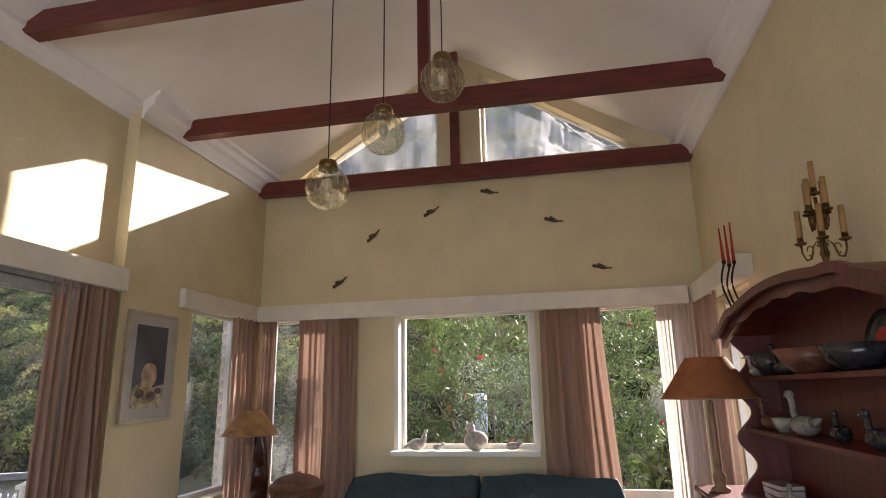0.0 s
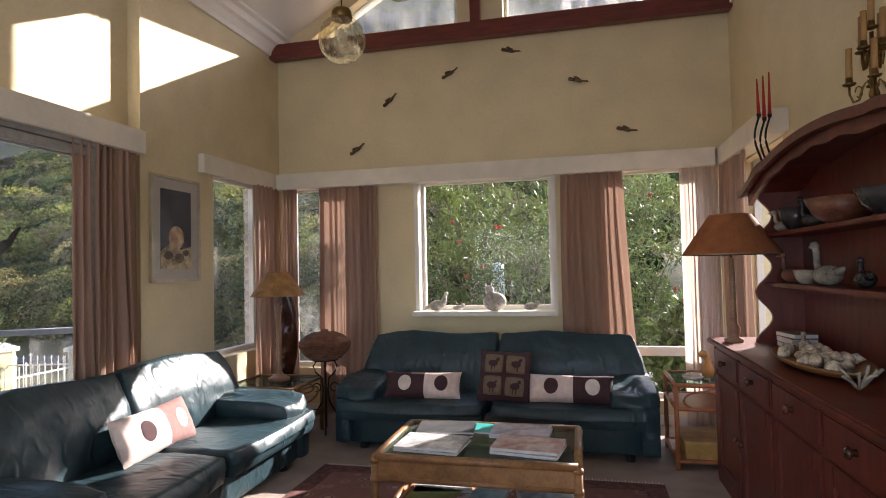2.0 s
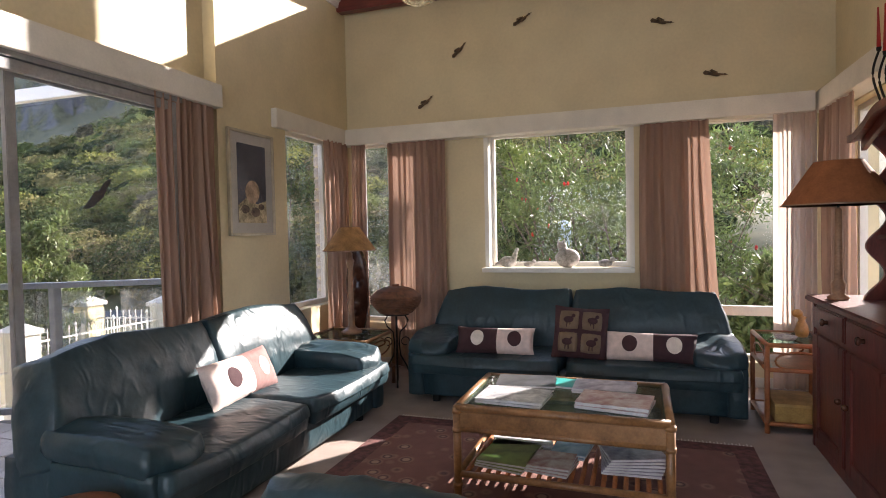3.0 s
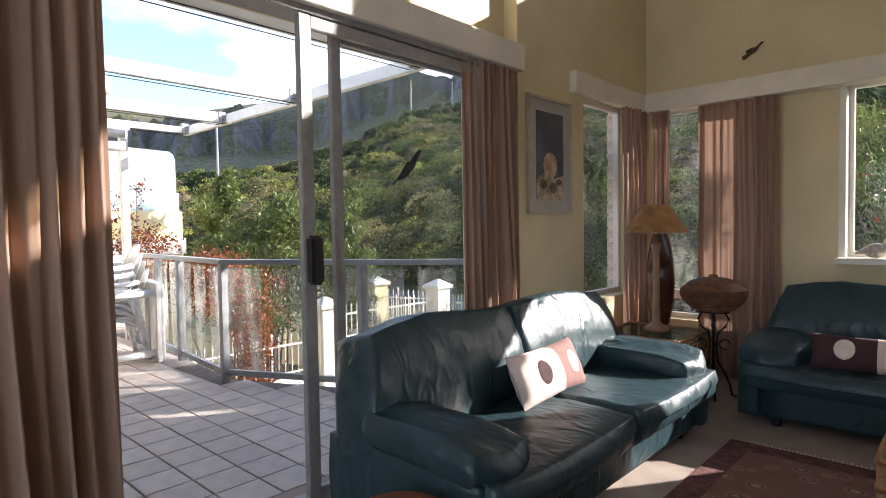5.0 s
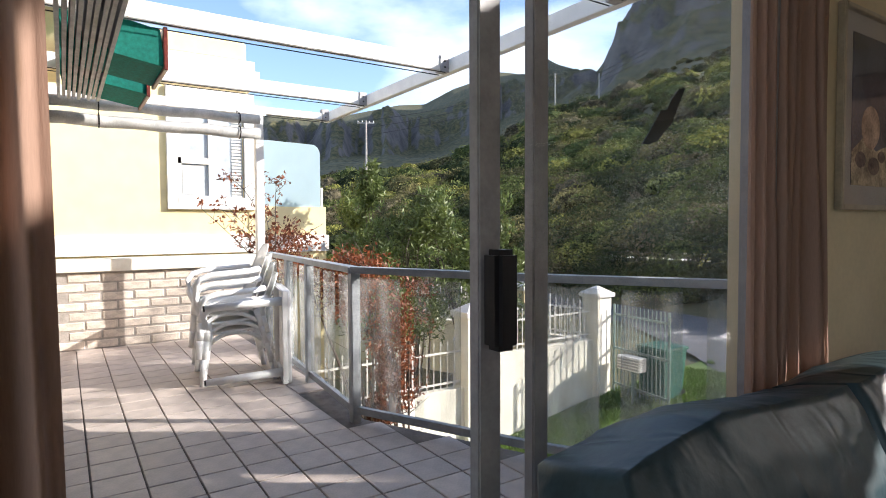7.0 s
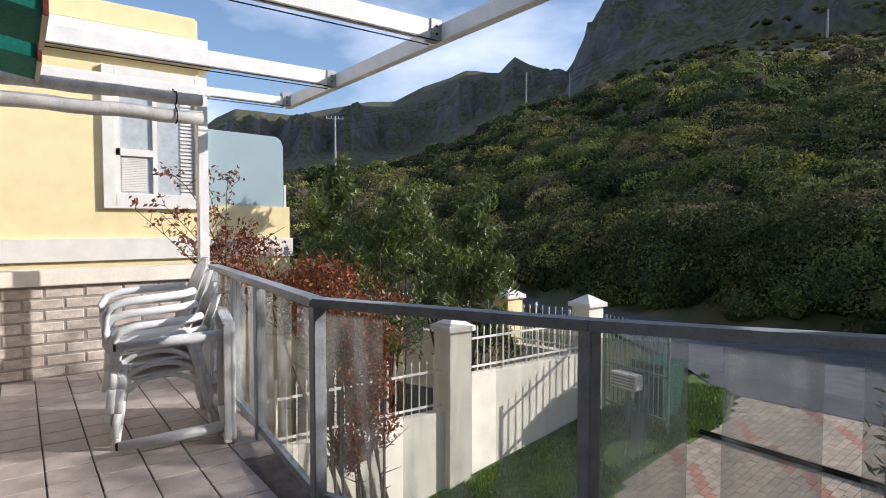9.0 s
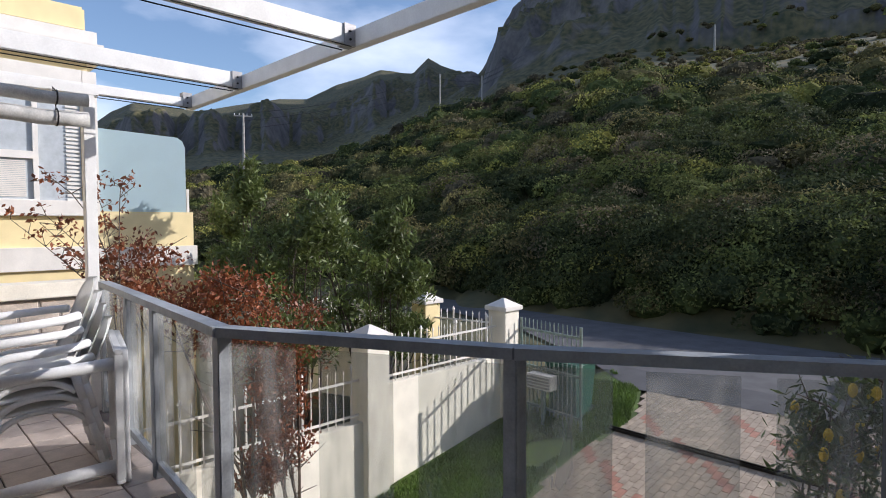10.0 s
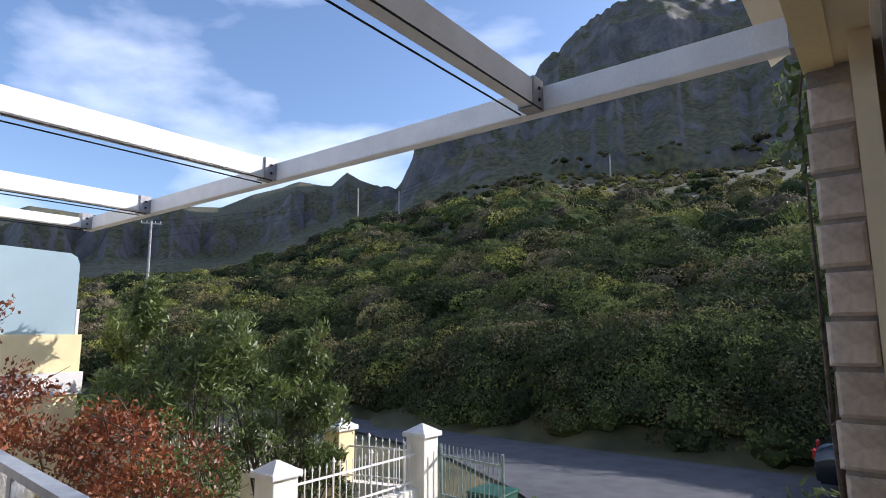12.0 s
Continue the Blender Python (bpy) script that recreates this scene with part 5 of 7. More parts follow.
# pergola
perg = thing("pergola", "white painted timber pergola over the deck", "pergola")
bm = B(); box(bm, -8.75, 3.72, 2.525, XO + 0.01, 3.79, 2.635, 0.004); part("front_beam", bm, M_BEAMWHITE, perg)
for x in (-4.22, -6.03, -7.58, -8.62):
    bm = B(); box(bm, x - 0.03, 0.86, 2.53, x + 0.03, 3.72, 2.65 if x > -8 else 2.61, 0.004); part("joist", bm, M_BEAMWHITE, perg)
    for s in (-0.05, 0.05):
        bm = B(); rod(bm, (x + s, 0.9, 2.515), (x + s, 3.68, 2.515), 0.004, seg=6); part("guide_wire", bm, M_IRON, perg)
    bm = B(); box(bm, x - 0.04, 3.64, 2.522, x + 0.04, 3.722, 2.655); part("bracket", bm, M_ALU, perg, "galvanised joist bracket")
    for s in (-0.042, 0.042):
        for z in (2.56, 2.61):
            bm = B(); rod(bm, (x + s * 0.96, 3.68, z), (x + s * 1.1, 3.68, z), 0.008, seg=8); part("bolt", bm, M_IRON, perg)
bm = B(); box(bm, -3.28, 3.712, 2.515, XO - 0.02, 3.798, 2.66); part("bracket", bm, M_ALU, perg, "galvanised wall bracket")
bm = B(); box(bm, -8.09, 2.69, -0.012, -8.01, 2.77, 2.40, 0.004); part("post", bm, M_BEAMWHITE, perg)
bm = B(); box(bm, -8.09, 0.86, 2.40, -8.01, 2.80, 2.47, 0.004); part("side_beam", bm, M_BEAMWHITE, perg)
# rolled blinds hanging at the end of the deck
M_ROLL = mat("grey_blind_sheet", (0.50, 0.49, 0.46), 0.6, scale=9, var=0.15, bump=0.3)
for z, r in ((2.33, 0.045), (2.19, 0.055)):
    th = thing("rolled_blind", "grey plastic blind rolled up under the pergola", "blind", group="rolled blinds")
    bm = B(); tube(bm, [(-7.9 + 0.01 * math.sin(k), 0.9 + k * 0.15, z + 0.006 * math.sin(k * 1.7)) for k in range(13)], r, 14); part("roll", bm, M_ROLL, th, smooth=True)
    for y in (1.3, 2.5):
        bm = B(); tube(bm, [(-7.9 + (r + 0.006) * math.cos(q), y, z + (r + 0.006) * math.sin(q)) for q in [j * 0.63 for j in range(11)]], 0.006, 6); rod(bm, (-7.9, y, z + r), (-8.0, y, 2.42), 0.004, seg=6); part("strap", bm, M_IRON, th)
# folded louvre awning and green shade cloth along the house wing
M_GREEN = mat("green_shade_cloth", (0.01, 0.26, 0.20), 0.7, scale=40, var=0.15, bump=0.2, fine=300, trans=0.55)
th = thing("folded_awning", "grey folded slatted awning with green shade cloth", "awning")
for k in range(9):
    bm = B(); box(bm, -7.6, 1.0 + k * 0.034, 2.30 + 0.015 * (k % 2), -5.0, 1.022 + k * 0.034, 2.46 - 0.004 * k); part("slat", bm, M_ROLL, th)
for x in (-6.35, -7.25):
    bm = B(); prism(bm, [(1.0, 2.60), (1.56, 2.50), (1.58, 2.27), (1.05, 2.36)], x - 0.30, x + 0.30, "x"); part("cloth_fold", bm, M_GREEN, th)
    bm = B(); box(bm, x - 0.32, 1.575, 2.25, x + 0.32, 1.60, 2.52, 0.004); part("edge_bar", bm, M_BEAM, th)
# house wing along the deck
bm = B()
wall_y(bm, 0.66, 0.86, -8.9, XO, -3.2, 2.75, [(-6.9, -4.0, 0.0, 2.1)])
setting("wing_wall", bm, M_MORTAR, "brick clad wall of the house wing", "wall")
window("window_8", "y", -6.9, -4.0, 0.03, 2.1, 0.72, mull=(-5.45,), mat_f=M_ALU)
bm = B(); box(bm, -8.9, YS - 0.2, -2.2, -8.7, 0.66, 2.75); box(bm, -8.9, YS - 0.4, -2.2, XO, YS - 0.2, 2.75)
setting("wing_back", bm, M_CREAMWALL, "plain rendered back of the house wing", "wall")
bm = B(); box(bm, -9.2, YS - 0.6, 2.75, XO - 0.24, 1.02, 2.83)
setting("wing_roof", bm, M_YELLOW, "flat roof edge of the house wing", "roof")
bm = B(); box(bm, -8.7, YS - 0.2, -0.1, XO, 0.66, 0.0)
setting("wing_floor", bm, M_CARPET, "dim carpet inside the wing", "floor")
# yellow soffit and fascia over the outer wall
bm = B(); box(bm, XO - 0.24, 0.2, 2.70, XO - 0.02, 3.50, 2.74); setting("soffit", bm, M_YELLOW, "yellow painted soffit board", "soffit")

# end parapet
bm = B(); box(bm, -9.10, 0.86, -3.2, -8.915, 3.0, 0.80); setting("parapet", bm, M_MORTAR, "pale brick parapet at the end of the deck", "wall")
bm = B(); box(bm, -9.14, 0.86, 0.80, -8.86, 3.02, 0.93, 0.006); setting("coping", bm, M_CREAMWALL, "cream rendered coping on the parapet", "coping")


# ---- white plastic chairs, folded table ----
def plastic_chair():
    th = thing("plastic_chair", "white moulded plastic garden chair in a stack", "chair", group="stacked garden chairs")
    bm = B(); pillow(bm, (0.46, 0.46, 0.028), Matrix.Translation((0, -0.01, 0.415)) @ pose(0, 0, 0, 4), 0.3, 8); part("seat", bm, M_PLASTIC, th, smooth=True)
    bm = B()
    rows = []
    for j in range(15):
        v = j / 14
        w = 0.215 - 0.035 * v - 0.11 * max(0, (v - 0.72) / 0.28) ** 2.4
        rows.append([bm.verts.new((w * (i / 5 - 1), 0.205 + 0.17 * v - 0.055 * (i / 5 - 1) ** 2 * (1 - 0.4 * v), 0.42 + 0.44 * v)) for i in range(11)])
    for r, s in zip(rows, rows[1:]):
        for i in range(10):
            bm.faces.new((r[i], r[i + 1], s[i + 1], s[i]))
    bmesh.ops.solidify(bm, geom=bm.faces[:], thickness=0.014)
    part("backrest", bm, M_PLASTIC, th, smooth=True)
    for s in (-1, 1):
        for y0, y1 in ((-0.215, -0.275), (0.20, 0.29)):
            bm = B()
            for k in range(3):
                f0, f1 = k / 3, (k + 1) / 3
                r0, r1 = 0.034 - 0.012 * f0 ** 0.7, 0.034 - 0.012 * f1 ** 0.7
                rod(bm, (s * (0.225 + 0.05 * f0), y0 + (y1 - y0) * f0, 0.42 * (1 - f0)), (s * (0.225 + 0.05 * f1), y0 + (y1 - y0) * f1, 0.42 * (1 - f1)), r0, r1, 8)
            part("leg", bm, M_PLASTIC, th, smooth=True)
        bm = B(); tube(bm, [(s * 0.222, -0.21 + 0.40 * k / 12, 0.40 - 0.075 * (abs(k / 6 - 1)) ** 2.5) for k in range(13)], 0.017, 8); part("side_skirt", bm, M_PLASTIC, th, smooth=True)
        bm = B(); tube(bm, [(s * 0.235, -0.225, 0.38), (s * 0.262, -0.262, 0.48), (s * 0.278, -0.262, 0.58), (s * 0.283, -0.225, 0.63), (s * 0.285, -0.14, 0.65), (s * 0.280, 0.02, 0.655), (s * 0.255, 0.16, 0.66), (s * 0.19, 0.235, 0.665)], 0.024, 10); part("armrest", bm, M_PLASTIC, th, smooth=True)
    bm = B(); tube(bm, [(-0.225 + 0.45 * k / 12, -0.222, 0.40 - 0.06 * (abs(k / 6 - 1)) ** 2.5) for k in range(13)], 0.017, 8); part("front_skirt", bm, M_PLASTIC, th, smooth=True)
    return th


base = plastic_chair()
CH = pose(-7.00, 2.20, -0.002, 0, 0, -6)
for i in range(3):
    copy_thing(base, CH @ pose(0.004 * (-1) ** i, -0.012 * (i + 1), 0.078 * (i + 1), 0.8 * (i + 1), 0, 2.0 * (-1) ** i))
base.matrix_basis = CH
th = thing("tipped_table", "white plastic table tipped on its edge against the rail", "table", (-6.80, 2.57, 0.0), -12)
bm = B(); pillow(bm, (0.74, 0.03, 0.74), Matrix.Translation((0, 0.0, 0.375)), 0.06, 8); part("tabletop", bm, M_PLASTIC, th, smooth=True)
for q in ((-0.37, 0.005, 0.37, 0.03), (-0.37, 0.72, 0.37, 0.745), (-0.37, 0.03, -0.345, 0.72), (0.345, 0.03, 0.37, 0.72)):
    bm = B(); box(bm, q[0], -0.055, q[1], q[2], -0.012, q[3], 0.006); part("rim", bm, M_PLASTIC, th)
for x, z in ((0.29, 0.09), (0.29, 0.66)):
    bm = B(); rod(bm, (x, -0.012, z), (x + 0.03, -0.62, z - 0.03), 0.036, 0.027, 14); part("leg", bm, M_PLASTIC, th, smooth=True)
    bm = B(); rod(bm, (x + 0.03, -0.62, z - 0.03), (x + 0.031, -0.634, z - 0.031), 0.024, 0.022, 14); part("foot_cap", bm, M_BLACK, th)

# ---- neighbouring house ----
NX = -12.3
house = thing("house", "yellow rendered neighbouring house with white trim", "house")
bm = B(); box(bm, NX - 6, -6.0, -3.2, NX, 3.74, 3.70); part("wall", bm, M_YELLOW, house)
bm = B(); box(bm, NX - 6, -6.0, 0.82, NX + 0.05, 3.76, 1.13); part("plinth_band", bm, M_WHITE, house)
bm = B(); box(bm, NX - 6.1, -6.1, 3.70, NX + 0.16, 3.92, 3.92); box(bm, NX - 6.1, -6.1, 3.92, NX + 0.08, 3.86, 4.10); part("cornice", bm, M_WHITE, house)
bm = B(); box(bm, NX - 6, -6.0, 4.10, NX, 3.74, 4.44, 0.03); part("parapet", bm, M_YELLOW, house)
wd = new("window"); wd.parent = house
for nm, q in (("frame", (2.44, 1.55, 2.60, 3.55)), ("frame", (3.66, 1.55, 3.84, 3.55)), ("sill", (2.60, 1.55, 3.66, 1.76)), ("head", (2.60, 3.26, 3.66, 3.55))):
    bm = B(); box(bm, NX - 0.02, q[0], q[1], NX + 0.07, q[2], q[3], 0.006); part(nm, bm, M_WHITE, wd)
bm = B(); box(bm, NX + 0.004, 2.60, 1.72, NX + 0.010, 3.64, 3.22); part("pane", bm, mat("pale_pane", (0.44, 0.47, 0.49), 0.15, var=0.08, bump=0), wd)
for q in ((3.08, 1.72, 3.14, 3.22), (2.60, 2.30, 3.08, 2.40), (2.60, 1.72, 2.66, 3.22), (2.66, 1.72, 3.08, 1.77)):
    bm = B(); box(bm, NX + 0.010, q[0], q[1], NX + 0.05, q[2], q[3]); part("glazing_bar", bm, M_WHITE, wd)
for k in range(26):
    bm = B(); box(bm, NX + 0.012, 3.46, 1.76 + k * 0.055, NX + 0.030, 3.62, 1.790 + k * 0.055); part("blind_slat", bm, M_WHITE, wd)
for k in range(20):
    z = 1.80 + k * 0.024
    bm = B(); box(bm, NX + 0.012, 2.68, z, NX + 0.018, 3.00, z + 0.019); part("blind_slat", bm, M_WHITE, wd)
bm = B(); box(bm, NX - 5, 3.74, -3.2, NX + 0.02, 5.15, 1.62); part("side_wall", bm, M_YELLOW, house)
bm = B(); box(bm, NX - 5, 3.76, 0.80, NX + 0.06, 5.19, 1.10); part("plinth_band", bm, M_WHITE, house)
bm = B()
o = [(3.80, 1.62), (5.06, 1.62), (5.06, 2.62), (5.02, 2.72), (4.94, 2.77), (3.80, 2.80)]
prism(bm, o, NX - 0.03, NX - 0.015, "x"); part("frosted_screen", bm, M_FROST, house)
bm = B(); box(bm, NX - 0.03, 5.065, 1.62, NX - 0.01, 5.105, 1.98); part("screen_clamp", bm, M_WHITE, house)

# ---- boundary wall with pillars and spiked fence ----
bwall = thing("boundary_wall", "white rendered boundary wall with pillars", "wall")
bm = B(); box(bm, -9.55, 6.6, -3.0, -9.38, 9.2, -0.86, 0.008); part("upper_wall", bm, M_CREAMWALL, bwall)
bm = B(); box(bm, -9.55, 3.0, -3.2, -9.38, 6.3, -1.30, 0.008); part("lower_wall", bm, M_CREAMWALL, bwall)


def pillar(x, y, top, m):
    th = thing("pillar", "rendered gate pillar with a pyramid cap", "pillar", (x, y, 0), group="boundary pillars")
    bm = B(); box(bm, -0.19, -0.19, -3.0, 0.19, 0.19, top - 0.20, 0.008); part("shaft", bm, m, th)
    bm = B(); box(bm, -0.24, -0.24, top - 0.20, 0.24, 0.24, top - 0.12, 0.01); part("cap_slab", bm, M_WHITE, th)
    bm = B(); bmesh.ops.create_cone(bm, cap_ends=True, segments=4, radius1=0.30, radius2=0.03, depth=0.12, matrix=Matrix.Translation((0, 0, top - 0.06)) @ pose(0, 0, 0, 0, 0, 45)); part("cap_point", bm, M_WHITE, th)


pillar(-9.46, 9.38, 0.12, M_CREAMWALL)
pillar(-9.46, 6.45, 0.02, M_CREAMWALL)
pillar(-11.0, 8.95, 0.14, M_YELLOW)


def fence(a, b, z0, z1, label):
    th = thing("fence", label, "fence", group="spiked fences")
    a, b = Vector((*a, 0)), Vector((*b, 0))
    d = b - a
    for z in (z0 + 0.08, z1 - 0.14):
        bm = B(); bar(bm, a.xy, b.xy, 0.02, 0.03, z); part("rail", bm, M_WHITE, th)
    k = int(d.length / 0.125)
    for i in range(1, k):
        p = a + d * i / k
        big = i % 6 == 0
        r = 0.016 if big else 0.009
        bm = B(); rod(bm, (p.x, p.y, z0), (p.x, p.y, z1 + (0.06 if big else 0)), r, seg=6)
        bmesh.ops.create_cone(bm, cap_ends=True, segments=6, radius1=r * 2.0, radius2=0.002, depth=0.06, matrix=Matrix.Translation((p.x, p.y, z1 + (0.09 if big else 0.03))))
        part("picket", bm, M_WHITE, th)


WF = "white painted spiked metal fence"
fence((-9.46, 6.66), (-9.46, 9.18), -0.86, -0.22, WF)
fence((-9.46, 3.1), (-9.46, 6.25), -1.30, -0.60, WF)
fence((-9.65, 9.30), (-10.8, 9.0), -0.9, -0.20, WF)
fence((-11.2, 8.9), (-15.5, 7.8), -0.9, -0.20, WF)
bm = B()
prism(bm, [(-9.65, 9.38), (-10.8, 9.08), (-10.8, 8.9), (-9.65, 9.2)], -2.6, -0.9, "z"); prism(bm, [(-11.2, 8.98), (-15.5, 7.88), (-15.5, 7.7), (-11.2, 8.8)], -2.6, -0.9, "z")
solid("road_wall", bm, M_CREAMWALL, "low white rendered wall along the road", "wall")

# open gate leaf, wheelie bin, letter box
th = thing("metal_gate", "open green metal gate with upright bars", "gate")
ga, gb = Vector((-9.25, 9.62, 0)), Vector((-7.95, 9.46, 0))
M_GATE = mat("green_gate_paint", (0.20, 0.25, 0.22), 0.5, var=0.2, bump=0.1)
for z in (-1.72, -1.05, -0.42):
    bm = B(); bar(bm, ga.xy, gb.xy, 0.03, 0.04, z); part("gate_rail", bm, M_GATE, th)
for i in range(15):
    p = ga + (gb - ga) * i / 14
    bm = B(); rod(bm, (p.x, p.y, -1.95 if i in (0, 14) else -1.80), (p.x, p.y, -0.22), 0.026 if i in (0, 14) else 0.010, seg=8); part("bar", bm, M_GATE, th)
th = thing("wheelie_bin", "dark green wheeled rubbish bin beside the gate", "bin", (-8.45, 9.95, -1.86))
M_BIN = mat("green_bin_plastic", (0.02, 0.09, 0.06), 0.45, var=0.15, bump=0.08)
bm = B(); bmesh.ops.create_cone(bm, cap_ends=True, segments=4, radius1=0.34, radius2=0.42, depth=0.85, matrix=Matrix.Translation((0, 0, 0.48)) @ pose(0, 0, 0, 0, 0, 45)); part("body", bm, M_BIN, th)
bm = B(); box(bm, -0.33, -0.33, 0.905, 0.33, 0.33, 0.96, 0.02); part("lid", bm, M_BIN, th)
for s in (-1, 1):
    bm = B(); rod(bm, (s * 0.22 - 0.03, 0.27, 0.09), (s * 0.22 + 0.03, 0.27, 0.09), 0.09, seg=16); part("wheel", bm, M_BLACK, th)
bm = B(); rod(bm, (-0.28, 0.37, 0.90), (0.28, 0.37, 0.90), 0.016); part("handle", bm, M_BIN, th)
th = thing("letter_box", "weathered white wooden letter box on the gate", "letter box", (-8.62, 9.36, -1.30))
bm = B(); box(bm, -0.24, -0.12, 0, 0.24, 0.08, 0.24, 0.008); part("body", bm, M_WHITE, th)
bm = B(); rod(bm, (0, 0.02, -0.66), (0, 0.02, 0), 0.03); part("stand", bm, M_GATE, th)
for k in range(4):
    bm = B(); box(bm, -0.22, -0.132, 0.03 + k * 0.05, 0.22, -0.12, 0.06 + k * 0.05); part("board", bm, M_CONCRETE, th)


# ---- parked car ----
th = thing("car", "dark grey hatchback parked at the roadside", "car", (-2.50, 15.9, -1.53), -88)
M_CARPAINT = mat("dark_car_paint", (0.025, 0.027, 0.032), 0.2, 0.4, var=0.08, bump=0, coat=0.6)
prof = [(-1.95, 0.30), (-2.0, 0.62), (-1.92, 0.92), (-1.55, 1.02), (-1.15, 1.42), (0.35, 1.48), (1.0, 1.02), (1.85, 0.86), (1.98, 0.55), (1.92, 0.28)]
bm = B(); prism(bm, prof[::-1], -0.83, 0.83, "x")
bmesh.ops.bevel(bm, geom=bm.edges[:], offset=0.05, segments=2, affect="EDGES")
part("body", bm, M_CARPAINT, th, smooth=True)
M_CARGLASS = mat("car_glass", (0.02, 0.025, 0.03), 0.05, var=0.05, bump=0)
bm = B(); prism(bm, [(-1.50, 1.06), (-1.16, 1.37), (0.32, 1.42), (0.86, 1.06)], -0.834, 0.834, "x"); part("side_windows", bm, M_CARGLASS, th)
for s in (-1, 1):
    for y in (-1.25, 1.25):
        wh = part("wheel", B(), M_BLACK, th)
        bm = B(); rod(bm, (s * 0.66, y, 0.31), (s * 0.85, y, 0.31), 0.31, seg=28); wh.data = mesh("wheel", bm, M_BLACK)
        bm = B(); rod(bm, (s * 0.845, y, 0.31), (s * 0.858, y, 0.31), 0.19, seg=20); part("rim", bm, M_ALU, wh)
    for y, m_, nm in ((-1.97, M_REDWAX, "tail_light"), (1.93, M_WHITE, "headlight")):
        bm = B(); box(bm, s * 0.58 - 0.14, y - 0.03, 0.70, s * 0.58 + 0.14, y + 0.03, 0.90, 0.02); part(nm, bm, m_, th)



# ---- ground, hillside and mountains ----
CX, CY, EYE_Z = -3.0, 1.6, 1.5


def table(pairs):
    xs, ys = [p[0] for p in pairs], [p[1] for p in pairs]
    return lambda a: float(np.interp(a, xs, ys))


# bearings in degrees right of +y, and the angle of sight of each crest
hill_el = table([(-110, 1.5), (-80, 3.0), (-68, 4.4), (-57, 5.4), (-47, 9.6), (-41, 11.6), (-33, 14.6), (-27, 15.2), (-10, 14.6), (5, 14), (20, 10), (40, 4), (70, 0.0)])
peak_el = table([(-110, 2), (-90, 4), (-78, 7.0), (-75, 9.6), (-73.3, 10.5), (-69.8, 10.3), (-68, 10.2), (-65, 10.9), (-61, 11.7), (-58.5, 11.8), (-55.7, 13.2), (-51.5, 14.5), (-48.3, 14.4), (-47.6, 15.1), (-46.8, 15.8), (-45.5, 15.1), (-43, 14.3), (-41.5, 13.4), (-40.7, 14.0), (-39.5, 17.0), (-37.5, 19.6), (-33.8, 20.5), (-30.5, 20.9), (-26.6, 24.4), (-22.9, 26.7), (-20, 28.5), (-14, 29), (-8.8, 26.5), (-4, 27.4), (0, 27.2), (3, 24.4), (6.3, 22.2), (12, 17), (22, 10), (40, 4), (70, 0)])


def foot(a):
    return min(16.4 / max(0.35, math.cos(radians(a))), 40.0)


near_tab = table([(-60, -4.0), (0, -2.8), (5, -2.65), (9.5, -1.93), (12.5, -1.58), (60, -1.5)])


def near_z(x, y):
    return near_tab(y)


R_HILL, R_PEAK = 125.0, 420.0


bush_el = table([(-110, 1.0), (-80, 2.6), (-68, 4.4), (-57, 8.0), (-50, 9.9), (-41, 11.9), (-34, 12.8), (-20, 12.6), (-12, 11.6), (0, 11.0), (14, 9.0)])


def ridge(x, y, z):
    return 1 - 2 * abs(noise.noise(Vector((x, y, z))))


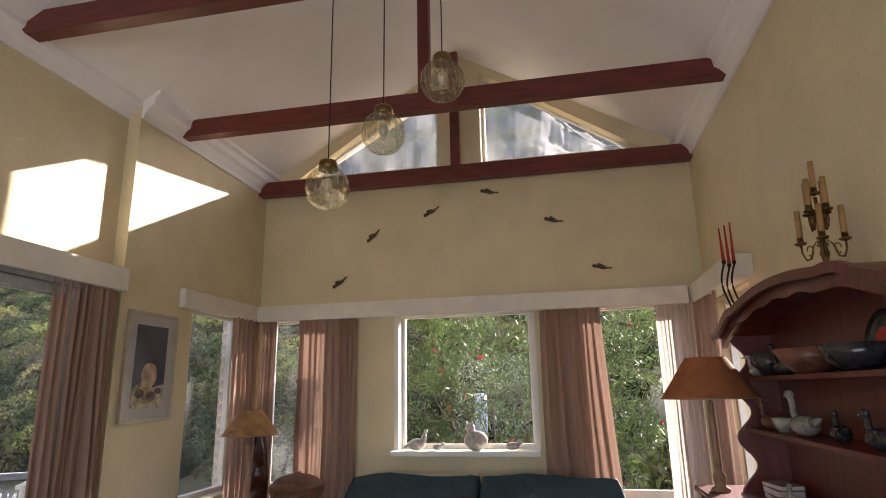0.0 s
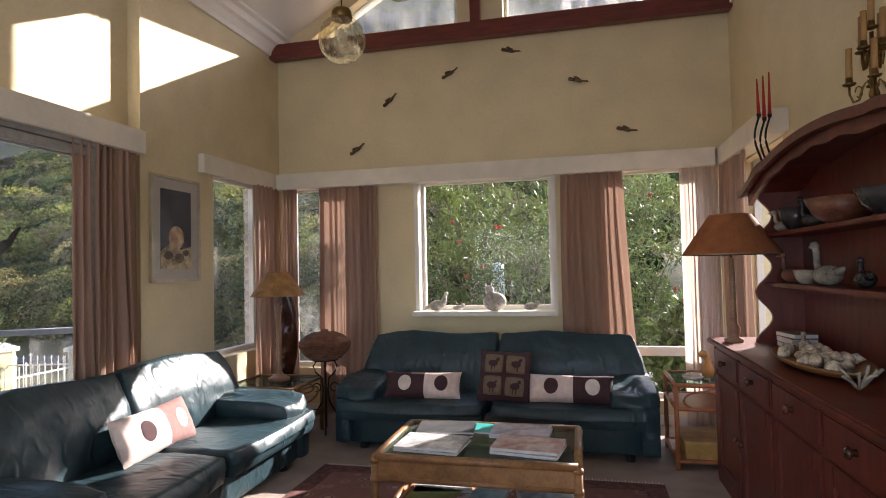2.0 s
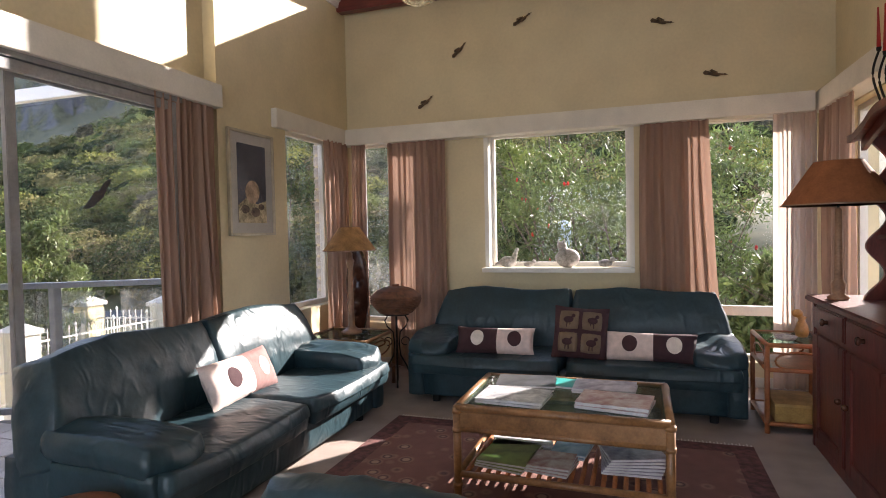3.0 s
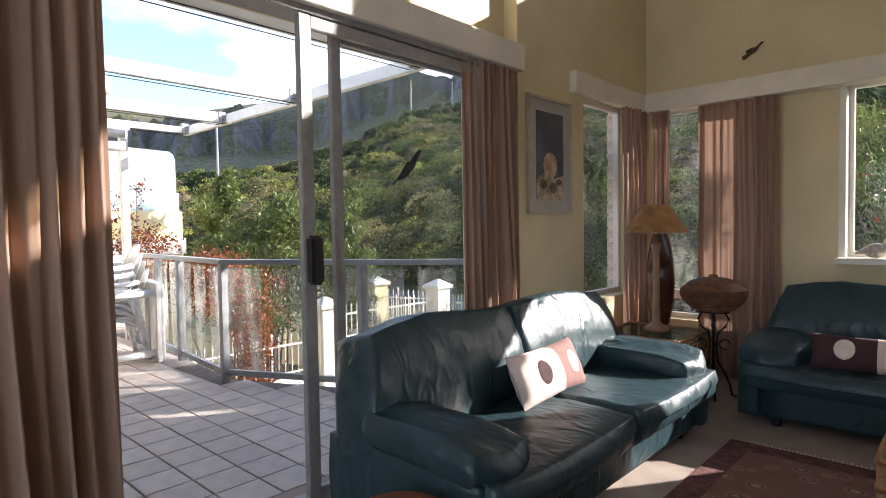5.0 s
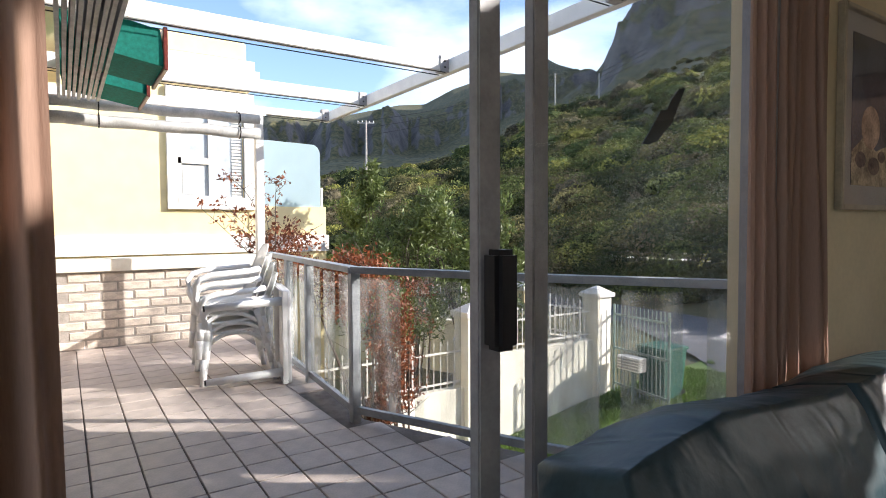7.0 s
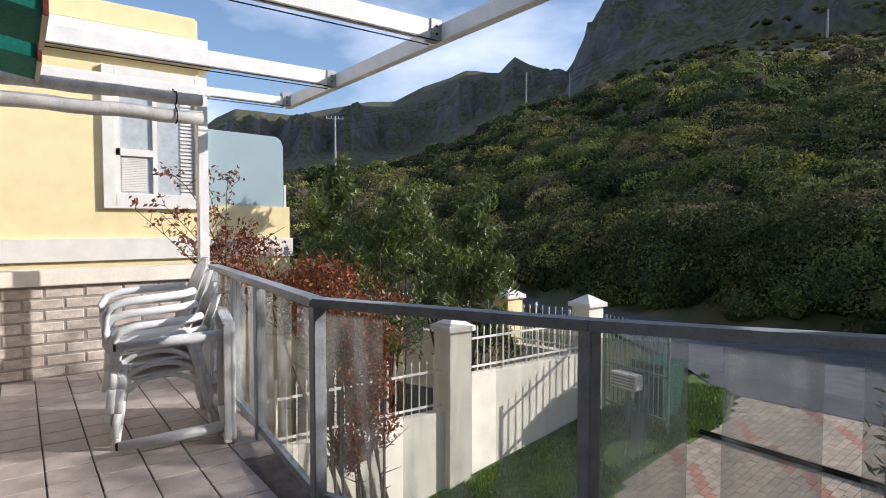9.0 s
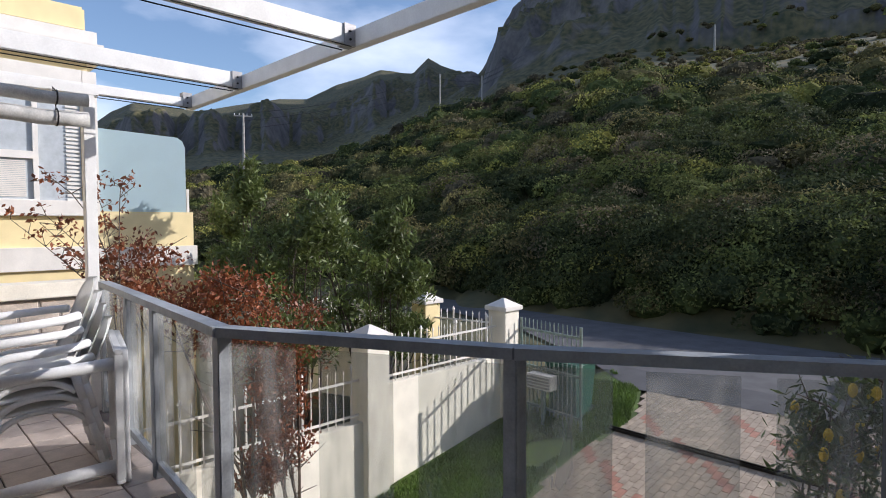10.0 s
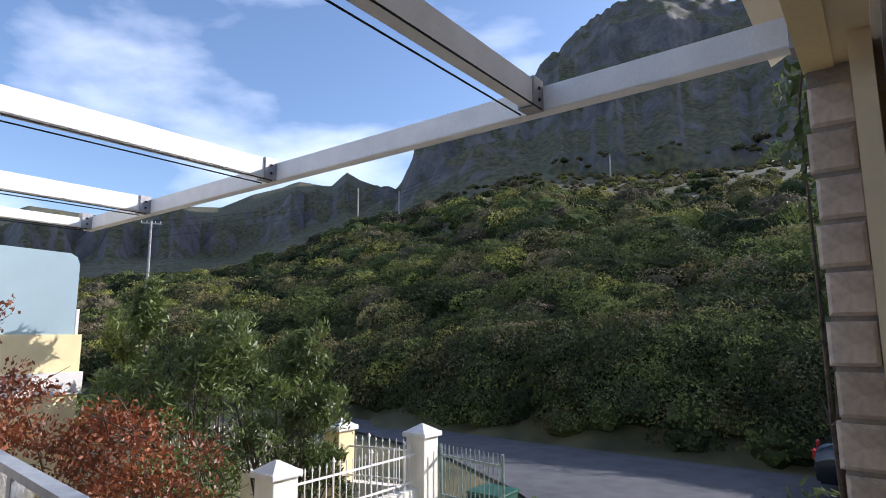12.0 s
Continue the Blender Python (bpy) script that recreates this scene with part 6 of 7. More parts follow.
def ground_z(a, r):
    x, y = CX + r * math.sin(radians(a)), CY + r * math.cos(radians(a))
    rf = foot(a)
    zn = near_z(x, y)
    if r <= rf or abs(a) > 108:
        return zn
    zh = EYE_Z + R_HILL * math.tan(radians(hill_el(a)))
    if r <= R_HILL:
        t = (r - rf) / (R_HILL - rf)
        bank = 1.3 * min(1, (r - rf) / 2.5) * (1 - t)
        return zn + bank + (zh - zn) * t + 0.7 * noise.noise(Vector((x * 0.06, y * 0.06, 0))) * min(1, (r - rf) / 6)
    t = (r - R_HILL) / (R_PEAK - R_HILL)
    zp = EYE_Z + R_PEAK * math.tan(radians(peak_el(a)))
    if t <= 1:
        # a gentle shoulder, a fluted cliff band, then a grassy or craggy top; set out by angle of sight
        high = min(1, max(0, (a + 30) / 3)) * min(1, max(0, (30 - a) / 10))
        crag = min(1, max(0, (a + 42) / 2)) * (1 - high)
        flute = 0.085 * ridge(a * 0.20, 0, 4) + 0.035 * ridge(a * 0.55, t * 1.5, 8) + 0.012 * ridge(a * 1.5, t * 3, 2)
        c0 = 0.40 + flute
        c1 = c0 + 0.12
        low = 0.30 * min(1, max(0, t / c0)) ** 1.2
        cliff = 0.46 * min(1, max(0, (t - c0) / (c1 - c0)))
        top = 0.24 * min(1, max(0, (t - c1) / (1 - c1)))
        s = (low + cliff + top) * (1 - 0.8 * crag) + 0.8 * crag * t ** 0.75
        steep = float(np.interp(t + 0.5 * flute, (0, 0.16, 0.22, 0.34, 0.40, 0.52, 1.0), (0, 0.40, 0.62, 0.72, 0.92, 1.0, 0.86)))
        s = s * (1 - high) + steep * high
        el = hill_el(a) + (peak_el(a) - hill_el(a)) * s
        env = min(1, max(0, t - 0.03) * 7) * min(1, max(0, 1.0 - t) * (2.2 + 3 * crag))
        on_cliff = min(1, max(0, (t - c0 + 0.05) / 0.05)) * min(1, max(0, (c1 + 0.10 - t) / 0.10)) * (1 - crag)
        rough = ridge(x * 0.02, y * 0.02, z0_(t)) * (2 + 3 * on_cliff + 5 * crag)
        rough += ridge(x * 0.055, y * 0.055, 5 + t * 2) * (0.8 + 3 * on_cliff + 8 * crag + 1.5 * high)
        rough += ridge(x * 0.15, y * 0.15, t * 6) * (0.3 + 1.2 * on_cliff + 4.5 * crag + 0.9 * high)
        return EYE_Z + r * math.tan(radians(el)) + rough * env
    return zp - (r - R_PEAK) * (0.25 + 0.5 * max(0, 1 - peak_el(a) / 30)) + 10 * noise.noise(Vector((x * 0.02, y * 0.02, 0)))


def z0_(t):
    return 2.0 + 1.5 * t


az = [-180 + 6 * i for i in range(12)] + [-108 + 0.5 * i for i in range(56)] + [-80 + 0.2 * i for i in range(420)] + [4 + 0.5 * i for i in range(40)] + [24 + 4 * i for i in range(39)]
rr = [2.0 + 1.1 * i for i in range(16)] + [20 + 3.0 * i for i in range(36)] + [127 + 2.94 * i for i in range(100)] + [421, 424, 430, 440, 460, 500, 600, 900, 2500]
verts = np.array([(CX + r * math.sin(radians(a)), CY + r * math.cos(radians(a)), max(ground_z(a, r), -60)) for a in az for r in rr])
na, nr = len(az), len(rr)
faces = [(i * nr + j, ((i + 1) % na) * nr + j, ((i + 1) % na) * nr + j + 1, i * nr + j + 1) for i in range(na) for j in range(nr - 1)]
faces.append([i * nr for i in range(na)][::-1])
M_HILL = mat("scrub_and_rock", (0.185, 0.165, 0.150), 0.95, scale=0.10, var=0.3, bump=1.0, fine=0.9, dark=(0.035, 0.035, 0.038), stretch=(1, 1, 0.35))
n_, l_ = M_HILL.node_tree.nodes, M_HILL.node_tree.links
g_, sp_, ad_, rp_, mx_ = n_.new("ShaderNodeNewGeometry"), n_.new("ShaderNodeSeparateXYZ"), n_.new("ShaderNodeMath"), n_.new("ShaderNodeValToRGB"), n_.new("ShaderNodeMixRGB")
nz_ = n_.new("ShaderNodeTexNoise")
nz_.inputs["Scale"].default_value, nz_.inputs["Detail"].default_value = 0.09, 6
tc_ = n_.new("ShaderNodeTexCoord")
l_.new(tc_.outputs["Object"], nz_.inputs["Vector"])
l_.new(g_.outputs["Normal"], sp_.inputs[0])
ad_.operation = "ADD"
l_.new(sp_.outputs["Z"], ad_.inputs[0]); l_.new(nz_.outputs["Fac"], ad_.inputs[1])
rp_.color_ramp.elements[0].position, rp_.color_ramp.elements[1].position = 1.08 / 2, 1.26 / 2
half_ = n_.new("ShaderNodeMath"); half_.operation, half_.inputs[1].default_value = "MULTIPLY", 0.5
l_.new(ad_.outputs[0], half_.inputs[0]); l_.new(half_.outputs[0], rp_.inputs[0])
l_.new(rp_.outputs[0], mx_.inputs[0])
bs_ = n_["Principled BSDF"]
l_.new(bs_.inputs["Base Color"].links[0].from_socket, mx_.inputs[1])
gr_ = n_.new("ShaderNodeValToRGB")
gr_.color_ramp.elements[0].color, gr_.color_ramp.elements[1].color = (0.034, 0.042, 0.017, 1), (0.125, 0.105, 0.045, 1)
gr_.color_ramp.elements[0].position, gr_.color_ramp.elements[1].position = 0.35, 0.65
g2_ = n_.new("ShaderNodeTexNoise"); g2_.inputs["Scale"].default_value = 0.6; g2_.inputs["Detail"].default_value = 6
l_.new(tc_.outputs["Object"], g2_.inputs["Vector"]); l_.new(g2_.outputs["Fac"], gr_.inputs[0])
l_.new(gr_.outputs[0], mx_.inputs[2]); l_.new(mx_.outputs[0], bs_.inputs["Base Color"])
me = bpy.data.meshes.new("ground")
me.from_pydata(verts.tolist(), [], faces)
me.materials.append(M_HILL)
me.polygons.foreach_set("use_smooth", [True] * len(me.polygons))
tagged(new("ground", me), "garden ground rising to a scrub hillside and rocky mountain", "ground", kind="structure")


def sheet(name, pts, lift, material, label, cat):
    """A thin ground covering laid over the near ground, cut into strips so that it follows the slope."""
    bm = B()
    vs = [bm.verts.new((x, y, near_z(x, y) + lift)) for x, y in pts]
    f = bm.faces.new(vs)
    for yy in (5, 9.5, 12.5):
        bmesh.ops.bisect_plane(bm, geom=bm.verts[:] + bm.edges[:] + bm.faces[:], plane_co=(0, yy, 0), plane_no=(0, 1, 0))
    for v in bm.verts:
        v.co.z = near_z(v.co.x, v.co.y) + lift
    return setting(name, bm, material, label, cat)


sheet("road", [(-48, 22.5), (-30, 19.5), (-19, 16.0), (-13, 14.4), (-9.2, 12.2), (-8.2, 11.5), (-3, 11.9), (5, 12.2), (25, 13), (25, 18.5), (5, 17.3), (-4.5, 17.0), (-12, 17.1), (-19.5, 17.6), (-30, 21.5), (-48, 24.6)], 0.05, M_ASPHALT, "grey asphalt road at the foot of the hill", "road")
sheet("lawn", [(-9.4, 3.0), (-9.4, 9.6), (-9.0, 12.4), (-8.0, 11.6), (-7.4, 10.2), (-7.6, 8.4), (-7.2, 6.6), (-6.6, 4.0), (-6.4, 2.6)], 0.04, M_GRASS, "green lawn strip along the boundary wall", "lawn")
sheet("driveway_bed", [(-7.45, 10.3), (-7.7, 8.4), (-7.25, 6.6), (-6.7, 4.0), (-6.4, 2.6), (-3.3, 3.5), (-3.1, 5.6), (-1.5, 6.0), (-1.0, 11.9), (-7.9, 11.7)], 0.03, M_MORTAR, "driveway bed of sand and joints", "driveway")


# ---- leaves ----
def inside(poly, x, y):
    c = False
    for i in range(len(poly)):
        (x0, y0), (x1, y1) = poly[i], poly[i - 1]
        if (y0 > y) != (y1 > y) and x < (x1 - x0) * (y - y0) / (y1 - y0) + x0:
            c = not c
    return c


def leaf_mesh(name, centers, normals, length, width, rng, material, flat=False):
    """Many small folded leaves: a diamond of two triangles each."""
    n = len(centers)
    d = rng.normal(size=(n, 3)); d += normals * 1.0
    d /= np.linalg.norm(d, axis=1, keepdims=True)
    if flat:
        face = normals / np.linalg.norm(normals, axis=1, keepdims=True) + rng.normal(size=(n, 3)) * 0.7
        d = np.cross(face, rng.normal(size=(n, 3))); d /= np.linalg.norm(d, axis=1, keepdims=True) + 1e-9
    s = np.cross(d, face if flat else rng.normal(size=(n, 3))); s /= np.linalg.norm(s, axis=1, keepdims=True) + 1e-9
    k = rng.uniform(0.6, 1.4, size=(n, 1))
    L, Wd = np.asarray(length).reshape(-1, 1) * k, np.asarray(width).reshape(-1, 1) * k
    v = np.stack([centers - d * L / 2, centers + s * Wd / 2, centers + d * L / 2, centers - s * Wd / 2], 1).reshape(-1, 3)
    me = bpy.data.meshes.new(name)
    me.vertices.add(4 * n); me.vertices.foreach_set("co", v.astype(np.float32).ravel())
    me.loops.add(4 * n); me.loops.foreach_set("vertex_index", np.arange(4 * n, dtype=np.int32))
    me.polygons.add(n); me.polygons.foreach_set("loop_start", np.arange(0, 4 * n, 4, dtype=np.int32)); me.polygons.foreach_set("loop_total", np.full(n, 4, dtype=np.int32))
    me.update(calc_edges=True)
    me.materials.append(material)
    return me


def blob_points(rng, c, r, n):
    """Points near the skin of an uneven clump."""
    u = rng.normal(size=(n, 3)); u /= np.linalg.norm(u, axis=1, keepdims=True)
    u[:, 2] = np.where(u[:, 2] < -0.3, -u[:, 2], u[:, 2])
    rad = rng.uniform(0.72, 1.06, size=(n, 1))
    return c + u * rad * r, u


# hillside scrub, densest near the road, in several greens
rng = np.random.default_rng(4)
KINDS = [([], [], [], []) for _ in M_SCRUB]
# hearts coloured darker than the leaves, painting the shade in the gaps
M_HEART_SHADE = {nm: mat("bush_heart_shade", c, 0.95, scale=2.2, var=0.33, bump=0, fine=9.0, island=True, obj_var=0.4, spec=0.05) for nm, c in (("green", (0.046, 0.058, 0.020)), ("dark green", (0.026, 0.034, 0.015)), ("olive", (0.080, 0.072, 0.030)), ("grey-green", (0.072, 0.062, 0.038)), ("yellow-green", (0.11, 0.11, 0.03)))}
CORES = [([], []) for _ in M_SCRUB]
bm = B(); bmesh.ops.create_icosphere(bm, subdivisions=3, radius=1)
bm.verts.ensure_lookup_table()
ICO = np.array([v.co[:] for v in bm.verts]); ICO_F = np.array([[v.index for v in f.verts] for f in bm.faces])
bm.free()
count = 0
while count < 3700:
    a = rng.uniform(-84, 14)
    q = rng.random()
    rf = foot(a)
    tuft = count >= 3100
    r = rf + 0.8 + (R_HILL + 6 - rf) * q ** 1.15 if count > 600 else rf + rng.uniform(0.2, 6.0)
    if tuft:
        a, r = rng.uniform(-41, 14), R_HILL * rng.uniform(0.55, 1.05)
    x, y = CX + r * math.sin(radians(a)), CY + r * math.cos(radians(a))
    z = ground_z(a, r)
    far = (r - rf) / (R_HILL - rf)
    above = math.degrees(math.atan2(z - EYE_Z, r)) - bush_el(a) - 0.9 * noise.noise(Vector((x * 0.07, y * 0.07, 2)))
    if (above > 0) != tuft and a > -44:
        continue
    if not tuft and far > 0.15 and noise.noise(Vector((x * 0.12, y * 0.12, 5))) < -0.30:
        continue
    rad = rng.uniform(0.45, 1.0) * (1.1 + 0.5 * far)
    if rng.random() < 0.30 and 0.08 < far < 0.9:
        rad *= rng.uniform(1.5, 2.6)
    if tuft:
        rad = rng.uniform(0.35, 0.75) * (2.2 if rng.random() < 0.07 else 1.0)
    rad = min(rad, 1.3 + 2.2 * far)
    sc = np.array([rad * rng.uniform(1.0, 1.4), rad * rng.uniform(1.0, 1.4), rad * rng.uniform(0.72, 1.0)])
    n = int((420 - 290 * min(1, far * 1.5)) * min(1.9, max(0.6, rad)) * (1.7 if far < 0.2 else 1.0))
    u = rng.normal(size=(n, 3)); u /= np.linalg.norm(u, axis=1, keepdims=True); u[:, 2] = np.abs(u[:, 2]) * 1.05 - 0.1
    rd = rng.uniform(0.90, 1.08, size=(n, 1)) * (1 + 0.13 * np.sin(u[:, :1] * 5 + count) * np.cos(u[:, 1:2] * 4))
    # mostly dark green near the foot: the shade there is put into the mix
    pick = rng.choice(5, p=(0.08, 0.10, 0.42, 0.34, 0.06) if tuft else (0.30, 0.52, 0.08, 0.08, 0.02) if far < 0.08 else (0.32, 0.28, 0.14, 0.12, 0.14) if far > 0.22 else (0.36, 0.40, 0.08, 0.10, 0.06))
    P_, N_, L_, Wd_ = KINDS[pick]
    P_.append(np.array([x, y, z + 0.2 * rad]) + u * rd * sc)
    N_.append(u + np.array([0, 0, 0.25]))
    ln = (0.052 + 0.0030 * r) * rng.uniform(0.8, 1.2)
    L_.append(np.full(n, ln)); Wd_.append(np.full(n, ln * rng.uniform(0.35, 0.6)))
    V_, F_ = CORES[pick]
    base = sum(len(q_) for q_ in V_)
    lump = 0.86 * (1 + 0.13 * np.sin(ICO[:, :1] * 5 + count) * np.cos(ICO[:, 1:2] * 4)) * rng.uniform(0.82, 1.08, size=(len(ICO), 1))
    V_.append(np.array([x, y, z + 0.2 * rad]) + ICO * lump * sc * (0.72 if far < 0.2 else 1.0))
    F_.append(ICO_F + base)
    count += 1
for (P_, N_, L_, Wd_), m_, nm in zip(KINDS, M_SCRUB, ("green", "dark green", "olive", "grey-green", "yellow-green")):
    me = leaf_mesh("hillside_scrub", np.concatenate(P_), np.concatenate(N_), np.concatenate(L_), np.concatenate(Wd_), rng, m_, True)
    tagged(new("hillside_scrub", me), nm + " leafy scrub growing over the hillside", "scrub", kind="stuff")
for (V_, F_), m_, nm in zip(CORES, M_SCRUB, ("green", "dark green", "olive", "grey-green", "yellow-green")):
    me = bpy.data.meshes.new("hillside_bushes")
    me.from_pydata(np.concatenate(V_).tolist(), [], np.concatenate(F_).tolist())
    me.materials.append(M_HEART_SHADE[nm])
    tagged(new("hillside_bushes", me), nm + " dense bush hearts under the hillside leaves, gap shade in their colour", "scrub", kind="stuff")


def shrub(name, label, cat, at, stems, crown, nleaf, length, width, material, seed, spread=0.25, accents=None):
    """stems: how many; crown: list of (dx, dy, z, rx, ry, rz)."""
    rg = np.random.default_rng(seed)
    th = thing(name, label, cat, at)
    bm = B()
    for k in range(stems):
        c = crown[k % len(crown)]
        q = Vector((c[0] + rg.uniform(-0.5, 0.5) * c[3], c[1] + rg.uniform(-0.5, 0.5) * c[4], c[2] + c[5] * rg.uniform(0.0, 0.8)))
        b0 = Vector((rg.uniform(-1, 1) * spread, rg.uniform(-1, 1) * spread, near_z(at[0], at[1]) - at[2] - 0.1))
        pts = [b0 + (q - b0) * t + Vector((math.sin(t * 5 + k) * 0.05, math.cos(t * 4 + k) * 0.05, 0)) for t in (0, 0.25, 0.5, 0.75, 1)]
        for i in range(4):
            rod(bm, pts[i], pts[i + 1], 0.028 - 0.006 * i, 0.022 - 0.006 * i, 6)
        for j in range(5):
            t = pts[2 + j % 3]
            rod(bm, t, t + Vector((rg.uniform(-1, 1) * c[3], rg.uniform(-1, 1) * c[4], rg.uniform(0.1, 0.8) * c[5])) * 0.8, 0.008, 0.003, 5)
    part("trunk", bm, M_BARK, th)
    ps, ns = [], []
    per = nleaf // len(crown)
    for c in crown:
        sub = 22
        for _ in range(sub):
            u = rg.normal(size=3); u /= np.linalg.norm(u)
            cc = np.array(c[:3]) + u * np.array(c[3:6]) * rg.uniform(0.3, 1.0)
            pp, uu = blob_points(rg, cc, np.array(c[3:6]) * rg.uniform(0.18, 0.36), per // sub)
            pp += rg.normal(size=pp.shape) * 0.05
            ps.append(pp); ns.append(uu + np.array([0, 0, 0.4]))
    ob = new("crown", leaf_mesh("crown", np.concatenate(ps), np.concatenate(ns), np.array([length]), np.array([width]), rg, material))
    ob.parent = th
    if accents:
        nm, am, cnt, size = accents
        ap = np.concatenate(ps)
        pick = ap[rg.choice(len(ap), cnt, replace=False)]
        bm = B()
        for p in pick:
            ball(bm, Vector(p) + Vector((0, 0, 0.02)), size, (1, 1, 1.6), 6)
        tagged(part(nm, bm, am, th), kind="stuff")
    return th


M_REDFLOWER = mat("red_flower", (0.45, 0.02, 0.015), 0.6, var=0.3, bump=0)
M_YELLOWFLOWER = mat("yellow_flower", (0.65, 0.45, 0.02), 0.6, var=0.2, bump=0)
shrub("red_shrub", "dense red-leaved shrub behind the balustrade", "shrub", (-8.55, 4.6, -1.95), 15,
      [(0, 0, 2.35, 0.6, 0.7, 0.5), (-0.05, -0.08, 1.65, 0.32, 0.34, 0.5), (-0.5, -0.5, 2.6, 0.5, 0.5, 0.45), (0.0, -0.05, 1.05, 0.30, 0.32, 0.42), (-0.1, -0.2, 0.75, 0.2, 0.22, 0.25), (-0.8, -0.2, 2.2, 0.6, 0.6, 0.6), (-1.3, -1.0, 2.75, 0.5, 0.5, 0.45)], 11000, 0.055, 0.026, M_LEAF_RED, 1, 0.35)
shrub("tree", "small bushy tree with narrow green leaves", "tree", (-10.9, 6.1, -2.0), 16,
      [(0, 0, 2.6, 0.9, 0.9, 0.7), (0.2, 0.3, 3.3, 0.6, 0.6, 0.6), (0.3, -0.3, 1.7, 0.9, 0.9, 0.7), (-0.5, -0.5, 3.8, 0.22, 0.22, 0.6), (-0.5, -0.6, 2.7, 0.6, 0.6, 0.6)], 10500, 0.12, 0.028, M_LEAF, 2)
shrub("tree", "bushy tree with glossy green leaves behind the fence", "tree", (-10.7, 7.4, -1.9), 18,
      [(0, 0, 2.5, 0.8, 0.8, 0.6), (0.2, 0.3, 3.15, 0.45, 0.45, 0.5), (-0.1, -0.1, 1.7, 0.8, 0.8, 0.7), (0.3, 0.5, 2.2, 0.6, 0.5, 0.6), (-0.2, -0.9, 3.2, 0.4, 0.35, 0.5), (0.4, 0.5, 1.4, 0.6, 0.5, 0.5)], 11000, 0.12, 0.030, M_LEAF, 3)
shrub("tree", "green bushy tree behind the boundary fence", "tree", (-12.4, 7.0, -2.0), 14,
      [(0, 0, 2.4, 1.0, 1.0, 0.8), (0.1, 0.4, 3.2, 0.7, 0.7, 0.6), (-0.6, -0.9, 3.5, 0.4, 0.4, 0.6), (0, 0, 1.4, 1, 1, 0.7), (-0.8, -1.0, 2.4, 0.7, 0.7, 0.7)], 8000, 0.12, 0.032, M_LEAF, 4)
shrub("flowering_shrub", "pincushion shrub with yellow flower heads", "shrub", (-3.95, 5.75, -1.95), 16,
      [(0.15, 0, 1.7, 0.45, 0.4, 0.5), (0.35, 0.1, 2.15, 0.28, 0.3, 0.38), (0.05, 0.1, 1.95, 0.28, 0.3, 0.42), (0, 0, 0.9, 0.5, 0.5, 0.5)], 3000, 0.085, 0.02, M_LEAF_BRIGHT, 5, 0.3, ("flower_heads", M_YELLOWFLOWER, 26, 0.028))
shrub("climber", "leafy climber beside the brick wall", "climber", (-3.30, 4.5, -2.0), 3,
      [(0.02, 0, 4.45, 0.10, 0.22, 0.35), (0.06, 0.2, 3.7, 0.08, 0.2, 0.4)], 380, 0.07, 0.035, M_LEAF_BRIGHT, 6, 0.1)
# bottlebrush trees and bushes outside the far windows
shrub("bottlebrush_tree", "bottlebrush tree with red flowers outside the window", "tree", (-0.2, 8.6, -1.7), 18,
      [(0, 0, 3.6, 1.3, 0.8, 0.8), (-1.4, 0.3, 3.4, 1.0, 0.8, 0.9), (1.3, 0.1, 3.4, 1.0, 0.8, 0.9), (0, 0, 2.4, 1.4, 0.8, 0.8), (-1.6, 0.2, 2.3, 1.0, 0.8, 0.8), (1.5, 0.1, 2.2, 1.0, 0.8, 0.8)], 14000, 0.10, 0.022, M_LEAF_BRIGHT, 7, 0.4, ("flower_heads", M_REDFLOWER, 46, 0.022))
# the high, wide crowns are unseen, added to throw shade on the deck
shrub("bottlebrush_tree", "bottlebrush tree with red flowers outside the corner window, unseen top added to shade the deck", "tree", (-1.0, 9.9, -1.7), 14,
      [(0, 0, 5.7, 1.0, 0.8, 0.9), (1.0, 0, 5.6, 0.9, 0.8, 0.9), (-1.2, 0, 5.7, 0.9, 0.8, 0.9), (-2.3, 0, 5.6, 0.9, 0.8, 0.9), (-2.0, 0.1, 4.4, 0.9, 0.7, 0.7), (-1.0, 0.1, 3.6, 0.9, 0.7, 0.8), (0.4, 0.1, 2.9, 0.9, 0.7, 0.8), (-1.0, 0.1, 1.6, 0.9, 0.7, 0.8)], 21000, 0.11, 0.024, M_LEAF, 8, 0.4)
shrub("bush", "bright broad-leaved bush outside the window", "bush", (1.0, 7.2, -1.7), 12,
      [(0, 0, 1.9, 0.6, 0.5, 0.5), (0.6, 0.2, 2.3, 0.5, 0.5, 0.5), (0.1, 0.1, 1.2, 0.7, 0.5, 0.5)], 4000, 0.16, 0.05, M_LEAF_BRIGHT, 9, 0.3)
shrub("bush", "leafy garden bush outside the side window", "bush", (3.6, 6.6, -1.7), 12,
      [(0, 0, 2.4, 0.8, 0.8, 0.8), (0.2, 0.6, 3.0, 0.7, 0.7, 0.6), (0.1, -0.4, 1.6, 0.8, 0.7, 0.7)], 6000, 0.12, 0.035, M_LEAF, 10, 0.3)


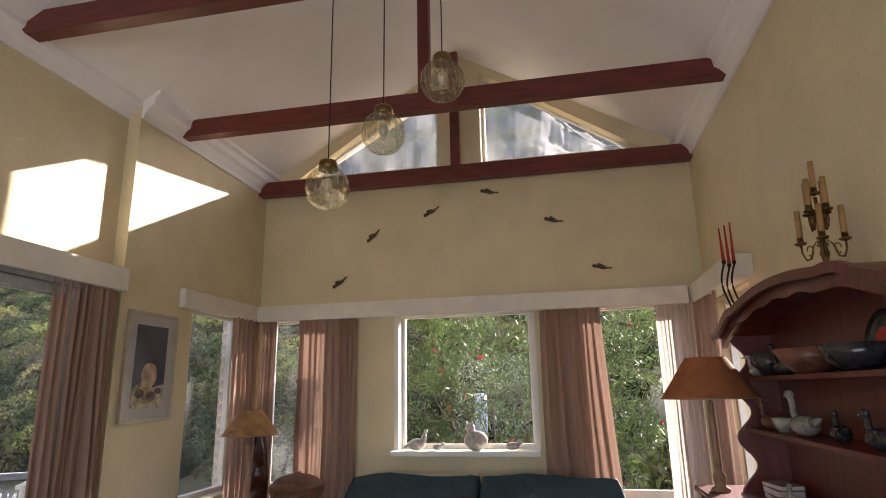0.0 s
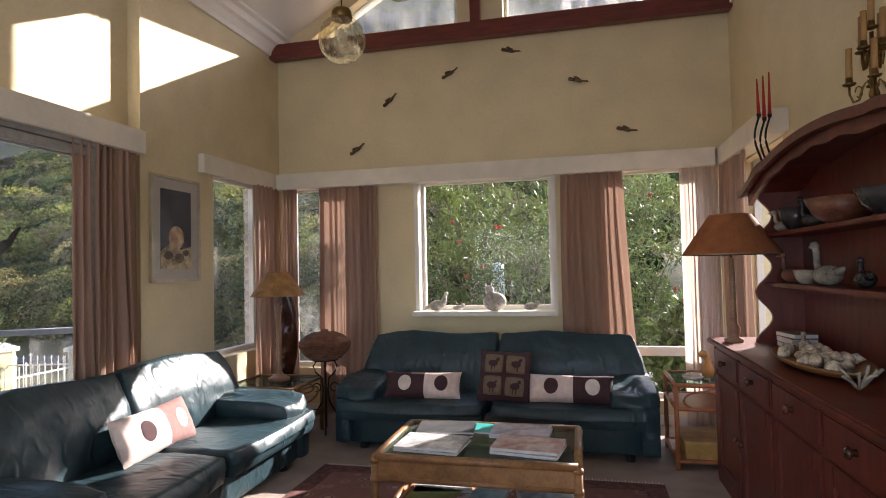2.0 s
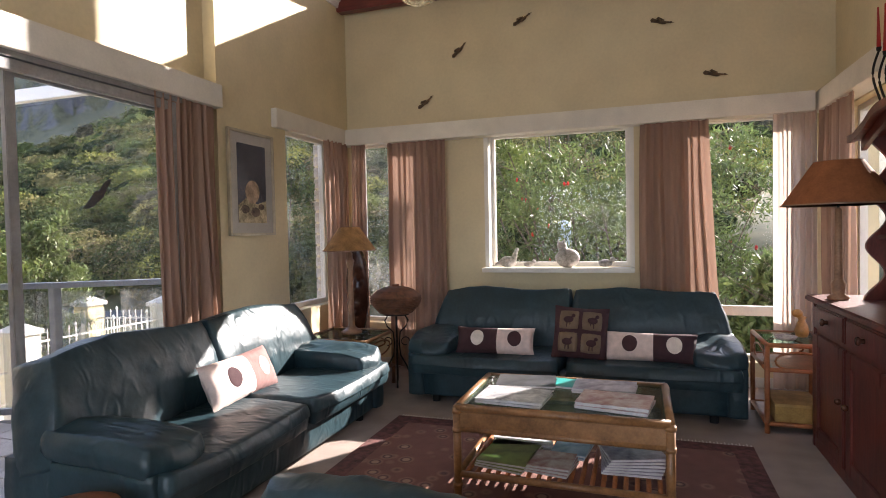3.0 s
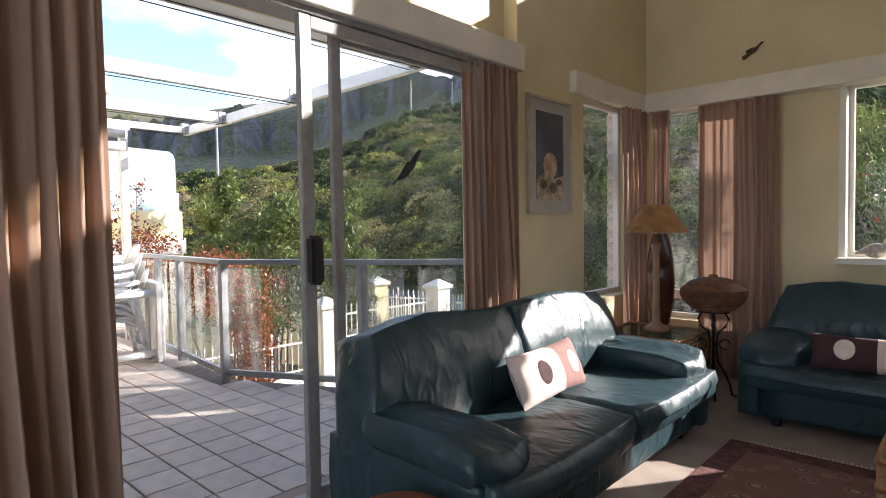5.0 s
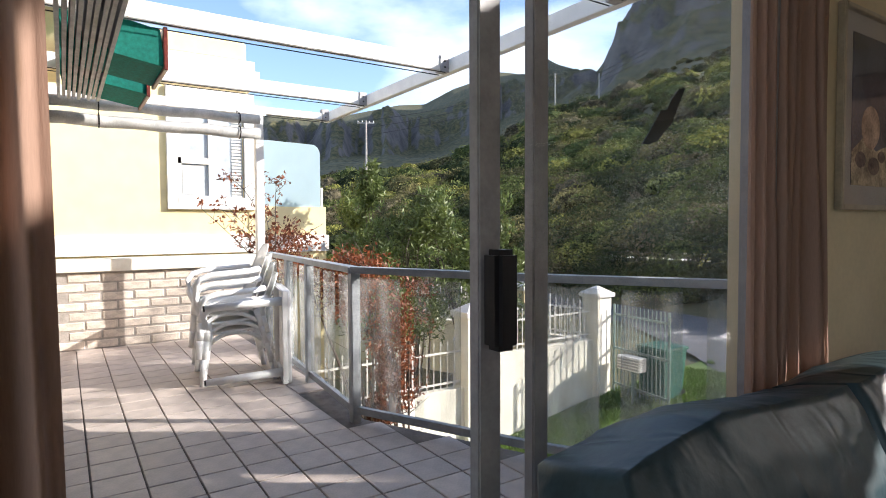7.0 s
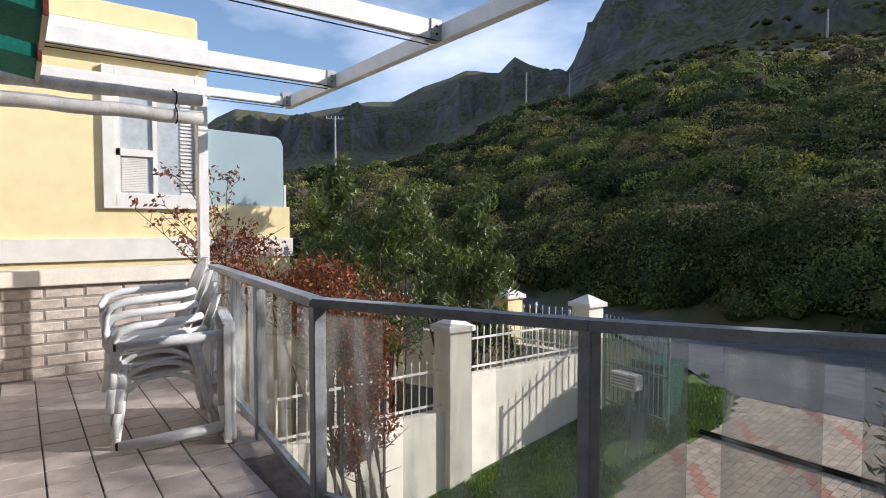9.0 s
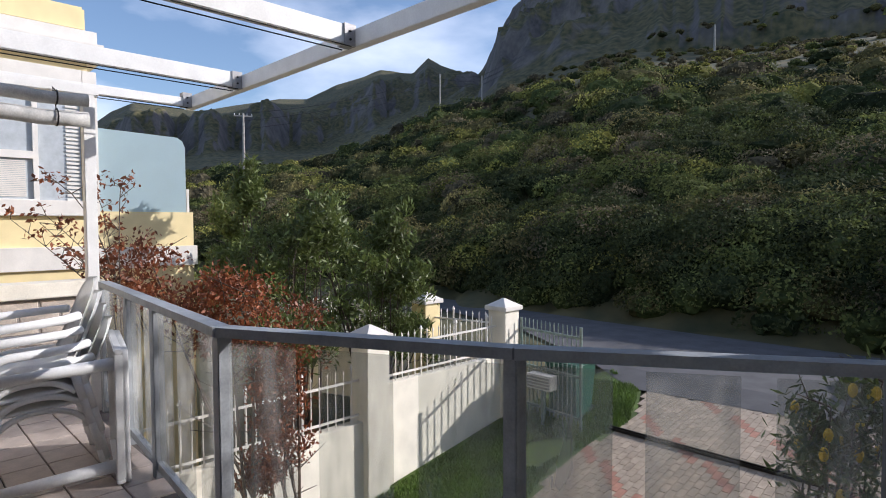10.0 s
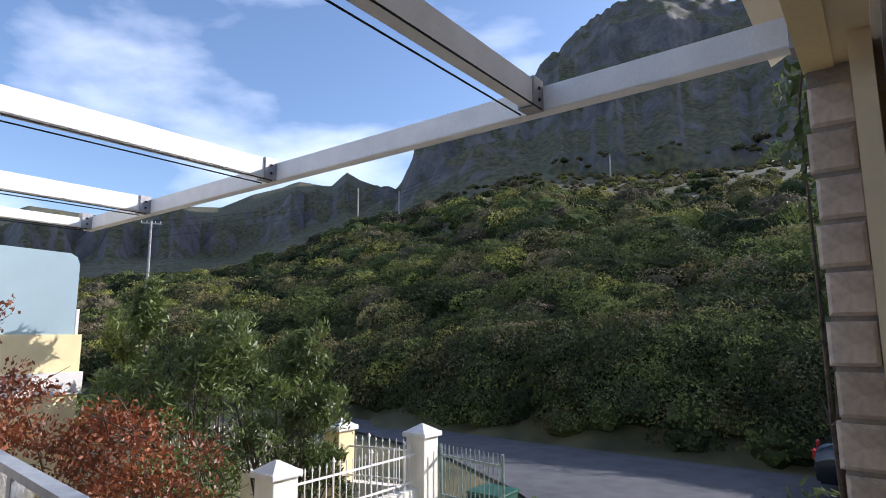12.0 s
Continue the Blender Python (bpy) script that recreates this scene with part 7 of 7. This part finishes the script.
rg = np.random.default_rng(31)
for k in range(9):
    th = thing("twig", "arching bare twig with sparse red leaves", "twig", (-9.3 + 0.06 * k, 3.5 - 0.05 * k, 0.35), group="arching twigs")
    tip = Vector((rg.uniform(-0.5, 0.3), rg.uniform(-0.95, 0.25), rg.uniform(0.55, 1.45)))
    pts = [Vector((tip.x * t, tip.y * t ** 1.3, tip.z * math.sin(t * 1.75) / math.sin(1.75) if k % 2 else tip.z * t)) for t in [i / 9 for i in range(10)]]
    bm = B()
    for i in range(9):
        rod(bm, pts[i], pts[i + 1], 0.008 - 0.0006 * i, 0.0074 - 0.0006 * i, 6)
    lp = [np.array(pts[0])]
    for i in range(2, 10):
        for _ in range(2):
            e = pts[i] + Vector((rg.uniform(-0.16, 0.16), rg.uniform(-0.16, 0.16), rg.uniform(-0.02, 0.14)))
            rod(bm, pts[i], e, 0.004, 0.002, 5)
            lp += [np.array(e) + rg.normal(size=3) * 0.025 for _ in range(6)]
    part("stem", bm, M_BARK, th)
    lp = np.array(lp)
    ob = new("leaves", leaf_mesh("leaves", lp, rg.normal(size=lp.shape), np.array([0.055]), np.array([0.028]), rg, M_LEAF_RED))
    ob.parent = th
# pale blue shape of unknown kind; the post is added to carry it
th = thing("plastic_drum", "pale blue upright object on an added post among the garden trees", "drum", (-1.32, 9.0, -1.6))
M_PALE_BLUE = mat("pale_blue_skin", (0.42, 0.55, 0.68), 0.5, var=0.1, bump=0.05)
bm = B(); lathe(bm, [(0.0, 2.45), (0.09, 2.45), (0.10, 2.6), (0.10, 2.9), (0.09, 3.02), (0.0, 3.04)]); part("body", bm, M_PALE_BLUE, th, smooth=True)
bm = B(); rod(bm, (0, 0, 0), (0, 0, 2.46), 0.035); part("post", bm, M_BARK, th)


# steel rail of the sliding gate across the driveway
bm = B(); box(bm, -7.62, 9.76, near_z(0, 9.8) + 0.045, -4.6, 9.85, near_z(0, 9.8) + 0.085, 0.006)
box(bm, -7.62, 9.79, near_z(0, 9.8) + 0.085, -4.6, 9.82, near_z(0, 9.8) + 0.11, 0.004)
solid("gate_rail", bm, M_IRON, "dark steel gate rail across the paved driveway", "gate rail")


# grass blades on the lawn strip
rg = np.random.default_rng(12)
LAWN = [(-9.3, 3.2), (-9.3, 9.6), (-8.9, 12.2), (-8.0, 11.5), (-7.5, 10.2), (-7.75, 8.4), (-7.3, 6.6), (-6.7, 4.0)]
gx, gy = rg.uniform(-9.35, -6.6, 60000), rg.uniform(3.2, 12.2, 60000)
ok = [i for i in range(60000) if inside(LAWN, gx[i], gy[i]) and noise.noise(Vector((gx[i] * 1.3, gy[i] * 1.3, 0))) > -0.25]
gp = np.array([(gx[i], gy[i], near_z(gx[i], gy[i]) + 0.06) for i in ok])
me = leaf_mesh("grass", gp, np.tile(np.array([[0, 0, 2.2]]), (len(gp), 1)), np.array([0.10]), np.array([0.014]), rg, mat("grass_blades", (0.10, 0.16, 0.03), 0.7, scale=1.5, var=0.25, bump=0, island=True, trans=0.3))
tagged(new("grass", me), "short green uneven grass on the lawn strip", "grass", kind="stuff")


# ---- power poles and wires ----
def power_pole(a, r, h, arms):
    x, y = CX + r * math.sin(radians(a)), CY + r * math.cos(radians(a))
    z = ground_z(a, r) - 0.3
    th = thing("power_pole", "weathered timber power pole with cross arms", "power pole", (x, y, z), -a, "power poles")
    bm = B(); rod(bm, (0, 0, 0), (0, 0, h), 0.19, 0.14, 10); part("pole", bm, M_CONCRETE, th)
    for k in range(arms):
        bm = B(); box(bm, -1.1, -0.06, h - 0.4 - 0.8 * k, 1.1, 0.06, h - 0.25 - 0.8 * k); part("cross_arm", bm, M_CONCRETE, th)
        for s in (-1, -0.45, 0.45, 1):
            bm = B(); rod(bm, (s, 0, h - 0.25 - 0.8 * k), (s, 0, h - 0.02 - 0.8 * k), 0.05, 0.04, 8); part("insulator", bm, M_WHITE, th)
    return Vector((x, y, z + h))


pa = power_pole(-64.3, 75, 10.3, 1)
pb = power_pole(-45.7, 112, 9.6, 0)
pc = power_pole(-41.6, 122, 6.6, 0)
power_pole(-20.6, 110, 5.5, 0)


def wire(p, q, sag, r):
    th = thing("power_line", "thin overhead power line", "wire", group="overhead lines")
    bm = B(); tube(bm, [p + (q - p) * (i / 14) - Vector((0, 0, sag * 4 * (i / 14) * (1 - i / 14))) for i in range(15)], r, 4); part("cable", bm, M_IRON, th)


UP = Vector((CX + 300 * math.sin(radians(-30)), CY + 300 * math.cos(radians(-30)), EYE_Z + 300 * math.tan(radians(19.6))))
for s in (0.0, -0.9, -1.9):
    o = Vector((0, 0, s))
    wire(pa + o, pb + o, 1.2, 0.03)
    wire(pb + o, pc + o, 0.4, 0.025)
    wire(pc + o, UP + o * 2.2, 1.5, 0.055)


# ---- pieces: deck tiles, bricks, pavers ----
def piece_mesh(name, sx, sy, sz, bevel, material):
    bm = B(); box(bm, -sx / 2, -sy / 2, -sz, sx / 2, sy / 2, 0)
    top = [e for e in bm.edges if all(abs(v.co.z) < 1e-6 for v in e.verts)]
    bmesh.ops.bevel(bm, geom=top, offset=bevel, segments=1, affect="EDGES")
    return mesh(name, bm, material)


deck = bpy.data.objects["deck_slab"]
TS = 0.228
tile_me = piece_mesh("floor_tile", TS - 0.008, TS - 0.008, 0.02, 0.003, M_TILE)
rs = random.Random(2)
for i in range(26):
    for j in range(14):
        x, y = XO - 0.12 - i * TS, 0.98 + j * TS
        if not all(inside(DECK, x + sx * TS * 0.45, y + sy * TS * 0.45) for sx in (-1, 1) for sy in (-1, 1)):
            continue
        ob = new("floor_tile", tile_me)
        ob.parent = deck
        ob.matrix_basis = pose(x, y, 0.0 + rs.uniform(-0.0008, 0.0008), rs.uniform(-0.12, 0.12), rs.uniform(-0.12, 0.12), 0)

BL, BH = 0.25, 0.108
brick_me = piece_mesh("brick", BL - 0.012, BH - 0.012, 0.05, 0.008, M_BRICK)
half_me = piece_mesh("brick_half", 0.092, BH - 0.012, 0.05, 0.008, M_BRICK)


def brick_face(parent, origin, ux, n, length, z0, z1, cap=400, bl=BL, bh=BH, me=None):
    """Courses of bricks on a face: origin at its lower start, ux along the course, n out of the face."""
    ux, n = Vector(ux), Vector(n)
    uz = Vector((0, 0, 1))
    rot = Matrix((ux, uz, n)).transposed().to_4x4()
    c = 0
    for j in range(int((z1 - z0) / bh)):
        off = (j % 2) * bl / 2
        for i in range(int((length - off) / bl + 0.35)):
            if c >= cap:
                return
            p = Vector(origin) + ux * (off + (i + 0.5) * bl) + uz * (z0 + (j + 0.5) * bh) + n * rs.uniform(0.004, 0.011)
            if (p - Vector(origin)).dot(ux) + bl / 2 > length + 0.02:
                continue
            ob = new("brick", me or brick_me)
            ob.parent = parent
            ob.matrix_basis = Matrix.Translation(p) @ rot
            c += 1


brick_big = piece_mesh("brick", 0.30 - 0.014, 0.098 - 0.014, 0.05, 0.009, M_BRICK)
brick_face(bpy.data.objects["parapet"], (-8.915, 0.88, 0), (0, 1, 0), (1, 0, 0), 2.1, 0.0, 0.80, 300, 0.30, 0.098, brick_big)
wing = bpy.data.objects["wing_wall"]
brick_face(wing, (-6.9, 0.86, 0), (-1, 0, 0), (0, 1, 0), 2.0, 0.0, 2.3, 280)
# outer skin of the door wall, with its end reveal towards the door
west = bpy.data.objects["wall_west"]
brick_face(west, (XO, 3.155, 0), (0, 1, 0), (-1, 0, 0), 0.99, 0.0, 3.2, 260)
bm = B(); box(bm, XO - 0.006, 3.152, 0, XO - 0.001, 4.15, 3.3); box(bm, XO - 0.006, 3.143, 0, XO + 0.079, 3.1475, 2.2)
setting("brick_backing", bm, M_MORTAR, "dark mortar between the bricks of the outer wall", "mortar")
for j in range(20):
    ob = new("brick", half_me)
    ob.parent = west
    ob.matrix_basis = Matrix.Translation((XO + 0.030 + 0.008 * (j % 2), 3.143 - 0.010, (j + 0.5) * BH)) @ Matrix(((1, 0, 0), (0, 0, 1), (0, -1, 0))).transposed().to_4x4()
for j in range(14):
    ob = new("brick", half_me)
    ob.parent = west
    ob.matrix_basis = Matrix.Translation((XO + 0.03, 4.98 - 0.002, 0.66 + (j + 0.5) * BH)) @ Matrix(((-1, 0, 0), (0, 0, 1), (0, -1, 0))).transposed().to_4x4()

# driveway pavers, with red bands
bed = bpy.data.objects["driveway_bed"]
DRIVE = [(-7.5, 10.3), (-7.7, 8.4), (-7.2, 6.6), (-6.6, 4.6), (-4.2, 4.6), (-3.3, 6.0), (-3.3, 11.8), (-7.9, 11.6)]
joined = B()
joined_red = B()
for i in range(46):
    for j in range(38):
        x, y = -7.9 + i * 0.104, 4.4 + j * 0.207 + (i % 2) * 0.10
        if not inside(DRIVE, x, y):
            continue
        u = x * 0.573 + y * 0.82 - 4.27
        red = u > -1.3 and (u % 1.25) < 0.13
        z = near_z(x, y) + 0.045
        bmx = joined_red if red else joined
        m = pose(x, y, z, rs.uniform(-0.6, 0.6), rs.uniform(-0.5, 0.5) - math.degrees(math.atan((near_z(x, y + 0.1) - near_z(x, y - 0.1)) / 0.2)), 90)
        vs = [bmx.verts.new(m @ Vector(p)) for p in ((-0.1, -0.049, 0), (0.1, -0.049, 0), (0.1, 0.049, 0), (-0.1, 0.049, 0), (-0.1, -0.049, -0.03), (0.1, -0.049, -0.03), (0.1, 0.049, -0.03), (-0.1, 0.049, -0.03))]
        for f in ((0, 1, 2, 3), (0, 4, 5, 1), (1, 5, 6, 2), (2, 6, 7, 3), (3, 7, 4, 0)):
            bmx.faces.new([vs[q] for q in f])
M_PAVER_I = mat("clay_paver_field", (0.37, 0.30, 0.225), 0.85, scale=8, var=0.12, bump=0.3, island=True, obj_var=0.14)
M_PAVER_RI = mat("red_paver_band", (0.36, 0.185, 0.13), 0.85, scale=8, var=0.12, bump=0.3, island=True, obj_var=0.12)
tagged(part("pavers", joined, M_PAVER_I, bed), kind="stuff")
tagged(part("red_pavers", joined_red, M_PAVER_RI, bed), kind="stuff")
